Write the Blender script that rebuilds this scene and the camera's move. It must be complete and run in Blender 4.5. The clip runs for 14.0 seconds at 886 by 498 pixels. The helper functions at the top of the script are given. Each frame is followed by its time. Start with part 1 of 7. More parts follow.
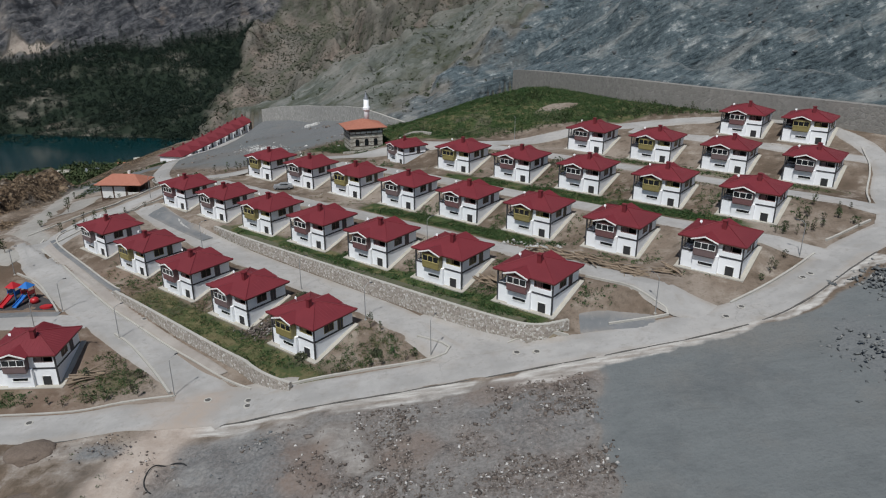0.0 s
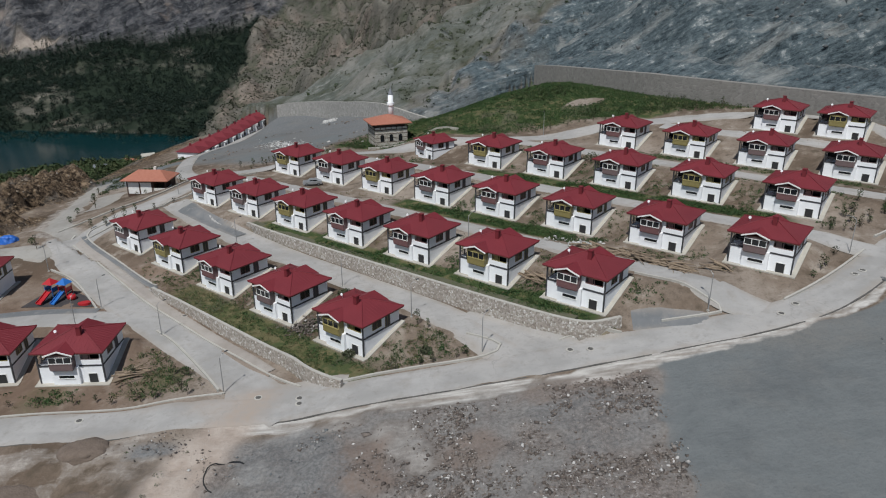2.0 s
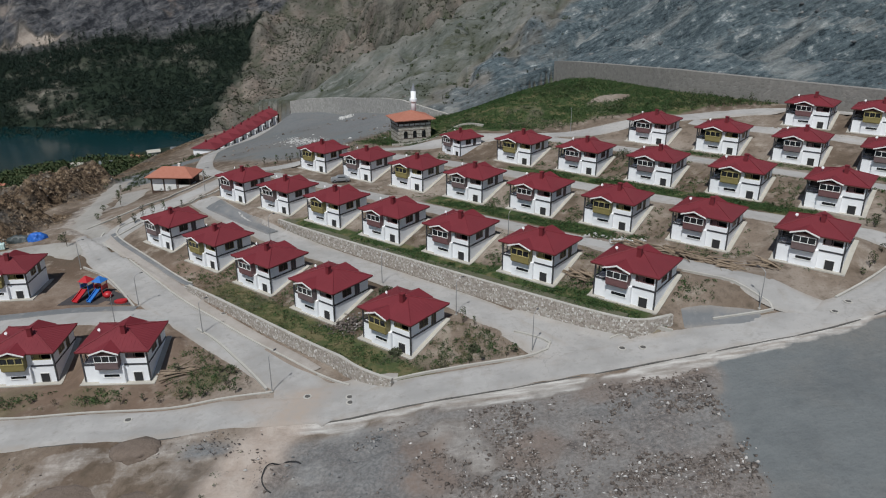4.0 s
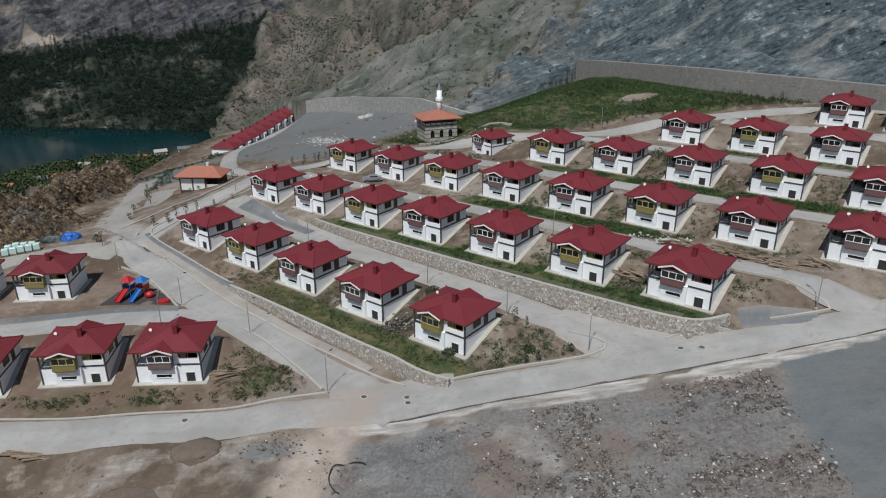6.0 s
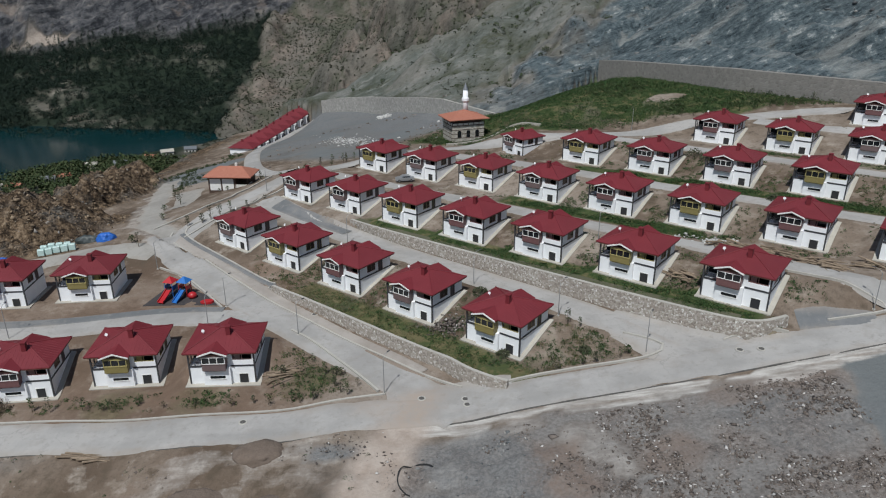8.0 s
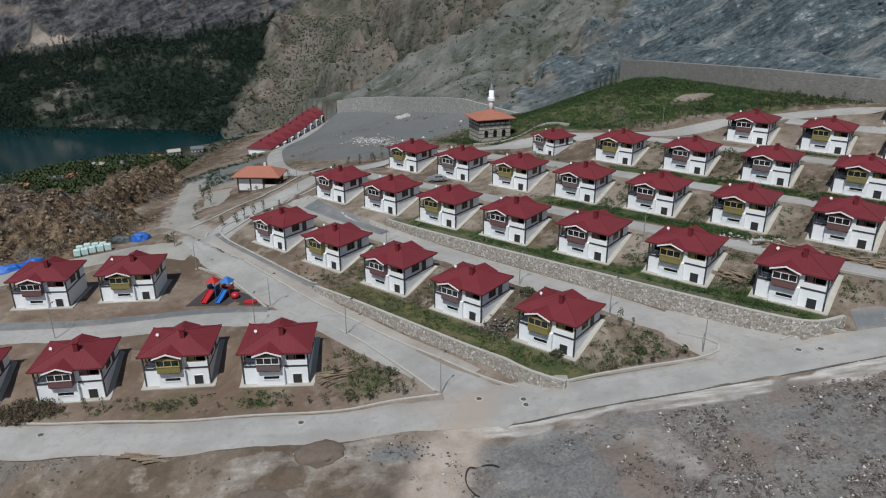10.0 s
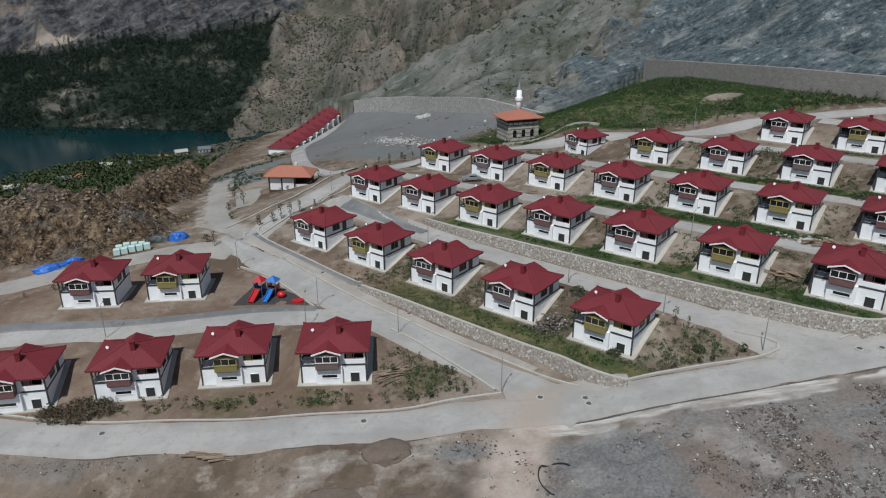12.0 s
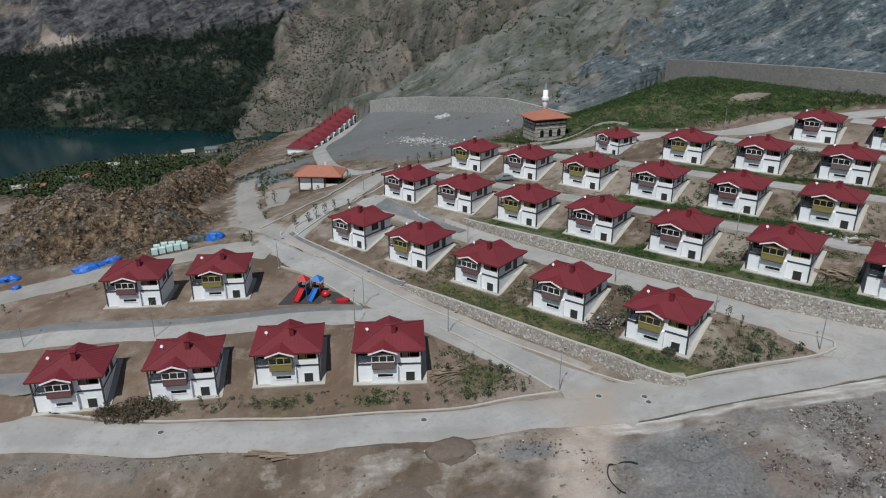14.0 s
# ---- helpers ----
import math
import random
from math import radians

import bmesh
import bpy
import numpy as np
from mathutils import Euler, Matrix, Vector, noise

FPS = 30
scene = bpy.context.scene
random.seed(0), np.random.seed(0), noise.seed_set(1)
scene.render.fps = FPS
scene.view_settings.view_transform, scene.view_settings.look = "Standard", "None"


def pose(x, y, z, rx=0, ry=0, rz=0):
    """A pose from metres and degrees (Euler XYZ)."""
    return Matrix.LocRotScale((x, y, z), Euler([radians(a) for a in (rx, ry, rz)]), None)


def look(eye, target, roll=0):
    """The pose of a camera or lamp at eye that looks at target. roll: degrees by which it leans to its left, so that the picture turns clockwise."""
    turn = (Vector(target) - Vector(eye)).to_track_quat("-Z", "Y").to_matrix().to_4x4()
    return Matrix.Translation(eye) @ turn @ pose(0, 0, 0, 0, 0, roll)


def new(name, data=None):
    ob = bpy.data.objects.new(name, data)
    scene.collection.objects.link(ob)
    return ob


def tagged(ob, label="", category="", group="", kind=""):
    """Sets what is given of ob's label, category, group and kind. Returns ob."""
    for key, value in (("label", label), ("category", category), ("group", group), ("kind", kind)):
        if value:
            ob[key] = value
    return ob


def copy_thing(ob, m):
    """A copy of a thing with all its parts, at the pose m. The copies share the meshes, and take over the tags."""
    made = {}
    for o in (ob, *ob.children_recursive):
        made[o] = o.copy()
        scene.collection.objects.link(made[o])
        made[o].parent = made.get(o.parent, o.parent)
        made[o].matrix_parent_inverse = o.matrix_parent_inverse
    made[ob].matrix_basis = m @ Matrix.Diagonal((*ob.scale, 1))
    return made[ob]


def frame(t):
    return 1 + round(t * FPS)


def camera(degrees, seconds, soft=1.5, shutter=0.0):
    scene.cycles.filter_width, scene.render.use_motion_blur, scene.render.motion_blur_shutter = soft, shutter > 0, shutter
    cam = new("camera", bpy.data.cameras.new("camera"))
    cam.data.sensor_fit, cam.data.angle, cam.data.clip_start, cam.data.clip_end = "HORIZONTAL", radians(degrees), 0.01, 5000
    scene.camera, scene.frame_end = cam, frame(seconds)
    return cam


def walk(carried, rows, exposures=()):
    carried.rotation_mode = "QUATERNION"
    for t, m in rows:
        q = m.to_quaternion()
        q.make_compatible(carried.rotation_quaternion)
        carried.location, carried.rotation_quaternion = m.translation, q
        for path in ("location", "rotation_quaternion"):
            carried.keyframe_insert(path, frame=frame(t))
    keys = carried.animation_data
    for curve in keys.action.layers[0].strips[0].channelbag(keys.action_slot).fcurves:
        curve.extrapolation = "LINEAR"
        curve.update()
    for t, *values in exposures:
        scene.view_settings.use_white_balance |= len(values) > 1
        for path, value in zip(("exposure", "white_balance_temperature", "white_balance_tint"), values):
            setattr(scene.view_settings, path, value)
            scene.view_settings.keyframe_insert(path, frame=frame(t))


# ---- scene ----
cam = camera(64.3, 14.0, 1.12)
METRES, EYE, TILT, LEAN, TURN = 50.0, 51.13, -21.0, 0.0, 0.0
ROWS = [
    (0.0, 0.0, 0.0, 0.0, -0.0, -0.0, 0.0),
    (0.5, -0.0321, 0.0048, -0.0002, 0.03, -0.07, 0.01),
    (1.0, -0.0664, 0.0097, -0.0002, 0.07, -0.15, 0.01),
    (1.5, -0.0969, 0.0144, 0.0002, 0.11, -0.24, -0.0),
    (2.0, -0.1301, 0.0186, 0.0003, 0.13, -0.31, 0.0),
    (4.5, -0.2937, 0.038, 0.0038, 0.13, -0.63, 0.02),
    (5.0, -0.3298, 0.0408, 0.0038, 0.13, -0.63, 0.02),
    (5.5, -0.3645, 0.0419, 0.0041, 0.15, -0.65, 0.02),
    (6.0, -0.4026, 0.0433, 0.0039, 0.16, -0.65, 0.03),
    (6.5, -0.4378, 0.0446, 0.0039, 0.14, -0.65, 0.03),
    (7.0, -0.476, 0.0465, 0.0041, 0.13, -0.65, 0.03),
    (7.5, -0.5114, 0.0483, 0.0047, 0.14, -0.65, 0.02),
    (8.0, -0.5495, 0.0504, 0.0061, 0.14, -0.65, 0.02),
    (10.5, -0.7322, 0.0555, 0.0051, 0.14, -0.64, 0.02),
    (11.0, -0.7716, 0.0551, 0.0041, 0.16, -0.63, 0.01),
    (11.5, -0.808, 0.0541, 0.0031, 0.17, -0.62, 0.02),
    (12.0, -0.8481, 0.0526, 0.002, 0.14, -0.62, 0.02),
    (12.5, -0.8847, 0.051, 0.0009, 0.12, -0.61, 0.02),
    (13.0, -0.9243, 0.0497, 0.0005, 0.12, -0.62, 0.02),
    (13.5, -0.9598, 0.0489, -0.0, 0.11, -0.62, 0.02),
    (14.0, -0.9968, 0.0494, -0.0008, 0.12, -0.6, 0.03),
]
walk(cam, [(t, pose(0, 0, EYE, TILT, LEAN, TURN) @ pose(METRES * x, METRES * y, METRES * z, 90 + pitch, roll, yaw)) for t, x, y, z, yaw, pitch, roll in ROWS],
     exposures=[(0.0, -0.03, 6400, 8.3), (14.0, -0.06, 6300, 6.8)])

# ---- daylight ----
SUN_AZ = math.atan2(-0.31, -0.95)
SUN_EL = radians(60)
world = bpy.data.worlds.new("sky")
scene.world = world
world.use_nodes = True
wn = world.node_tree
sky = wn.nodes.new("ShaderNodeTexSky")
sky.sky_type = "NISHITA"
sky.sun_disc = False
sky.sun_elevation = SUN_EL
sky.sun_rotation = SUN_AZ
wn.links.new(sky.outputs["Color"], wn.nodes["Background"].inputs["Color"])
wn.nodes["Background"].inputs["Strength"].default_value = 0.066
sun_data = bpy.data.lights.new("sun", "SUN")
sun_data.energy = 3.95
sun_data.angle = radians(0.6)
sun_data.color = (1.0, 0.99, 0.965)
sun = new("sun", sun_data)
sun.matrix_world = look((0, 0, 300), (-300 * math.sin(SUN_AZ) / math.tan(SUN_EL), -300 * math.cos(SUN_AZ) / math.tan(SUN_EL), 0))
scene.view_settings.exposure = 0.0

# ---- materials ----
def mat_nodes(name):
    m = bpy.data.materials.new(name)
    m.use_nodes = True
    return m, m.node_tree, m.node_tree.nodes["Principled BSDF"]


def node(nt, kind, **vals):
    n = nt.nodes.new(kind)
    for k, val in vals.items():
        n.inputs[k].default_value = val
    return n


def noise_tex(nt, scale, detail=6.0, rough=0.6, coord=None):
    n = node(nt, "ShaderNodeTexNoise", Scale=scale, Detail=detail, Roughness=rough)
    if coord is not None:
        nt.links.new(coord, n.inputs["Vector"])
    return n


def ramp(nt, fac, stops):
    r = nt.nodes.new("ShaderNodeValToRGB")
    e = r.color_ramp.elements
    while len(e) < len(stops):
        e.new(0.5)
    for el, (p, c) in zip(e, stops):
        el.position, el.color = p, (*c, 1)
    nt.links.new(fac, r.inputs["Fac"])
    return r.outputs["Color"]


def mix_col(nt, fac, a, b, mode="MIX"):
    n = nt.nodes.new("ShaderNodeMix")
    n.data_type, n.blend_type = "RGBA", mode
    for sock, val in ((n.inputs["Factor"], fac), (n.inputs[6], a), (n.inputs[7], b)):
        if isinstance(val, (int, float)):
            sock.default_value = val
        elif isinstance(val, tuple):
            sock.default_value = (*val, 1)
        else:
            nt.links.new(val, sock)
    return n.outputs[2]


def maths(nt, op, a, b=0.0, clamp=False):
    n = nt.nodes.new("ShaderNodeMath")
    n.operation, n.use_clamp = op, clamp
    for sock, val in zip(n.inputs, (a, b)):
        if isinstance(val, (int, float)):
            sock.default_value = val
        else:
            nt.links.new(val, sock)
    return n.outputs[0]


def bump(nt, bsdf, height, strength, distance):
    b = node(nt, "ShaderNodeBump", Strength=strength, Distance=distance)
    nt.links.new(height, b.inputs["Height"])
    nt.links.new(b.outputs["Normal"], bsdf.inputs["Normal"])


def coords(nt, kind="Object"):
    return nt.nodes.new("ShaderNodeTexCoord").outputs[kind]


def world_pos(nt):
    return nt.nodes.new("ShaderNodeNewGeometry").outputs["Position"]


def surface(name, base, alt, rough=0.8, scale=2.0, fine=30.0, bump_d=0.01, metal=0.0, per_object=0.0, strength=0.5):
    """A two-scale mottled surface in world metres."""
    m, nt, bs = mat_nodes(name)
    p = world_pos(nt)
    a = noise_tex(nt, scale, 5, 0.6, p)
    f = noise_tex(nt, fine, 3, 0.6, p)
    col = ramp(nt, a.outputs["Fac"], [(0.3, base), (0.72, alt)])
    dark = tuple(c * 0.72 for c in base)
    col = mix_col(nt, maths(nt, "MULTIPLY", maths(nt, "SUBTRACT", f.outputs["Fac"], 0.45, True), 1.6, True), col, dark)
    if per_object:
        info = nt.nodes.new("ShaderNodeObjectInfo")
        tone = maths(nt, "MULTIPLY_ADD", info.outputs["Random"], per_object)
        nt.nodes[-1].inputs[2].default_value = 1.0 - per_object / 2
        comb = nt.nodes.new("ShaderNodeCombineColor")
        for k in range(3):
            nt.links.new(tone, comb.inputs[k])
        col = mix_col(nt, 1.0, col, comb.outputs[0], "MULTIPLY")
    nt.links.new(col, bs.inputs["Base Color"])
    bs.inputs["Roughness"].default_value = rough
    bs.inputs["Metallic"].default_value = metal
    if bump_d:
        bump(nt, bs, f.outputs["Fac"], strength, bump_d)
    return m


M_white = surface("white_render", (0.84, 0.85, 0.865), (0.77, 0.775, 0.785), 0.85, 0.5, 14, 0.004)
M_trim = surface("dark_trim", (0.035, 0.035, 0.04), (0.06, 0.06, 0.065), 0.6, 2, 20, 0)
M_board = surface("white_board", (0.78, 0.77, 0.75), (0.68, 0.67, 0.64), 0.6, 2, 20, 0.002)
M_olive = surface("olive_wood", (0.20, 0.165, 0.055), (0.25, 0.205, 0.085), 0.55, 3, 30, 0.003)
M_mauve = surface("mauve_wood", (0.13, 0.062, 0.064), (0.17, 0.085, 0.083), 0.55, 3, 30, 0.003)
M_greywood = surface("grey_mauve_wood", (0.13, 0.09, 0.09), (0.17, 0.12, 0.115), 0.55, 3, 30, 0.003)
M_cream = surface("cream_wood", (0.42, 0.36, 0.16), (0.36, 0.30, 0.12), 0.6, 3, 30, 0.002)
M_void = surface("dark_interior", (0.02, 0.02, 0.022), (0.03, 0.03, 0.03), 0.9, 2, 20, 0)
M_soffit = surface("brown_soffit", (0.10, 0.045, 0.03), (0.13, 0.06, 0.04), 0.7, 2, 20, 0)
M_concrete = surface("pale_concrete", (0.42, 0.395, 0.345), (0.33, 0.305, 0.265), 0.9, 0.6, 9, 0.01)
M_kerb = surface("kerb_concrete", (0.42, 0.40, 0.365), (0.33, 0.31, 0.275), 0.9, 0.5, 8, 0.01)
M_steel = surface("galvanised_steel", (0.30, 0.31, 0.32), (0.24, 0.25, 0.26), 0.45, 3, 20, 0, metal=0.8)
M_dish = surface("dish_white", (0.75, 0.75, 0.75), (0.68, 0.68, 0.68), 0.4, 3, 20, 0)


def make_roof_red():
    m, nt, bs = mat_nodes("red_roof_sheet")
    p = world_pos(nt)
    a = noise_tex(nt, 0.35, 5, 0.65, p)
    f = noise_tex(nt, 6.0, 4, 0.65, p)
    col = ramp(nt, a.outputs["Fac"], [(0.3, (0.135, 0.012, 0.018)), (0.7, (0.165, 0.017, 0.024))])
    col = mix_col(nt, maths(nt, "MULTIPLY", maths(nt, "SUBTRACT", f.outputs["Fac"], 0.5, True), 1.5, True), col, (0.095, 0.011, 0.015))
    info = nt.nodes.new("ShaderNodeObjectInfo")
    col = mix_col(nt, maths(nt, "MULTIPLY", info.outputs["Random"], 0.35), col, (0.115, 0.014, 0.019))
    nt.links.new(col, bs.inputs["Base Color"])
    bs.inputs["Roughness"].default_value = 0.62
    bump(nt, bs, f.outputs["Fac"], 0.3, 0.02)
    return m


M_roof = make_roof_red()


def make_glass():
    m, nt, bs = mat_nodes("window_glass")
    bs.inputs["Base Color"].default_value = (0.012, 0.014, 0.016, 1)
    bs.inputs["Roughness"].default_value = 0.08
    bs.inputs["Specular IOR Level"].default_value = 0.5
    return m


M_glass = make_glass()


# directions of the plan: along the rows of houses, and up the slope across them
RU, RV = (0.749, -0.6626), (0.6626, 0.749)
STONE_TONES = [(0.39, (0.028, 0.038, 0.044)), (0.45, (0.078, 0.103, 0.115)), (0.52, (0.113, 0.143, 0.156)), (0.585, (0.160, 0.190, 0.199)), (0.65, (0.37, 0.39, 0.385))]


def make_ground():
    """Soil, grass, gravel, dust, quarried rock, scrub, woodland floor and broken brown rock, by the weights of two attributes."""
    m, nt, bs = mat_nodes("open_ground")
    p = world_pos(nt)
    big = noise_tex(nt, 0.045, 6, 0.6, p)
    mid = noise_tex(nt, 0.35, 6, 0.65, p)
    fine = noise_tex(nt, 2.6, 5, 0.7, p)
    z1 = nt.nodes.new("ShaderNodeAttribute")
    z1.attribute_name = "zone"
    z2 = nt.nodes.new("ShaderNodeAttribute")
    z2.attribute_name = "wild"
    s1, s2 = nt.nodes.new("ShaderNodeSeparateColor"), nt.nodes.new("ShaderNodeSeparateColor")
    nt.links.new(z1.outputs["Color"], s1.inputs[0])
    nt.links.new(z2.outputs["Color"], s2.inputs[0])
    soil = ramp(nt, big.outputs["Fac"], [(0.38, (0.096, 0.070, 0.051)), (0.46, (0.144, 0.110, 0.084)), (0.54, (0.180, 0.143, 0.114)), (0.64, (0.25, 0.210, 0.175))])
    soil = mix_col(nt, maths(nt, "MULTIPLY", maths(nt, "SUBTRACT", mid.outputs["Fac"], 0.52, True), 5.5, True), soil, (0.275, 0.236, 0.198))
    soil = mix_col(nt, maths(nt, "MULTIPLY", maths(nt, "SUBTRACT", 0.46, mid.outputs["Fac"], True), 6.5, True), soil, (0.085, 0.066, 0.048))
    soil = mix_col(nt, maths(nt, "MULTIPLY", maths(nt, "SUBTRACT", fine.outputs["Fac"], 0.52, True), 3.5, True), soil, (0.085, 0.068, 0.052))
    # grass breaks up at its rim
    grass = ramp(nt, mid.outputs["Fac"], [(0.38, (0.026, 0.044, 0.016)), (0.5, (0.048, 0.066, 0.024)), (0.62, (0.12, 0.105, 0.055))])
    gw = maths(nt, "MULTIPLY", maths(nt, "SUBTRACT", maths(nt, "ADD", s1.outputs[0], maths(nt, "MULTIPLY", mid.outputs["Fac"], 0.7)), 0.68, True), 3.5, True)
    col = mix_col(nt, gw, soil, grass)
    gravel = mix_col(nt, mid.outputs["Fac"], (0.118, 0.128, 0.130), (0.158, 0.166, 0.166))
    gravel = mix_col(nt, maths(nt, "MULTIPLY", maths(nt, "SUBTRACT", noise_tex(nt, 0.03, 6, 0.65, p).outputs["Fac"], 0.5, True), 4.0, True), gravel, (0.170, 0.158, 0.142))
    drag = nt.nodes.new("ShaderNodeMapping")
    drag.inputs["Rotation"].default_value = (0, 0, radians(-38))
    drag.inputs["Scale"].default_value = (0.16, 1.0, 1.0)
    nt.links.new(p, drag.inputs["Vector"])
    gravel = mix_col(nt, maths(nt, "MULTIPLY", maths(nt, "SUBTRACT", noise_tex(nt, 0.5, 7, 0.7, drag.outputs[0]).outputs["Fac"], 0.5, True), 3.0, True), gravel, (0.112, 0.120, 0.121))
    gravel = mix_col(nt, maths(nt, "MULTIPLY", maths(nt, "SUBTRACT", noise_tex(nt, 0.07, 6, 0.7, p).outputs["Fac"], 0.52, True), 5.0, True), gravel, (0.095, 0.102, 0.106))
    gravel = mix_col(nt, maths(nt, "MULTIPLY", maths(nt, "SUBTRACT", fine.outputs["Fac"], 0.5, True), 2.0, True), gravel, (0.09, 0.092, 0.096))
    aw = maths(nt, "MULTIPLY", maths(nt, "SUBTRACT", maths(nt, "ADD", s1.outputs[1], maths(nt, "MULTIPLY", big.outputs["Fac"], 0.5)), 0.5, True), 2.6, True)
    col = mix_col(nt, aw, col, gravel)
    comb_d = nt.nodes.new("ShaderNodeMapping")
    comb_d.inputs["Rotation"].default_value = (0, 0, radians(-7))
    comb_d.inputs["Scale"].default_value = (0.10, 1.0, 1.0)
    nt.links.new(p, comb_d.inputs["Vector"])
    dust = ramp(nt, noise_tex(nt, 1.1, 6, 0.65, comb_d.outputs[0]).outputs["Fac"], [(0.36, (0.27, 0.248, 0.225)), (0.5, (0.37, 0.348, 0.322)), (0.62, (0.50, 0.475, 0.445))])
    dw = maths(nt, "MULTIPLY", maths(nt, "SUBTRACT", maths(nt, "ADD", s1.outputs[2], maths(nt, "MULTIPLY", mid.outputs["Fac"], 0.8)), 0.8, True), 1.9, True)
    col = mix_col(nt, dw, col, dust)
    # tipped rubble, red earth, slaty dirt and the worn track
    z3 = nt.nodes.new("ShaderNodeAttribute")
    z3.attribute_name = "tip"
    s3 = nt.nodes.new("ShaderNodeSeparateColor")
    nt.links.new(z3.outputs["Color"], s3.inputs[0])
    bits = noise_tex(nt, 1.5, 8, 0.85, p)
    tipped = ramp(nt, bits.outputs["Fac"], [(0.38, (0.036, 0.030, 0.027)), (0.45, (0.110, 0.090, 0.079)), (0.52, (0.168, 0.141, 0.125)), (0.59, (0.225, 0.20, 0.182)), (0.66, (0.42, 0.40, 0.385))])
    tipw = maths(nt, "MULTIPLY", s3.outputs[0], maths(nt, "MULTIPLY", maths(nt, "SUBTRACT", noise_tex(nt, 0.13, 5, 0.65, p).outputs["Fac"], 0.42, True), 6.0, True))
    bare = ramp(nt, fine.outputs["Fac"], [(0.4, (0.150, 0.139, 0.130)), (0.6, (0.215, 0.200, 0.188))])
    col = mix_col(nt, s3.outputs[0], col, bare)
    col = mix_col(nt, tipw, col, tipped)
    redw = maths(nt, "MULTIPLY", s3.outputs[1], maths(nt, "MULTIPLY", bits.outputs["Fac"], 1.1), True)
    col = mix_col(nt, redw, col, (0.165, 0.108, 0.078))
    slaw = maths(nt, "MULTIPLY", s3.outputs[2], maths(nt, "SUBTRACT", 1.7, maths(nt, "MULTIPLY", bits.outputs["Fac"], 1.7)), True)
    col = mix_col(nt, slaw, col, ramp(nt, fine.outputs["Fac"], [(0.4, (0.108, 0.111, 0.114)), (0.6, (0.178, 0.180, 0.180))]))
    worn = ramp(nt, mid.outputs["Fac"], [(0.38, (0.315, 0.258, 0.217)), (0.6, (0.395, 0.338, 0.293))])
    col = mix_col(nt, z3.outputs["Alpha"], col, worn)
    # quarried slate: tilted beds seen edge on, crushed screes, pale veins and dusty ledges
    st = nt.nodes.new("ShaderNodeMapping")
    st.inputs["Rotation"].default_value = (0, 0, radians(12))
    st.inputs["Scale"].default_value = (0.3, 1.2, 0.8)
    nt.links.new(p, st.inputs["Vector"])

    def dotted(vec):
        d = nt.nodes.new("ShaderNodeVectorMath")
        d.operation = "DOT_PRODUCT"
        nt.links.new(p, d.inputs[0])
        d.inputs[1].default_value = vec
        return d.outputs["Value"]

    def beds(dip, along_scale, across_scale):
        """Coordinates drawn out along beds that dip by that angle within the rock face."""
        c, s_ = math.cos(radians(dip)), math.sin(radians(dip))
        j = nt.nodes.new("ShaderNodeCombineXYZ")
        for k, vec in enumerate(((RU[0] * c * along_scale, RU[1] * c * along_scale, s_ * along_scale), (-RU[0] * s_ * across_scale, -RU[1] * s_ * across_scale, c * across_scale), (0.12 * RV[0], 0.12 * RV[1], 0))):
            nt.links.new(dotted(vec), j.inputs[k])
        return j.outputs[0]

    streak = noise_tex(nt, 1.0, 9, 0.7, beds(33, 0.14, 0.6))
    strata = noise_tex(nt, 1.0, 8, 0.75, beds(24, 0.35, 1.3))
    crack = noise_tex(nt, 0.2, 9, 0.7, p)
    gap = maths(nt, "ABSOLUTE", maths(nt, "SUBTRACT", crack.outputs["Fac"], 0.5))
    mixed = maths(nt, "ADD", maths(nt, "MULTIPLY", streak.outputs["Fac"], 0.42), maths(nt, "MULTIPLY", strata.outputs["Fac"], 0.42))
    rock = ramp(nt, maths(nt, "ADD", mixed, maths(nt, "ADD", maths(nt, "MULTIPLY", gap, 1.2), 0.02)), STONE_TONES)
    patchy = noise_tex(nt, 0.028, 5, 0.6, p)
    rock = mix_col(nt, maths(nt, "MULTIPLY", maths(nt, "SUBTRACT", patchy.outputs["Fac"], 0.54, True), 3.0, True), rock, (0.120, 0.140, 0.148))
    fan = noise_tex(nt, 1.0, 6, 0.6, beds(42, 0.016, 0.11))
    rock = mix_col(nt, maths(nt, "MULTIPLY", maths(nt, "MULTIPLY", maths(nt, "SUBTRACT", fan.outputs["Fac"], 0.53, True), 8.0, True), strata.outputs["Fac"]), rock, (0.40, 0.40, 0.375))
    lie = nt.nodes.new("ShaderNodeSeparateXYZ")
    nt.links.new(nt.nodes.new("ShaderNodeNewGeometry").outputs["Normal"], lie.inputs[0])
    rock = mix_col(nt, maths(nt, "MULTIPLY", maths(nt, "MULTIPLY", maths(nt, "SUBTRACT", lie.outputs[2], 0.93, True), 12.0, True), 0.6), rock, (0.23, 0.235, 0.225))
    col = mix_col(nt, s2.outputs[0], col, rock)
    scrub = ramp(nt, big.outputs["Fac"], [(0.38, (0.076, 0.086, 0.073)), (0.46, (0.105, 0.114, 0.101)), (0.54, (0.131, 0.137, 0.125)), (0.64, (0.172, 0.171, 0.157))])
    rill = noise_tex(nt, 0.13, 11, 0.82, st.outputs[0])
    scrub = mix_col(nt, maths(nt, "MULTIPLY", maths(nt, "SUBTRACT", 0.475, rill.outputs["Fac"], True), 9.0, True), scrub, (0.072, 0.076, 0.052))
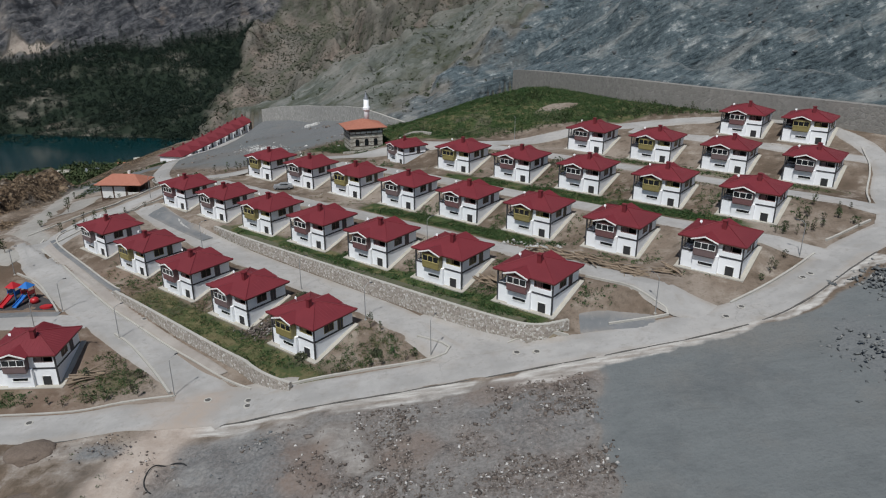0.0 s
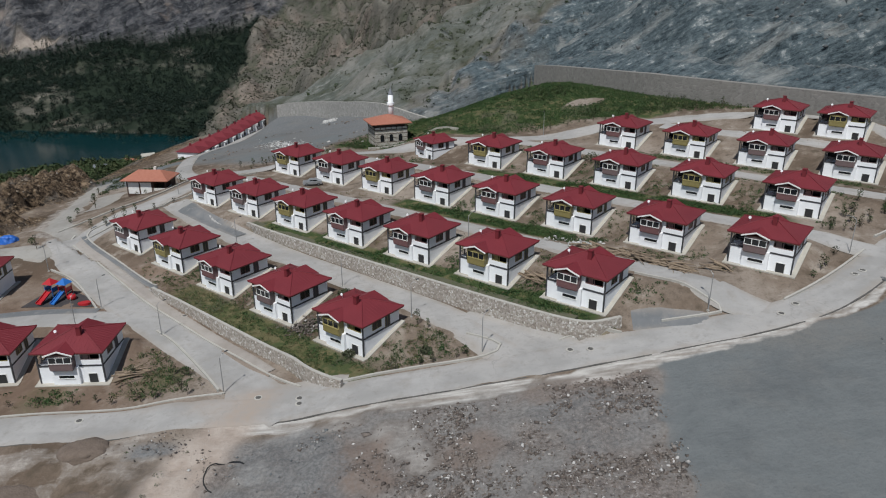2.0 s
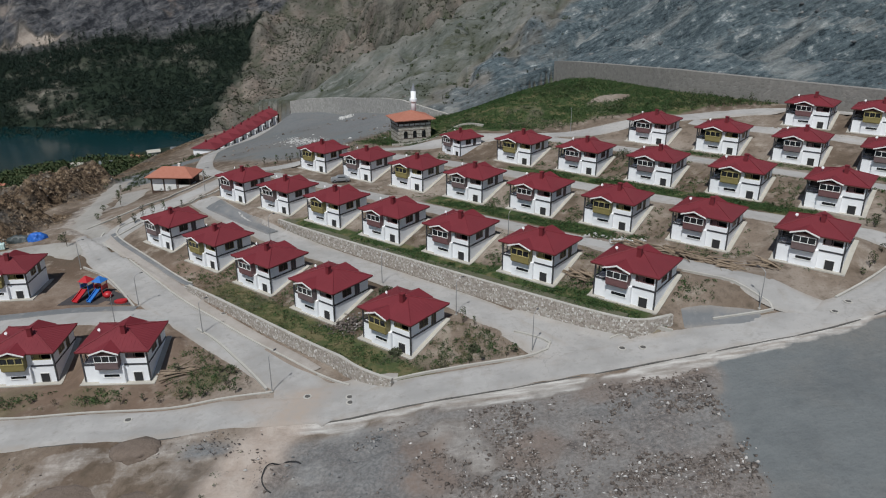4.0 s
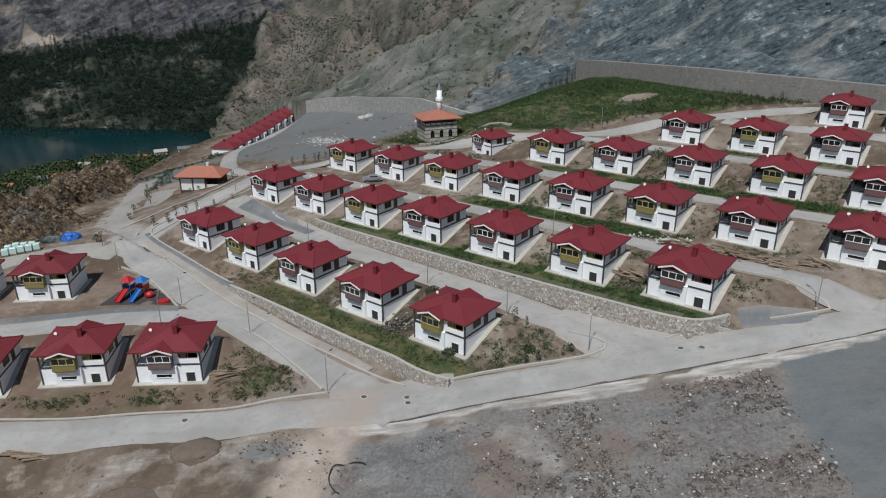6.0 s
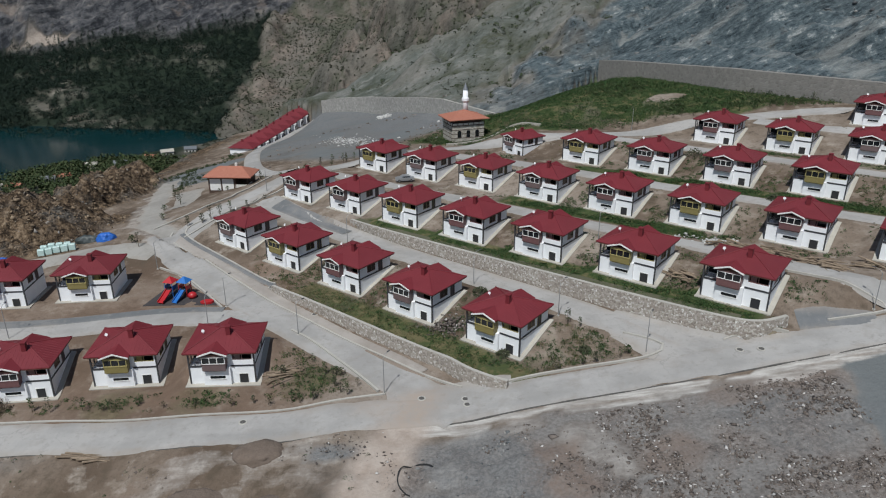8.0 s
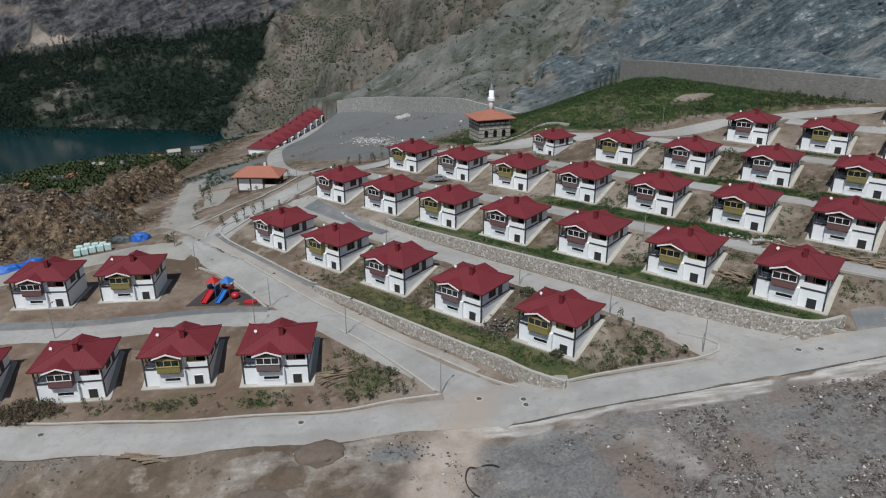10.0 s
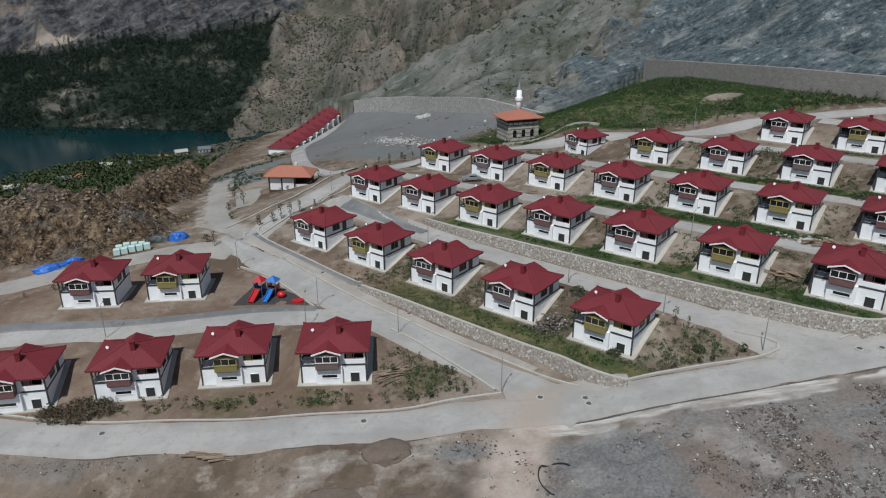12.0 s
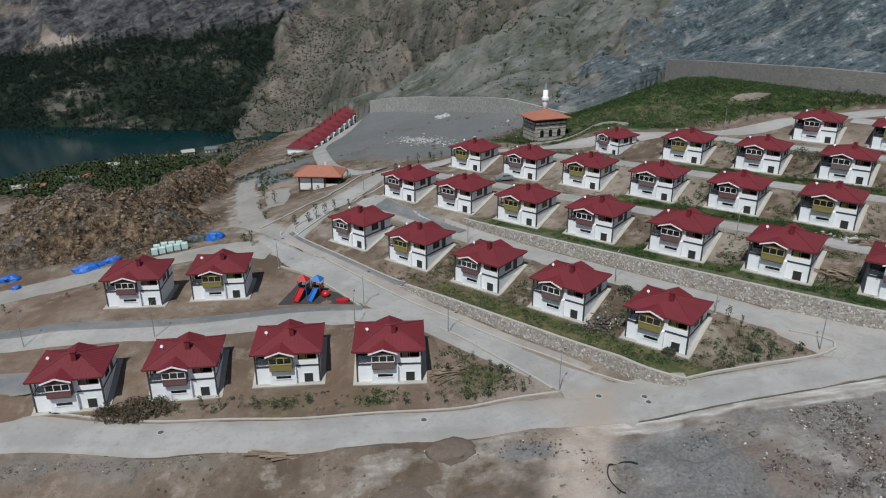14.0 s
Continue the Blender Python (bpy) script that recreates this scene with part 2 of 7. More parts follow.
    scrub = mix_col(nt, maths(nt, "MULTIPLY", maths(nt, "SUBTRACT", rill.outputs["Fac"], 0.525, True), 9.0, True), scrub, (0.225, 0.224, 0.204))
    sep_p = nt.nodes.new("ShaderNodeSeparateXYZ")
    nt.links.new(p, sep_p.inputs[0])
    away = maths(nt, "MULTIPLY", maths(nt, "SUBTRACT", sep_p.outputs[1], 520.0), 0.01, True)
    ruddy = noise_tex(nt, 0.012, 6, 0.65, p)
    far_ = ramp(nt, ruddy.outputs["Fac"], [(0.36, (0.058, 0.061, 0.048)), (0.45, (0.094, 0.089, 0.075)), (0.53, (0.124, 0.110, 0.093)), (0.60, (0.152, 0.123, 0.103)), (0.66, (0.21, 0.176, 0.148))])
    far_ = mix_col(nt, maths(nt, "MULTIPLY", maths(nt, "SUBTRACT", 0.48, noise_tex(nt, 0.05, 11, 0.8, p).outputs["Fac"], True), 8.0, True), far_, (0.058, 0.056, 0.044))
    scrub = mix_col(nt, away, scrub, far_)
    dots = noise_tex(nt, 0.42, 6, 0.75, p)
    scrub = mix_col(nt, maths(nt, "MULTIPLY", maths(nt, "SUBTRACT", dots.outputs["Fac"], 0.53, True), 6.0, True), scrub, (0.052, 0.055, 0.034))
    scrub = mix_col(nt, maths(nt, "MULTIPLY", maths(nt, "SUBTRACT", strata.outputs["Fac"], 0.55, True), 3.0, True), scrub, (0.235, 0.222, 0.192))
    # Relief shading put into the colour: scrubby hollows darker, crests paler.
    z4 = nt.nodes.new("ShaderNodeAttribute")
    z4.attribute_name = "relief_tone"
    s4 = nt.nodes.new("ShaderNodeSeparateColor")
    nt.links.new(z4.outputs["Color"], s4.inputs[0])
    scrub = mix_col(nt, maths(nt, "MULTIPLY", s4.outputs[1], maths(nt, "MULTIPLY", rill.outputs["Fac"], 0.8), True), scrub, (0.200, 0.184, 0.160))
    scrub = mix_col(nt, maths(nt, "MULTIPLY", s4.outputs[0], maths(nt, "MULTIPLY", dots.outputs["Fac"], 1.5), True), scrub, (0.060, 0.066, 0.044))
    col = mix_col(nt, s2.outputs[1], col, scrub)
    slant = nt.nodes.new("ShaderNodeCombineXYZ")
    for k, vec in enumerate(((0.010, 0.002, 0.008), (-0.022, 0.006, 0.034), (0.0, 0.004, 0.0))):
        nt.links.new(dotted(vec), slant.inputs[k])
    crag = noise_tex(nt, 1.0, 10, 0.66, slant.outputs[0])
    chips = maths(nt, "ADD", maths(nt, "MULTIPLY", noise_tex(nt, 0.11, 9, 0.72, p).outputs["Fac"], 0.42), maths(nt, "MULTIPLY", noise_tex(nt, 0.02, 6, 0.6, p).outputs["Fac"], 0.4))
    facet = maths(nt, "ADD", maths(nt, "MULTIPLY", maths(nt, "ABSOLUTE", maths(nt, "SUBTRACT", crag.outputs["Fac"], 0.5)), 0.8), chips)
    grey = ramp(nt, facet, [(0.38, (0.030, 0.032, 0.037)), (0.44, (0.072, 0.073, 0.079)), (0.51, (0.118, 0.115, 0.118)), (0.60, (0.23, 0.21, 0.195))])
    tan = noise_tex(nt, 0.008, 5, 0.6, p)
    grey = mix_col(nt, maths(nt, "MULTIPLY", maths(nt, "SUBTRACT", tan.outputs["Fac"], 0.56, True), 6.0, True), grey, (0.27, 0.21, 0.168))
    col = mix_col(nt, z1.outputs["Alpha"], col, grey)
    lumps = noise_tex(nt, 0.8, 9, 0.8, p)
    clod = maths(nt, "ADD", maths(nt, "MULTIPLY", maths(nt, "ABSOLUTE", maths(nt, "SUBTRACT", noise_tex(nt, 0.3, 8, 0.7, p).outputs["Fac"], 0.5)), 1.0), maths(nt, "MULTIPLY", lumps.outputs["Fac"], 0.86))
    brown = ramp(nt, clod, [(0.40, (0.024, 0.017, 0.012)), (0.46, (0.098, 0.068, 0.044)), (0.53, (0.175, 0.122, 0.078)), (0.60, (0.29, 0.215, 0.145))])
    seam = noise_tex(nt, 1.0, 6, 0.65, beds(35, 0.05, 0.16))
    brown = mix_col(nt, maths(nt, "MULTIPLY", maths(nt, "MULTIPLY", maths(nt, "SUBTRACT", seam.outputs["Fac"], 0.5, True), 7.0, True), 0.75), brown, ramp(nt, lumps.outputs["Fac"], [(0.42, (0.035, 0.033, 0.031)), (0.5, (0.115, 0.110, 0.102)), (0.6, (0.20, 0.19, 0.175))]))
    col = mix_col(nt, z2.outputs["Alpha"], col, brown)
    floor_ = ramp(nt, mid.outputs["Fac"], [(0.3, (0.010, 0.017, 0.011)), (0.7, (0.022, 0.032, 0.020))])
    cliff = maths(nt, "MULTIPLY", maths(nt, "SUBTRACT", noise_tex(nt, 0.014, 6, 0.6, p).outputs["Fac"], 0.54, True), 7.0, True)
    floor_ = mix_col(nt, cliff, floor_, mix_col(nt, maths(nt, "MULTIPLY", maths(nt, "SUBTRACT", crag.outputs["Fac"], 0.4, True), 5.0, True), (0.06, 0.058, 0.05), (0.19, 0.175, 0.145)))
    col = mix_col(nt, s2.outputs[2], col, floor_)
    nt.links.new(col, bs.inputs["Base Color"])
    bs.inputs["Roughness"].default_value = 0.95
    bs.inputs["Specular IOR Level"].default_value = 0.15
    h = maths(nt, "ADD", maths(nt, "MULTIPLY", fine.outputs["Fac"], 0.25), mid.outputs["Fac"])
    h = maths(nt, "ADD", h, maths(nt, "MULTIPLY", maths(nt, "ADD", streak.outputs["Fac"], strata.outputs["Fac"]), maths(nt, "MULTIPLY", s2.outputs[0], 9.0)))
    h = maths(nt, "ADD", h, maths(nt, "MULTIPLY", crag.outputs["Fac"], maths(nt, "MULTIPLY", maths(nt, "ADD", s2.outputs[1], z1.outputs["Alpha"]), 40.0)))
    h = maths(nt, "ADD", h, maths(nt, "MULTIPLY", lumps.outputs["Fac"], maths(nt, "MULTIPLY", z2.outputs["Alpha"], 5.0)))
    bump(nt, bs, h, 0.65, 0.5)
    return m


M_ground = make_ground()


def make_water():
    m, nt, bs = mat_nodes("lake_water")
    p = world_pos(nt)
    n = noise_tex(nt, 0.01, 3, 0.5, p)
    nt.links.new(ramp(nt, n.outputs["Fac"], [(0.3, (0.001, 0.018, 0.021)), (0.7, (0.003, 0.024, 0.028))]), bs.inputs["Base Color"])
    bs.inputs["Roughness"].default_value = 0.10
    bs.inputs["IOR"].default_value = 1.33
    bs.inputs["Specular IOR Level"].default_value = 0.3
    w = noise_tex(nt, 0.35, 4, 0.6, p)
    bump(nt, bs, w.outputs["Fac"], 0.05, 0.05)
    return m


M_water = make_water()


def make_road(name, a, b, patch, slab=True):
    """Cast concrete or asphalt: slab tone, stains, hairline cracks, wheel dust, and earth carried on to it."""
    m, nt, bs = mat_nodes(name)
    p = world_pos(nt)
    big = noise_tex(nt, 0.12, 6, 0.65, p)
    mid = noise_tex(nt, 0.9, 6, 0.7, p)
    fine = noise_tex(nt, 9.0, 3, 0.6, p)
    col = ramp(nt, big.outputs["Fac"], [(0.40, a), (0.58, b)])
    tan = noise_tex(nt, 0.06, 5, 0.7, p)
    col = mix_col(nt, maths(nt, "MULTIPLY", maths(nt, "SUBTRACT", tan.outputs["Fac"], 0.52, True), 3.0, True), col, tuple(0.6 * c + 0.4 * d for c, d in zip(b, (0.29, 0.255, 0.222))))
    col = mix_col(nt, maths(nt, "MULTIPLY", maths(nt, "SUBTRACT", mid.outputs["Fac"], 0.55, True), 4.0, True), col, patch)
    wide = noise_tex(nt, 0.4, 4, 0.7, p)
    col = mix_col(nt, maths(nt, "MULTIPLY", maths(nt, "SUBTRACT", wide.outputs["Fac"], 0.53, True), 2.4, True), col, tuple(0.5 * c + 0.5 * d for c, d in zip(patch, (0.27, 0.235, 0.195))))
    col = mix_col(nt, maths(nt, "MULTIPLY", fine.outputs["Fac"], 0.2), col, tuple(c * 0.65 for c in a))
    if slab:
        at = nt.nodes.new("ShaderNodeAttribute")
        at.attribute_name = "grime"
        sp = nt.nodes.new("ShaderNodeSeparateColor")
        nt.links.new(at.outputs["Color"], sp.inputs[0])
        col = mix_col(nt, maths(nt, "MULTIPLY", sp.outputs[1], maths(nt, "MULTIPLY", mid.outputs["Fac"], 0.55), True), col, tuple(c * 0.74 for c in a))
        col = mix_col(nt, maths(nt, "MULTIPLY", sp.outputs[2], maths(nt, "MULTIPLY", wide.outputs["Fac"], 1.0), True), col, (0.27, 0.235, 0.20))
        col = mix_col(nt, maths(nt, "MULTIPLY", sp.outputs[0], maths(nt, "MULTIPLY", mid.outputs["Fac"], 1.7), True), col, (0.33, 0.275, 0.232))
        # wandering cracks
        warp = nt.nodes.new("ShaderNodeVectorMath")
        warp.operation = "MULTIPLY_ADD"
        nt.links.new(wide.outputs["Color"], warp.inputs[0])
        warp.inputs[1].default_value = (3.0, 3.0, 0.0)
        nt.links.new(p, warp.inputs[2])
        cell = node(nt, "ShaderNodeTexVoronoi", Scale=0.16)
        cell.feature = "DISTANCE_TO_EDGE"
        nt.links.new(warp.outputs[0], cell.inputs["Vector"])
        line = maths(nt, "SUBTRACT", 1.0, maths(nt, "MULTIPLY", cell.outputs["Distance"], 95.0), True)
        col = mix_col(nt, maths(nt, "MULTIPLY", line, maths(nt, "MULTIPLY", maths(nt, "SUBTRACT", tan.outputs["Fac"], 0.46, True), 3.0, True)), col, tuple(c * 0.62 for c in a))
    nt.links.new(col, bs.inputs["Base Color"])
    bs.inputs["Roughness"].default_value = 0.92
    bs.inputs["Specular IOR Level"].default_value = 0.2
    bump(nt, bs, mid.outputs["Fac"], 0.3, 0.05)
    return m


M_road = make_road("concrete_road", (0.29, 0.28, 0.268), (0.365, 0.352, 0.338), (0.22, 0.205, 0.19))
M_asphalt = make_road("grey_asphalt", (0.135, 0.14, 0.145), (0.18, 0.182, 0.185), (0.26, 0.25, 0.235))
M_dust = make_road("pale_dust", (0.255, 0.24, 0.22), (0.32, 0.305, 0.28), (0.20, 0.18, 0.155))
M_pave = make_road("worn_footway", (0.285, 0.255, 0.23), (0.35, 0.322, 0.295), (0.22, 0.195, 0.17))
M_bed = surface("weedy_earth", (0.10, 0.088, 0.058), (0.062, 0.076, 0.036), 0.95, 0.9, 7, 0.05)
M_soil = surface("washed_silt", (0.20, 0.158, 0.125), (0.25, 0.205, 0.168), 0.95, 0.8, 9, 0.02)


def make_stone(name, cell, stones, mortar):
    """Rubble masonry: each stone its own tone, joints sunk."""
    m, nt, bs = mat_nodes(name)
    p = world_pos(nt)
    warp = noise_tex(nt, 1.2, 2, 0.5, p)
    add = nt.nodes.new("ShaderNodeVectorMath")
    add.operation = "MULTIPLY_ADD"
    nt.links.new(warp.outputs["Color"], add.inputs[0])
    add.inputs[1].default_value = (0.25, 0.25, 0.25)
    nt.links.new(p, add.inputs[2])
    vor = node(nt, "ShaderNodeTexVoronoi", Scale=1.0 / cell)
    nt.links.new(add.outputs[0], vor.inputs["Vector"])
    edge = node(nt, "ShaderNodeTexVoronoi", Scale=1.0 / cell)
    edge.feature = "DISTANCE_TO_EDGE"
    nt.links.new(add.outputs[0], edge.inputs["Vector"])
    sep = nt.nodes.new("ShaderNodeSeparateColor")
    nt.links.new(vor.outputs["Color"], sep.inputs[0])
    col = ramp(nt, sep.outputs[0], stones)
    f = noise_tex(nt, 8.0, 4, 0.65, p)
    col = mix_col(nt, maths(nt, "MULTIPLY", f.outputs["Fac"], 0.3), col, (0.10, 0.09, 0.075))
    joint = maths(nt, "SUBTRACT", 1.0, maths(nt, "MULTIPLY", edge.outputs["Distance"], 9.0, True), True)
    col = mix_col(nt, joint, col, mortar)
    nt.links.new(col, bs.inputs["Base Color"])
    bs.inputs["Roughness"].default_value = 0.93
    bump(nt, bs, maths(nt, "MULTIPLY", edge.outputs["Distance"], 4.0, True), 0.5, 0.08)
    return m


M_stone = make_stone("rubble_masonry", 0.27, [(0.0, (0.22, 0.185, 0.155)), (0.35, (0.34, 0.295, 0.255)), (0.7, (0.44, 0.40, 0.355)), (0.9, (0.56, 0.53, 0.49)), (1.0, (0.74, 0.72, 0.69))], (0.29, 0.26, 0.225))
M_cast = make_stone("quarry_wall_stone", 0.8, [(0.0, (0.180, 0.170, 0.157)), (0.4, (0.205, 0.195, 0.18)), (0.8, (0.23, 0.217, 0.20)), (1.0, (0.255, 0.243, 0.225))], (0.205, 0.196, 0.18))
M_panel = make_stone("bowl_wall_stone", 0.7, [(0.0, (0.27, 0.26, 0.24)), (0.4, (0.33, 0.32, 0.30)), (0.8, (0.39, 0.375, 0.35)), (1.0, (0.46, 0.44, 0.41))], (0.31, 0.30, 0.28))

M_edge_line = surface("dark_edge_line", (0.06, 0.058, 0.055), (0.12, 0.11, 0.10), 0.95, 0.8, 10, 0.01)

# ---- lie of the land: u runs along the rows of houses, v up the slope across them ----


def uv_of(x, y):
    return RU[0] * x + RU[1] * y, RV[0] * x + RV[1] * y


def xy_of(u, v):
    return RU[0] * u + RV[0] * v, RU[1] * u + RV[1] * v


def sstep(a, b, x):
    t = np.clip((x - a) / (b - a), 0, 1)
    return t * t * (3 - 2 * t)


def hash2(i, j, seed):
    n = (i.astype(np.int64) * 374761393 + j.astype(np.int64) * 668265263 + seed * 1442695041) & 0x7FFFFFFF
    n = ((n ^ (n >> 13)) * 1274126177) & 0x7FFFFFFF
    n = ((n ^ (n >> 16)) * 2246822519) & 0x7FFFFFFF
    return (n & 0xFFFF) / 65535.0


def vnoise(x, y, seed=0):
    xi, yi = np.floor(x), np.floor(y)
    fx, fy = x - xi, y - yi
    fx, fy = fx * fx * (3 - 2 * fx), fy * fy * (3 - 2 * fy)
    a, b = hash2(xi, yi, seed), hash2(xi + 1, yi, seed)
    c, d = hash2(xi, yi + 1, seed), hash2(xi + 1, yi + 1, seed)
    return (a + (b - a) * fx) * (1 - fy) + (c + (d - c) * fx) * fy - 0.5


def fbm(x, y, size, octaves=4, seed=0, keep=0.5):
    total, amp, s = 0, 1.0, 1.0 / size
    for k in range(octaves):
        total = total + amp * vnoise(x * s + 17.3 * k, y * s - 9.1 * k, seed + k)
        amp, s = amp * keep, s * 2.03
    return total


def line_side(x, y, pts):
    """Signed distance from a polyline (to its left plus)."""
    best, sign = np.full(np.shape(x), 1e9), np.zeros(np.shape(x))
    for (ax, ay), (bx, by) in zip(pts[:-1], pts[1:]):
        dx, dy = bx - ax, by - ay
        t = np.clip(((x - ax) * dx + (y - ay) * dy) / (dx * dx + dy * dy), 0, 1)
        px, py = x - ax - t * dx, y - ay - t * dy
        d = np.hypot(px, py)
        s = np.sign(dx * (y - ay) - dy * (x - ax))
        near = d < best - 1e-6
        best, sign = np.where(near, d, best), np.where(near, s, sign)
    return best * sign


# terraces: v, height at u = -60, rise along u
TERRACE = [(-80, -9.0, 0.02), (0, -2.9, 0.022), (12, -1.6, 0.030), (21, -0.6, 0.035), (29, 0.2, 0.035),
           (37, 0.9, 0.035), (44.9, 1.3, 0.033), (45.5, 2.2, 0.023), (52, 2.3, 0.022), (60.5, 4.7, 0.03),
           (62, 4.9, 0.032), (68.4, 5.1, 0.034), (69.2, 7.7, 0.057), (73.4, 7.95, 0.057), (82, 10.4, 0.055),
           (84, 10.4, 0.054), (91.5, 10.0, 0.054), (96, 9.85, 0.054), (104.5, 12.3, 0.05), (106, 12.5, 0.048),
           (113, 12.5, 0.047), (116.8, 12.45, 0.046), (125.5, 14.8, 0.036), (127, 15.0, 0.03), (135, 15.0, 0.026),
           (139.1, 14.95, 0.024), (148, 17.5, 0.02), (150, 17.8, 0.02), (155, 18.3, 0.02), (158, 18.7, 0.02),
           (167, 20.6, 0.025), (184, 23.0, 0.055), (400, 30.0, 0.055)]
# the through road climbing along the front, as v and u
FRONT_V = [-13, -1, 11, 21, 30, 49, 60, 70, 79, 88, 97, 106, 115, 140, 170, 260]
FRONT_U = [-132, -116, -100, -88, -76, -60, -49.5, -40, -33, -26, -22.5, -20, -17.5, -11, -4, 10]
# levelled lots on the west side: x, y, height
PADS = [(-53, 83.2, -1.6), (-62, 83.2, -1.7), (-67.5, 85.5, -3.1), (-76, 84.5, -3.3), (-81, 84, -4.1), (-89, 83, -4.1),
        (-96, 82, -4.5), (-103, 80, -4.7), (-96.5, 106.4, -1.2), (-105, 106, -1.3), (-83.5, 109, -1.2),
        (-92.5, 108, -1.2), (-54, 92.5, 0.3), (-62, 93, 0.0), (-69, 95, -0.7), (-77, 94, -1.0), (-83, 93.5, -1.6),
        (-91, 92.5, -1.8), (-99, 91.5, -2.2), (-71, 106, -0.6), (-92, 102.5, -2.0), (-61.4, 107, -0.2), (-46.7, 91, -0.4),
        (-35.4, 79.8, 0.1), (-35, 70.6, -0.1), (-54, 74, -1.2), (-75.4, 77.4, -2.6), (-95, 77, -4.4), (-23, 191, 6.0)]
# houses in rows: v, height at u = -60, rise, first u, step, kinds
ROWS_OF_HOUSES = [
    (52.0, 2.29, 0.022, -69.4, -15.8, (1, 2, 0, 1, 2)),
    (73.35, 7.97, 0.057, -45.5, -15.75, (0, 1, 0, 0, 1, 2, 0)),
    (96.1, 9.84, 0.054, -29.2, -15.85, (2, 0, 1, 0, 2, 1, 2, 1)),
    (117.2, 12.48, 0.046, -31.8, -16.05, (0, 1, 2, 0, 1)),
    (139.1, 14.92, 0.024, -28.8, -15.6, (2, 2, 1, 0)),
    (158.0, 18.74, 0.019, -35.5, -13.0, (1, 0)),
]
# every house: x, y, height, turn, kind, climb of the ground from front to back
HOUSE_AT = []
for v_, z60_, rise_, u0_, step_, kinds_ in ROWS_OF_HOUSES:
    for i_, kind_ in enumerate(kinds_):
        u_ = u0_ + step_ * i_
        HOUSE_AT.append((*xy_of(u_, v_), z60_ + rise_ * (u_ + 60), -37.0, kind_, 2.35))
HOUSE_AT += [(-52.9, 84.2, -1.35, 3, 2, 2.35), (-67.1, 86.6, -3.0, 6, 1, 2.35), (-80.9, 84.6, -3.9, 8, 0, 2.35), (-95.4, 82.6, -4.4, 10, 0, 2.35),
             (-96.4, 107.0, -1.2, 5, 3, 0.0), (-83.3, 109.8, -1.2, 6, 4, 0.0)]
# edge past which the land falls to the lake
EDGE = [(-900, 60), (-330, 110), (-235, 150), (-150, 178), (-133, 215), (-136, 290), (-129, 344), (-104, 354), (-72, 350), (-40, 346), (-6, 386), (60, 446), (180, 570), (900, 1200)]
MOUND = [(-330, 118), (-215, 130), (-160, 139), (-128, 143), (-108, 147)]
SPUR = [(-123, 176), (-121, 188), (-122, 202)]
LAKE_Z = -135.0
# foot of the hillside, along u
WALL_U = [-330, -267, -245, -221, -201, -184, -170, -160, -153, -147, -142, -131, -110, -91, -58, -34, 60, 300]
WALL_V = [193, 191.5, 190, 181, 174, 167.5, 162.5, 159, 159.5, 175, 198.3, 192.9, 184.9, 177, 172.5, 169.5, 156, 124]


def tree_line(x, y):
    return 1106 + 0.365 * (x + 714) + 36 * fbm(x, y, 150, 3, 77)


def village(x, y):
    u, v = uv_of(x, y)
    uc = np.maximum(u, -150)
    kv = np.array([k[0] for k in TERRACE], float)
    soft = sstep(-116, -121, u) * (v > 37) * (v < 52)
    za = np.interp(v, kv, [k[1] for k in TERRACE])
    sl = np.interp(v, kv, [k[2] for k in TERRACE])
    even = np.clip((v - 37) / 15, 0, 1)
    za = np.where(soft > 0.5, 0.9 + 1.4 * even, za)
    sl = np.where(soft > 0.5, 0.035 - 0.013 * even, sl)
    z = za + sl * (np.where(v < 45, np.maximum(uc, -112), uc) + 60)
    front = 3.5 + 0.11 * (np.clip(v, -60, 150) - 52) + 0.095 * (np.clip(u, -140, 60) + 56)
    ur = np.interp(v, FRONT_V, FRONT_U)
    w = sstep(-11, -3, u - ur)
    z = z * (1 - w) + front * w
    left = np.interp(u, [-400, -313, -264, -220, -172, -130], [-45, -29, -21.2, -9, -0.3, 7.2]) + 0.07 * (v - 72)
    left = left + 4.6 * sstep(-232, -268, u) * sstep(150, 186, v) * sstep(-93, -82, x)
    ua = np.interp(v, [90, 115], [-146, -122])
    w = sstep(0, -32, u - ua) * sstep(20, 45, v)
    z = z * (1 - w) + left * w
    num, den = 0, 0.25
    for px, py, pz in PADS:
        k = np.exp(-((x - px) ** 2 + (y - py) ** 2) / 60.0)
        num, den = num + k * pz, den + k
    w = (den - 0.25) / den
    z = z * (1 - w) + w * num / np.maximum(den - 0.25, 1e-9)
    # each house stands on ground dressed to its footing
    for hx, hy, hz, turn, kind, climb in HOUSE_AT:
        near = (np.abs(x - hx) < 16) & (np.abs(y - hy) < 16)
        if not near.any():
            continue
        c, s = math.cos(radians(turn)), math.sin(radians(turn))
        lx, ly = c * (x - hx) + s * (y - hy), c * (y - hy) - s * (x - hx)
        d = np.hypot(np.maximum(np.maximum(lx - 0.7, -9.2 - lx), 0), np.maximum(np.maximum(-0.8 - ly, ly - 7.9), 0))
        w = sstep(2.2, 0.3, d) * near
        z = z * (1 - w) + w * (hz - 0.02 + climb * np.clip(ly / 7.5, 0, 1))
    return z


def gullies(x, y):
    """Two sizes of creases in the far slopes: 0 at the bottom of each."""
    return np.abs(fbm(x + 0.35 * y, y * 0.45, 90, 5, 43, 0.55)), np.abs(fbm(x - 0.5 * y, y * 0.7 + 0.4 * x, 46, 5, 48, 0.6))


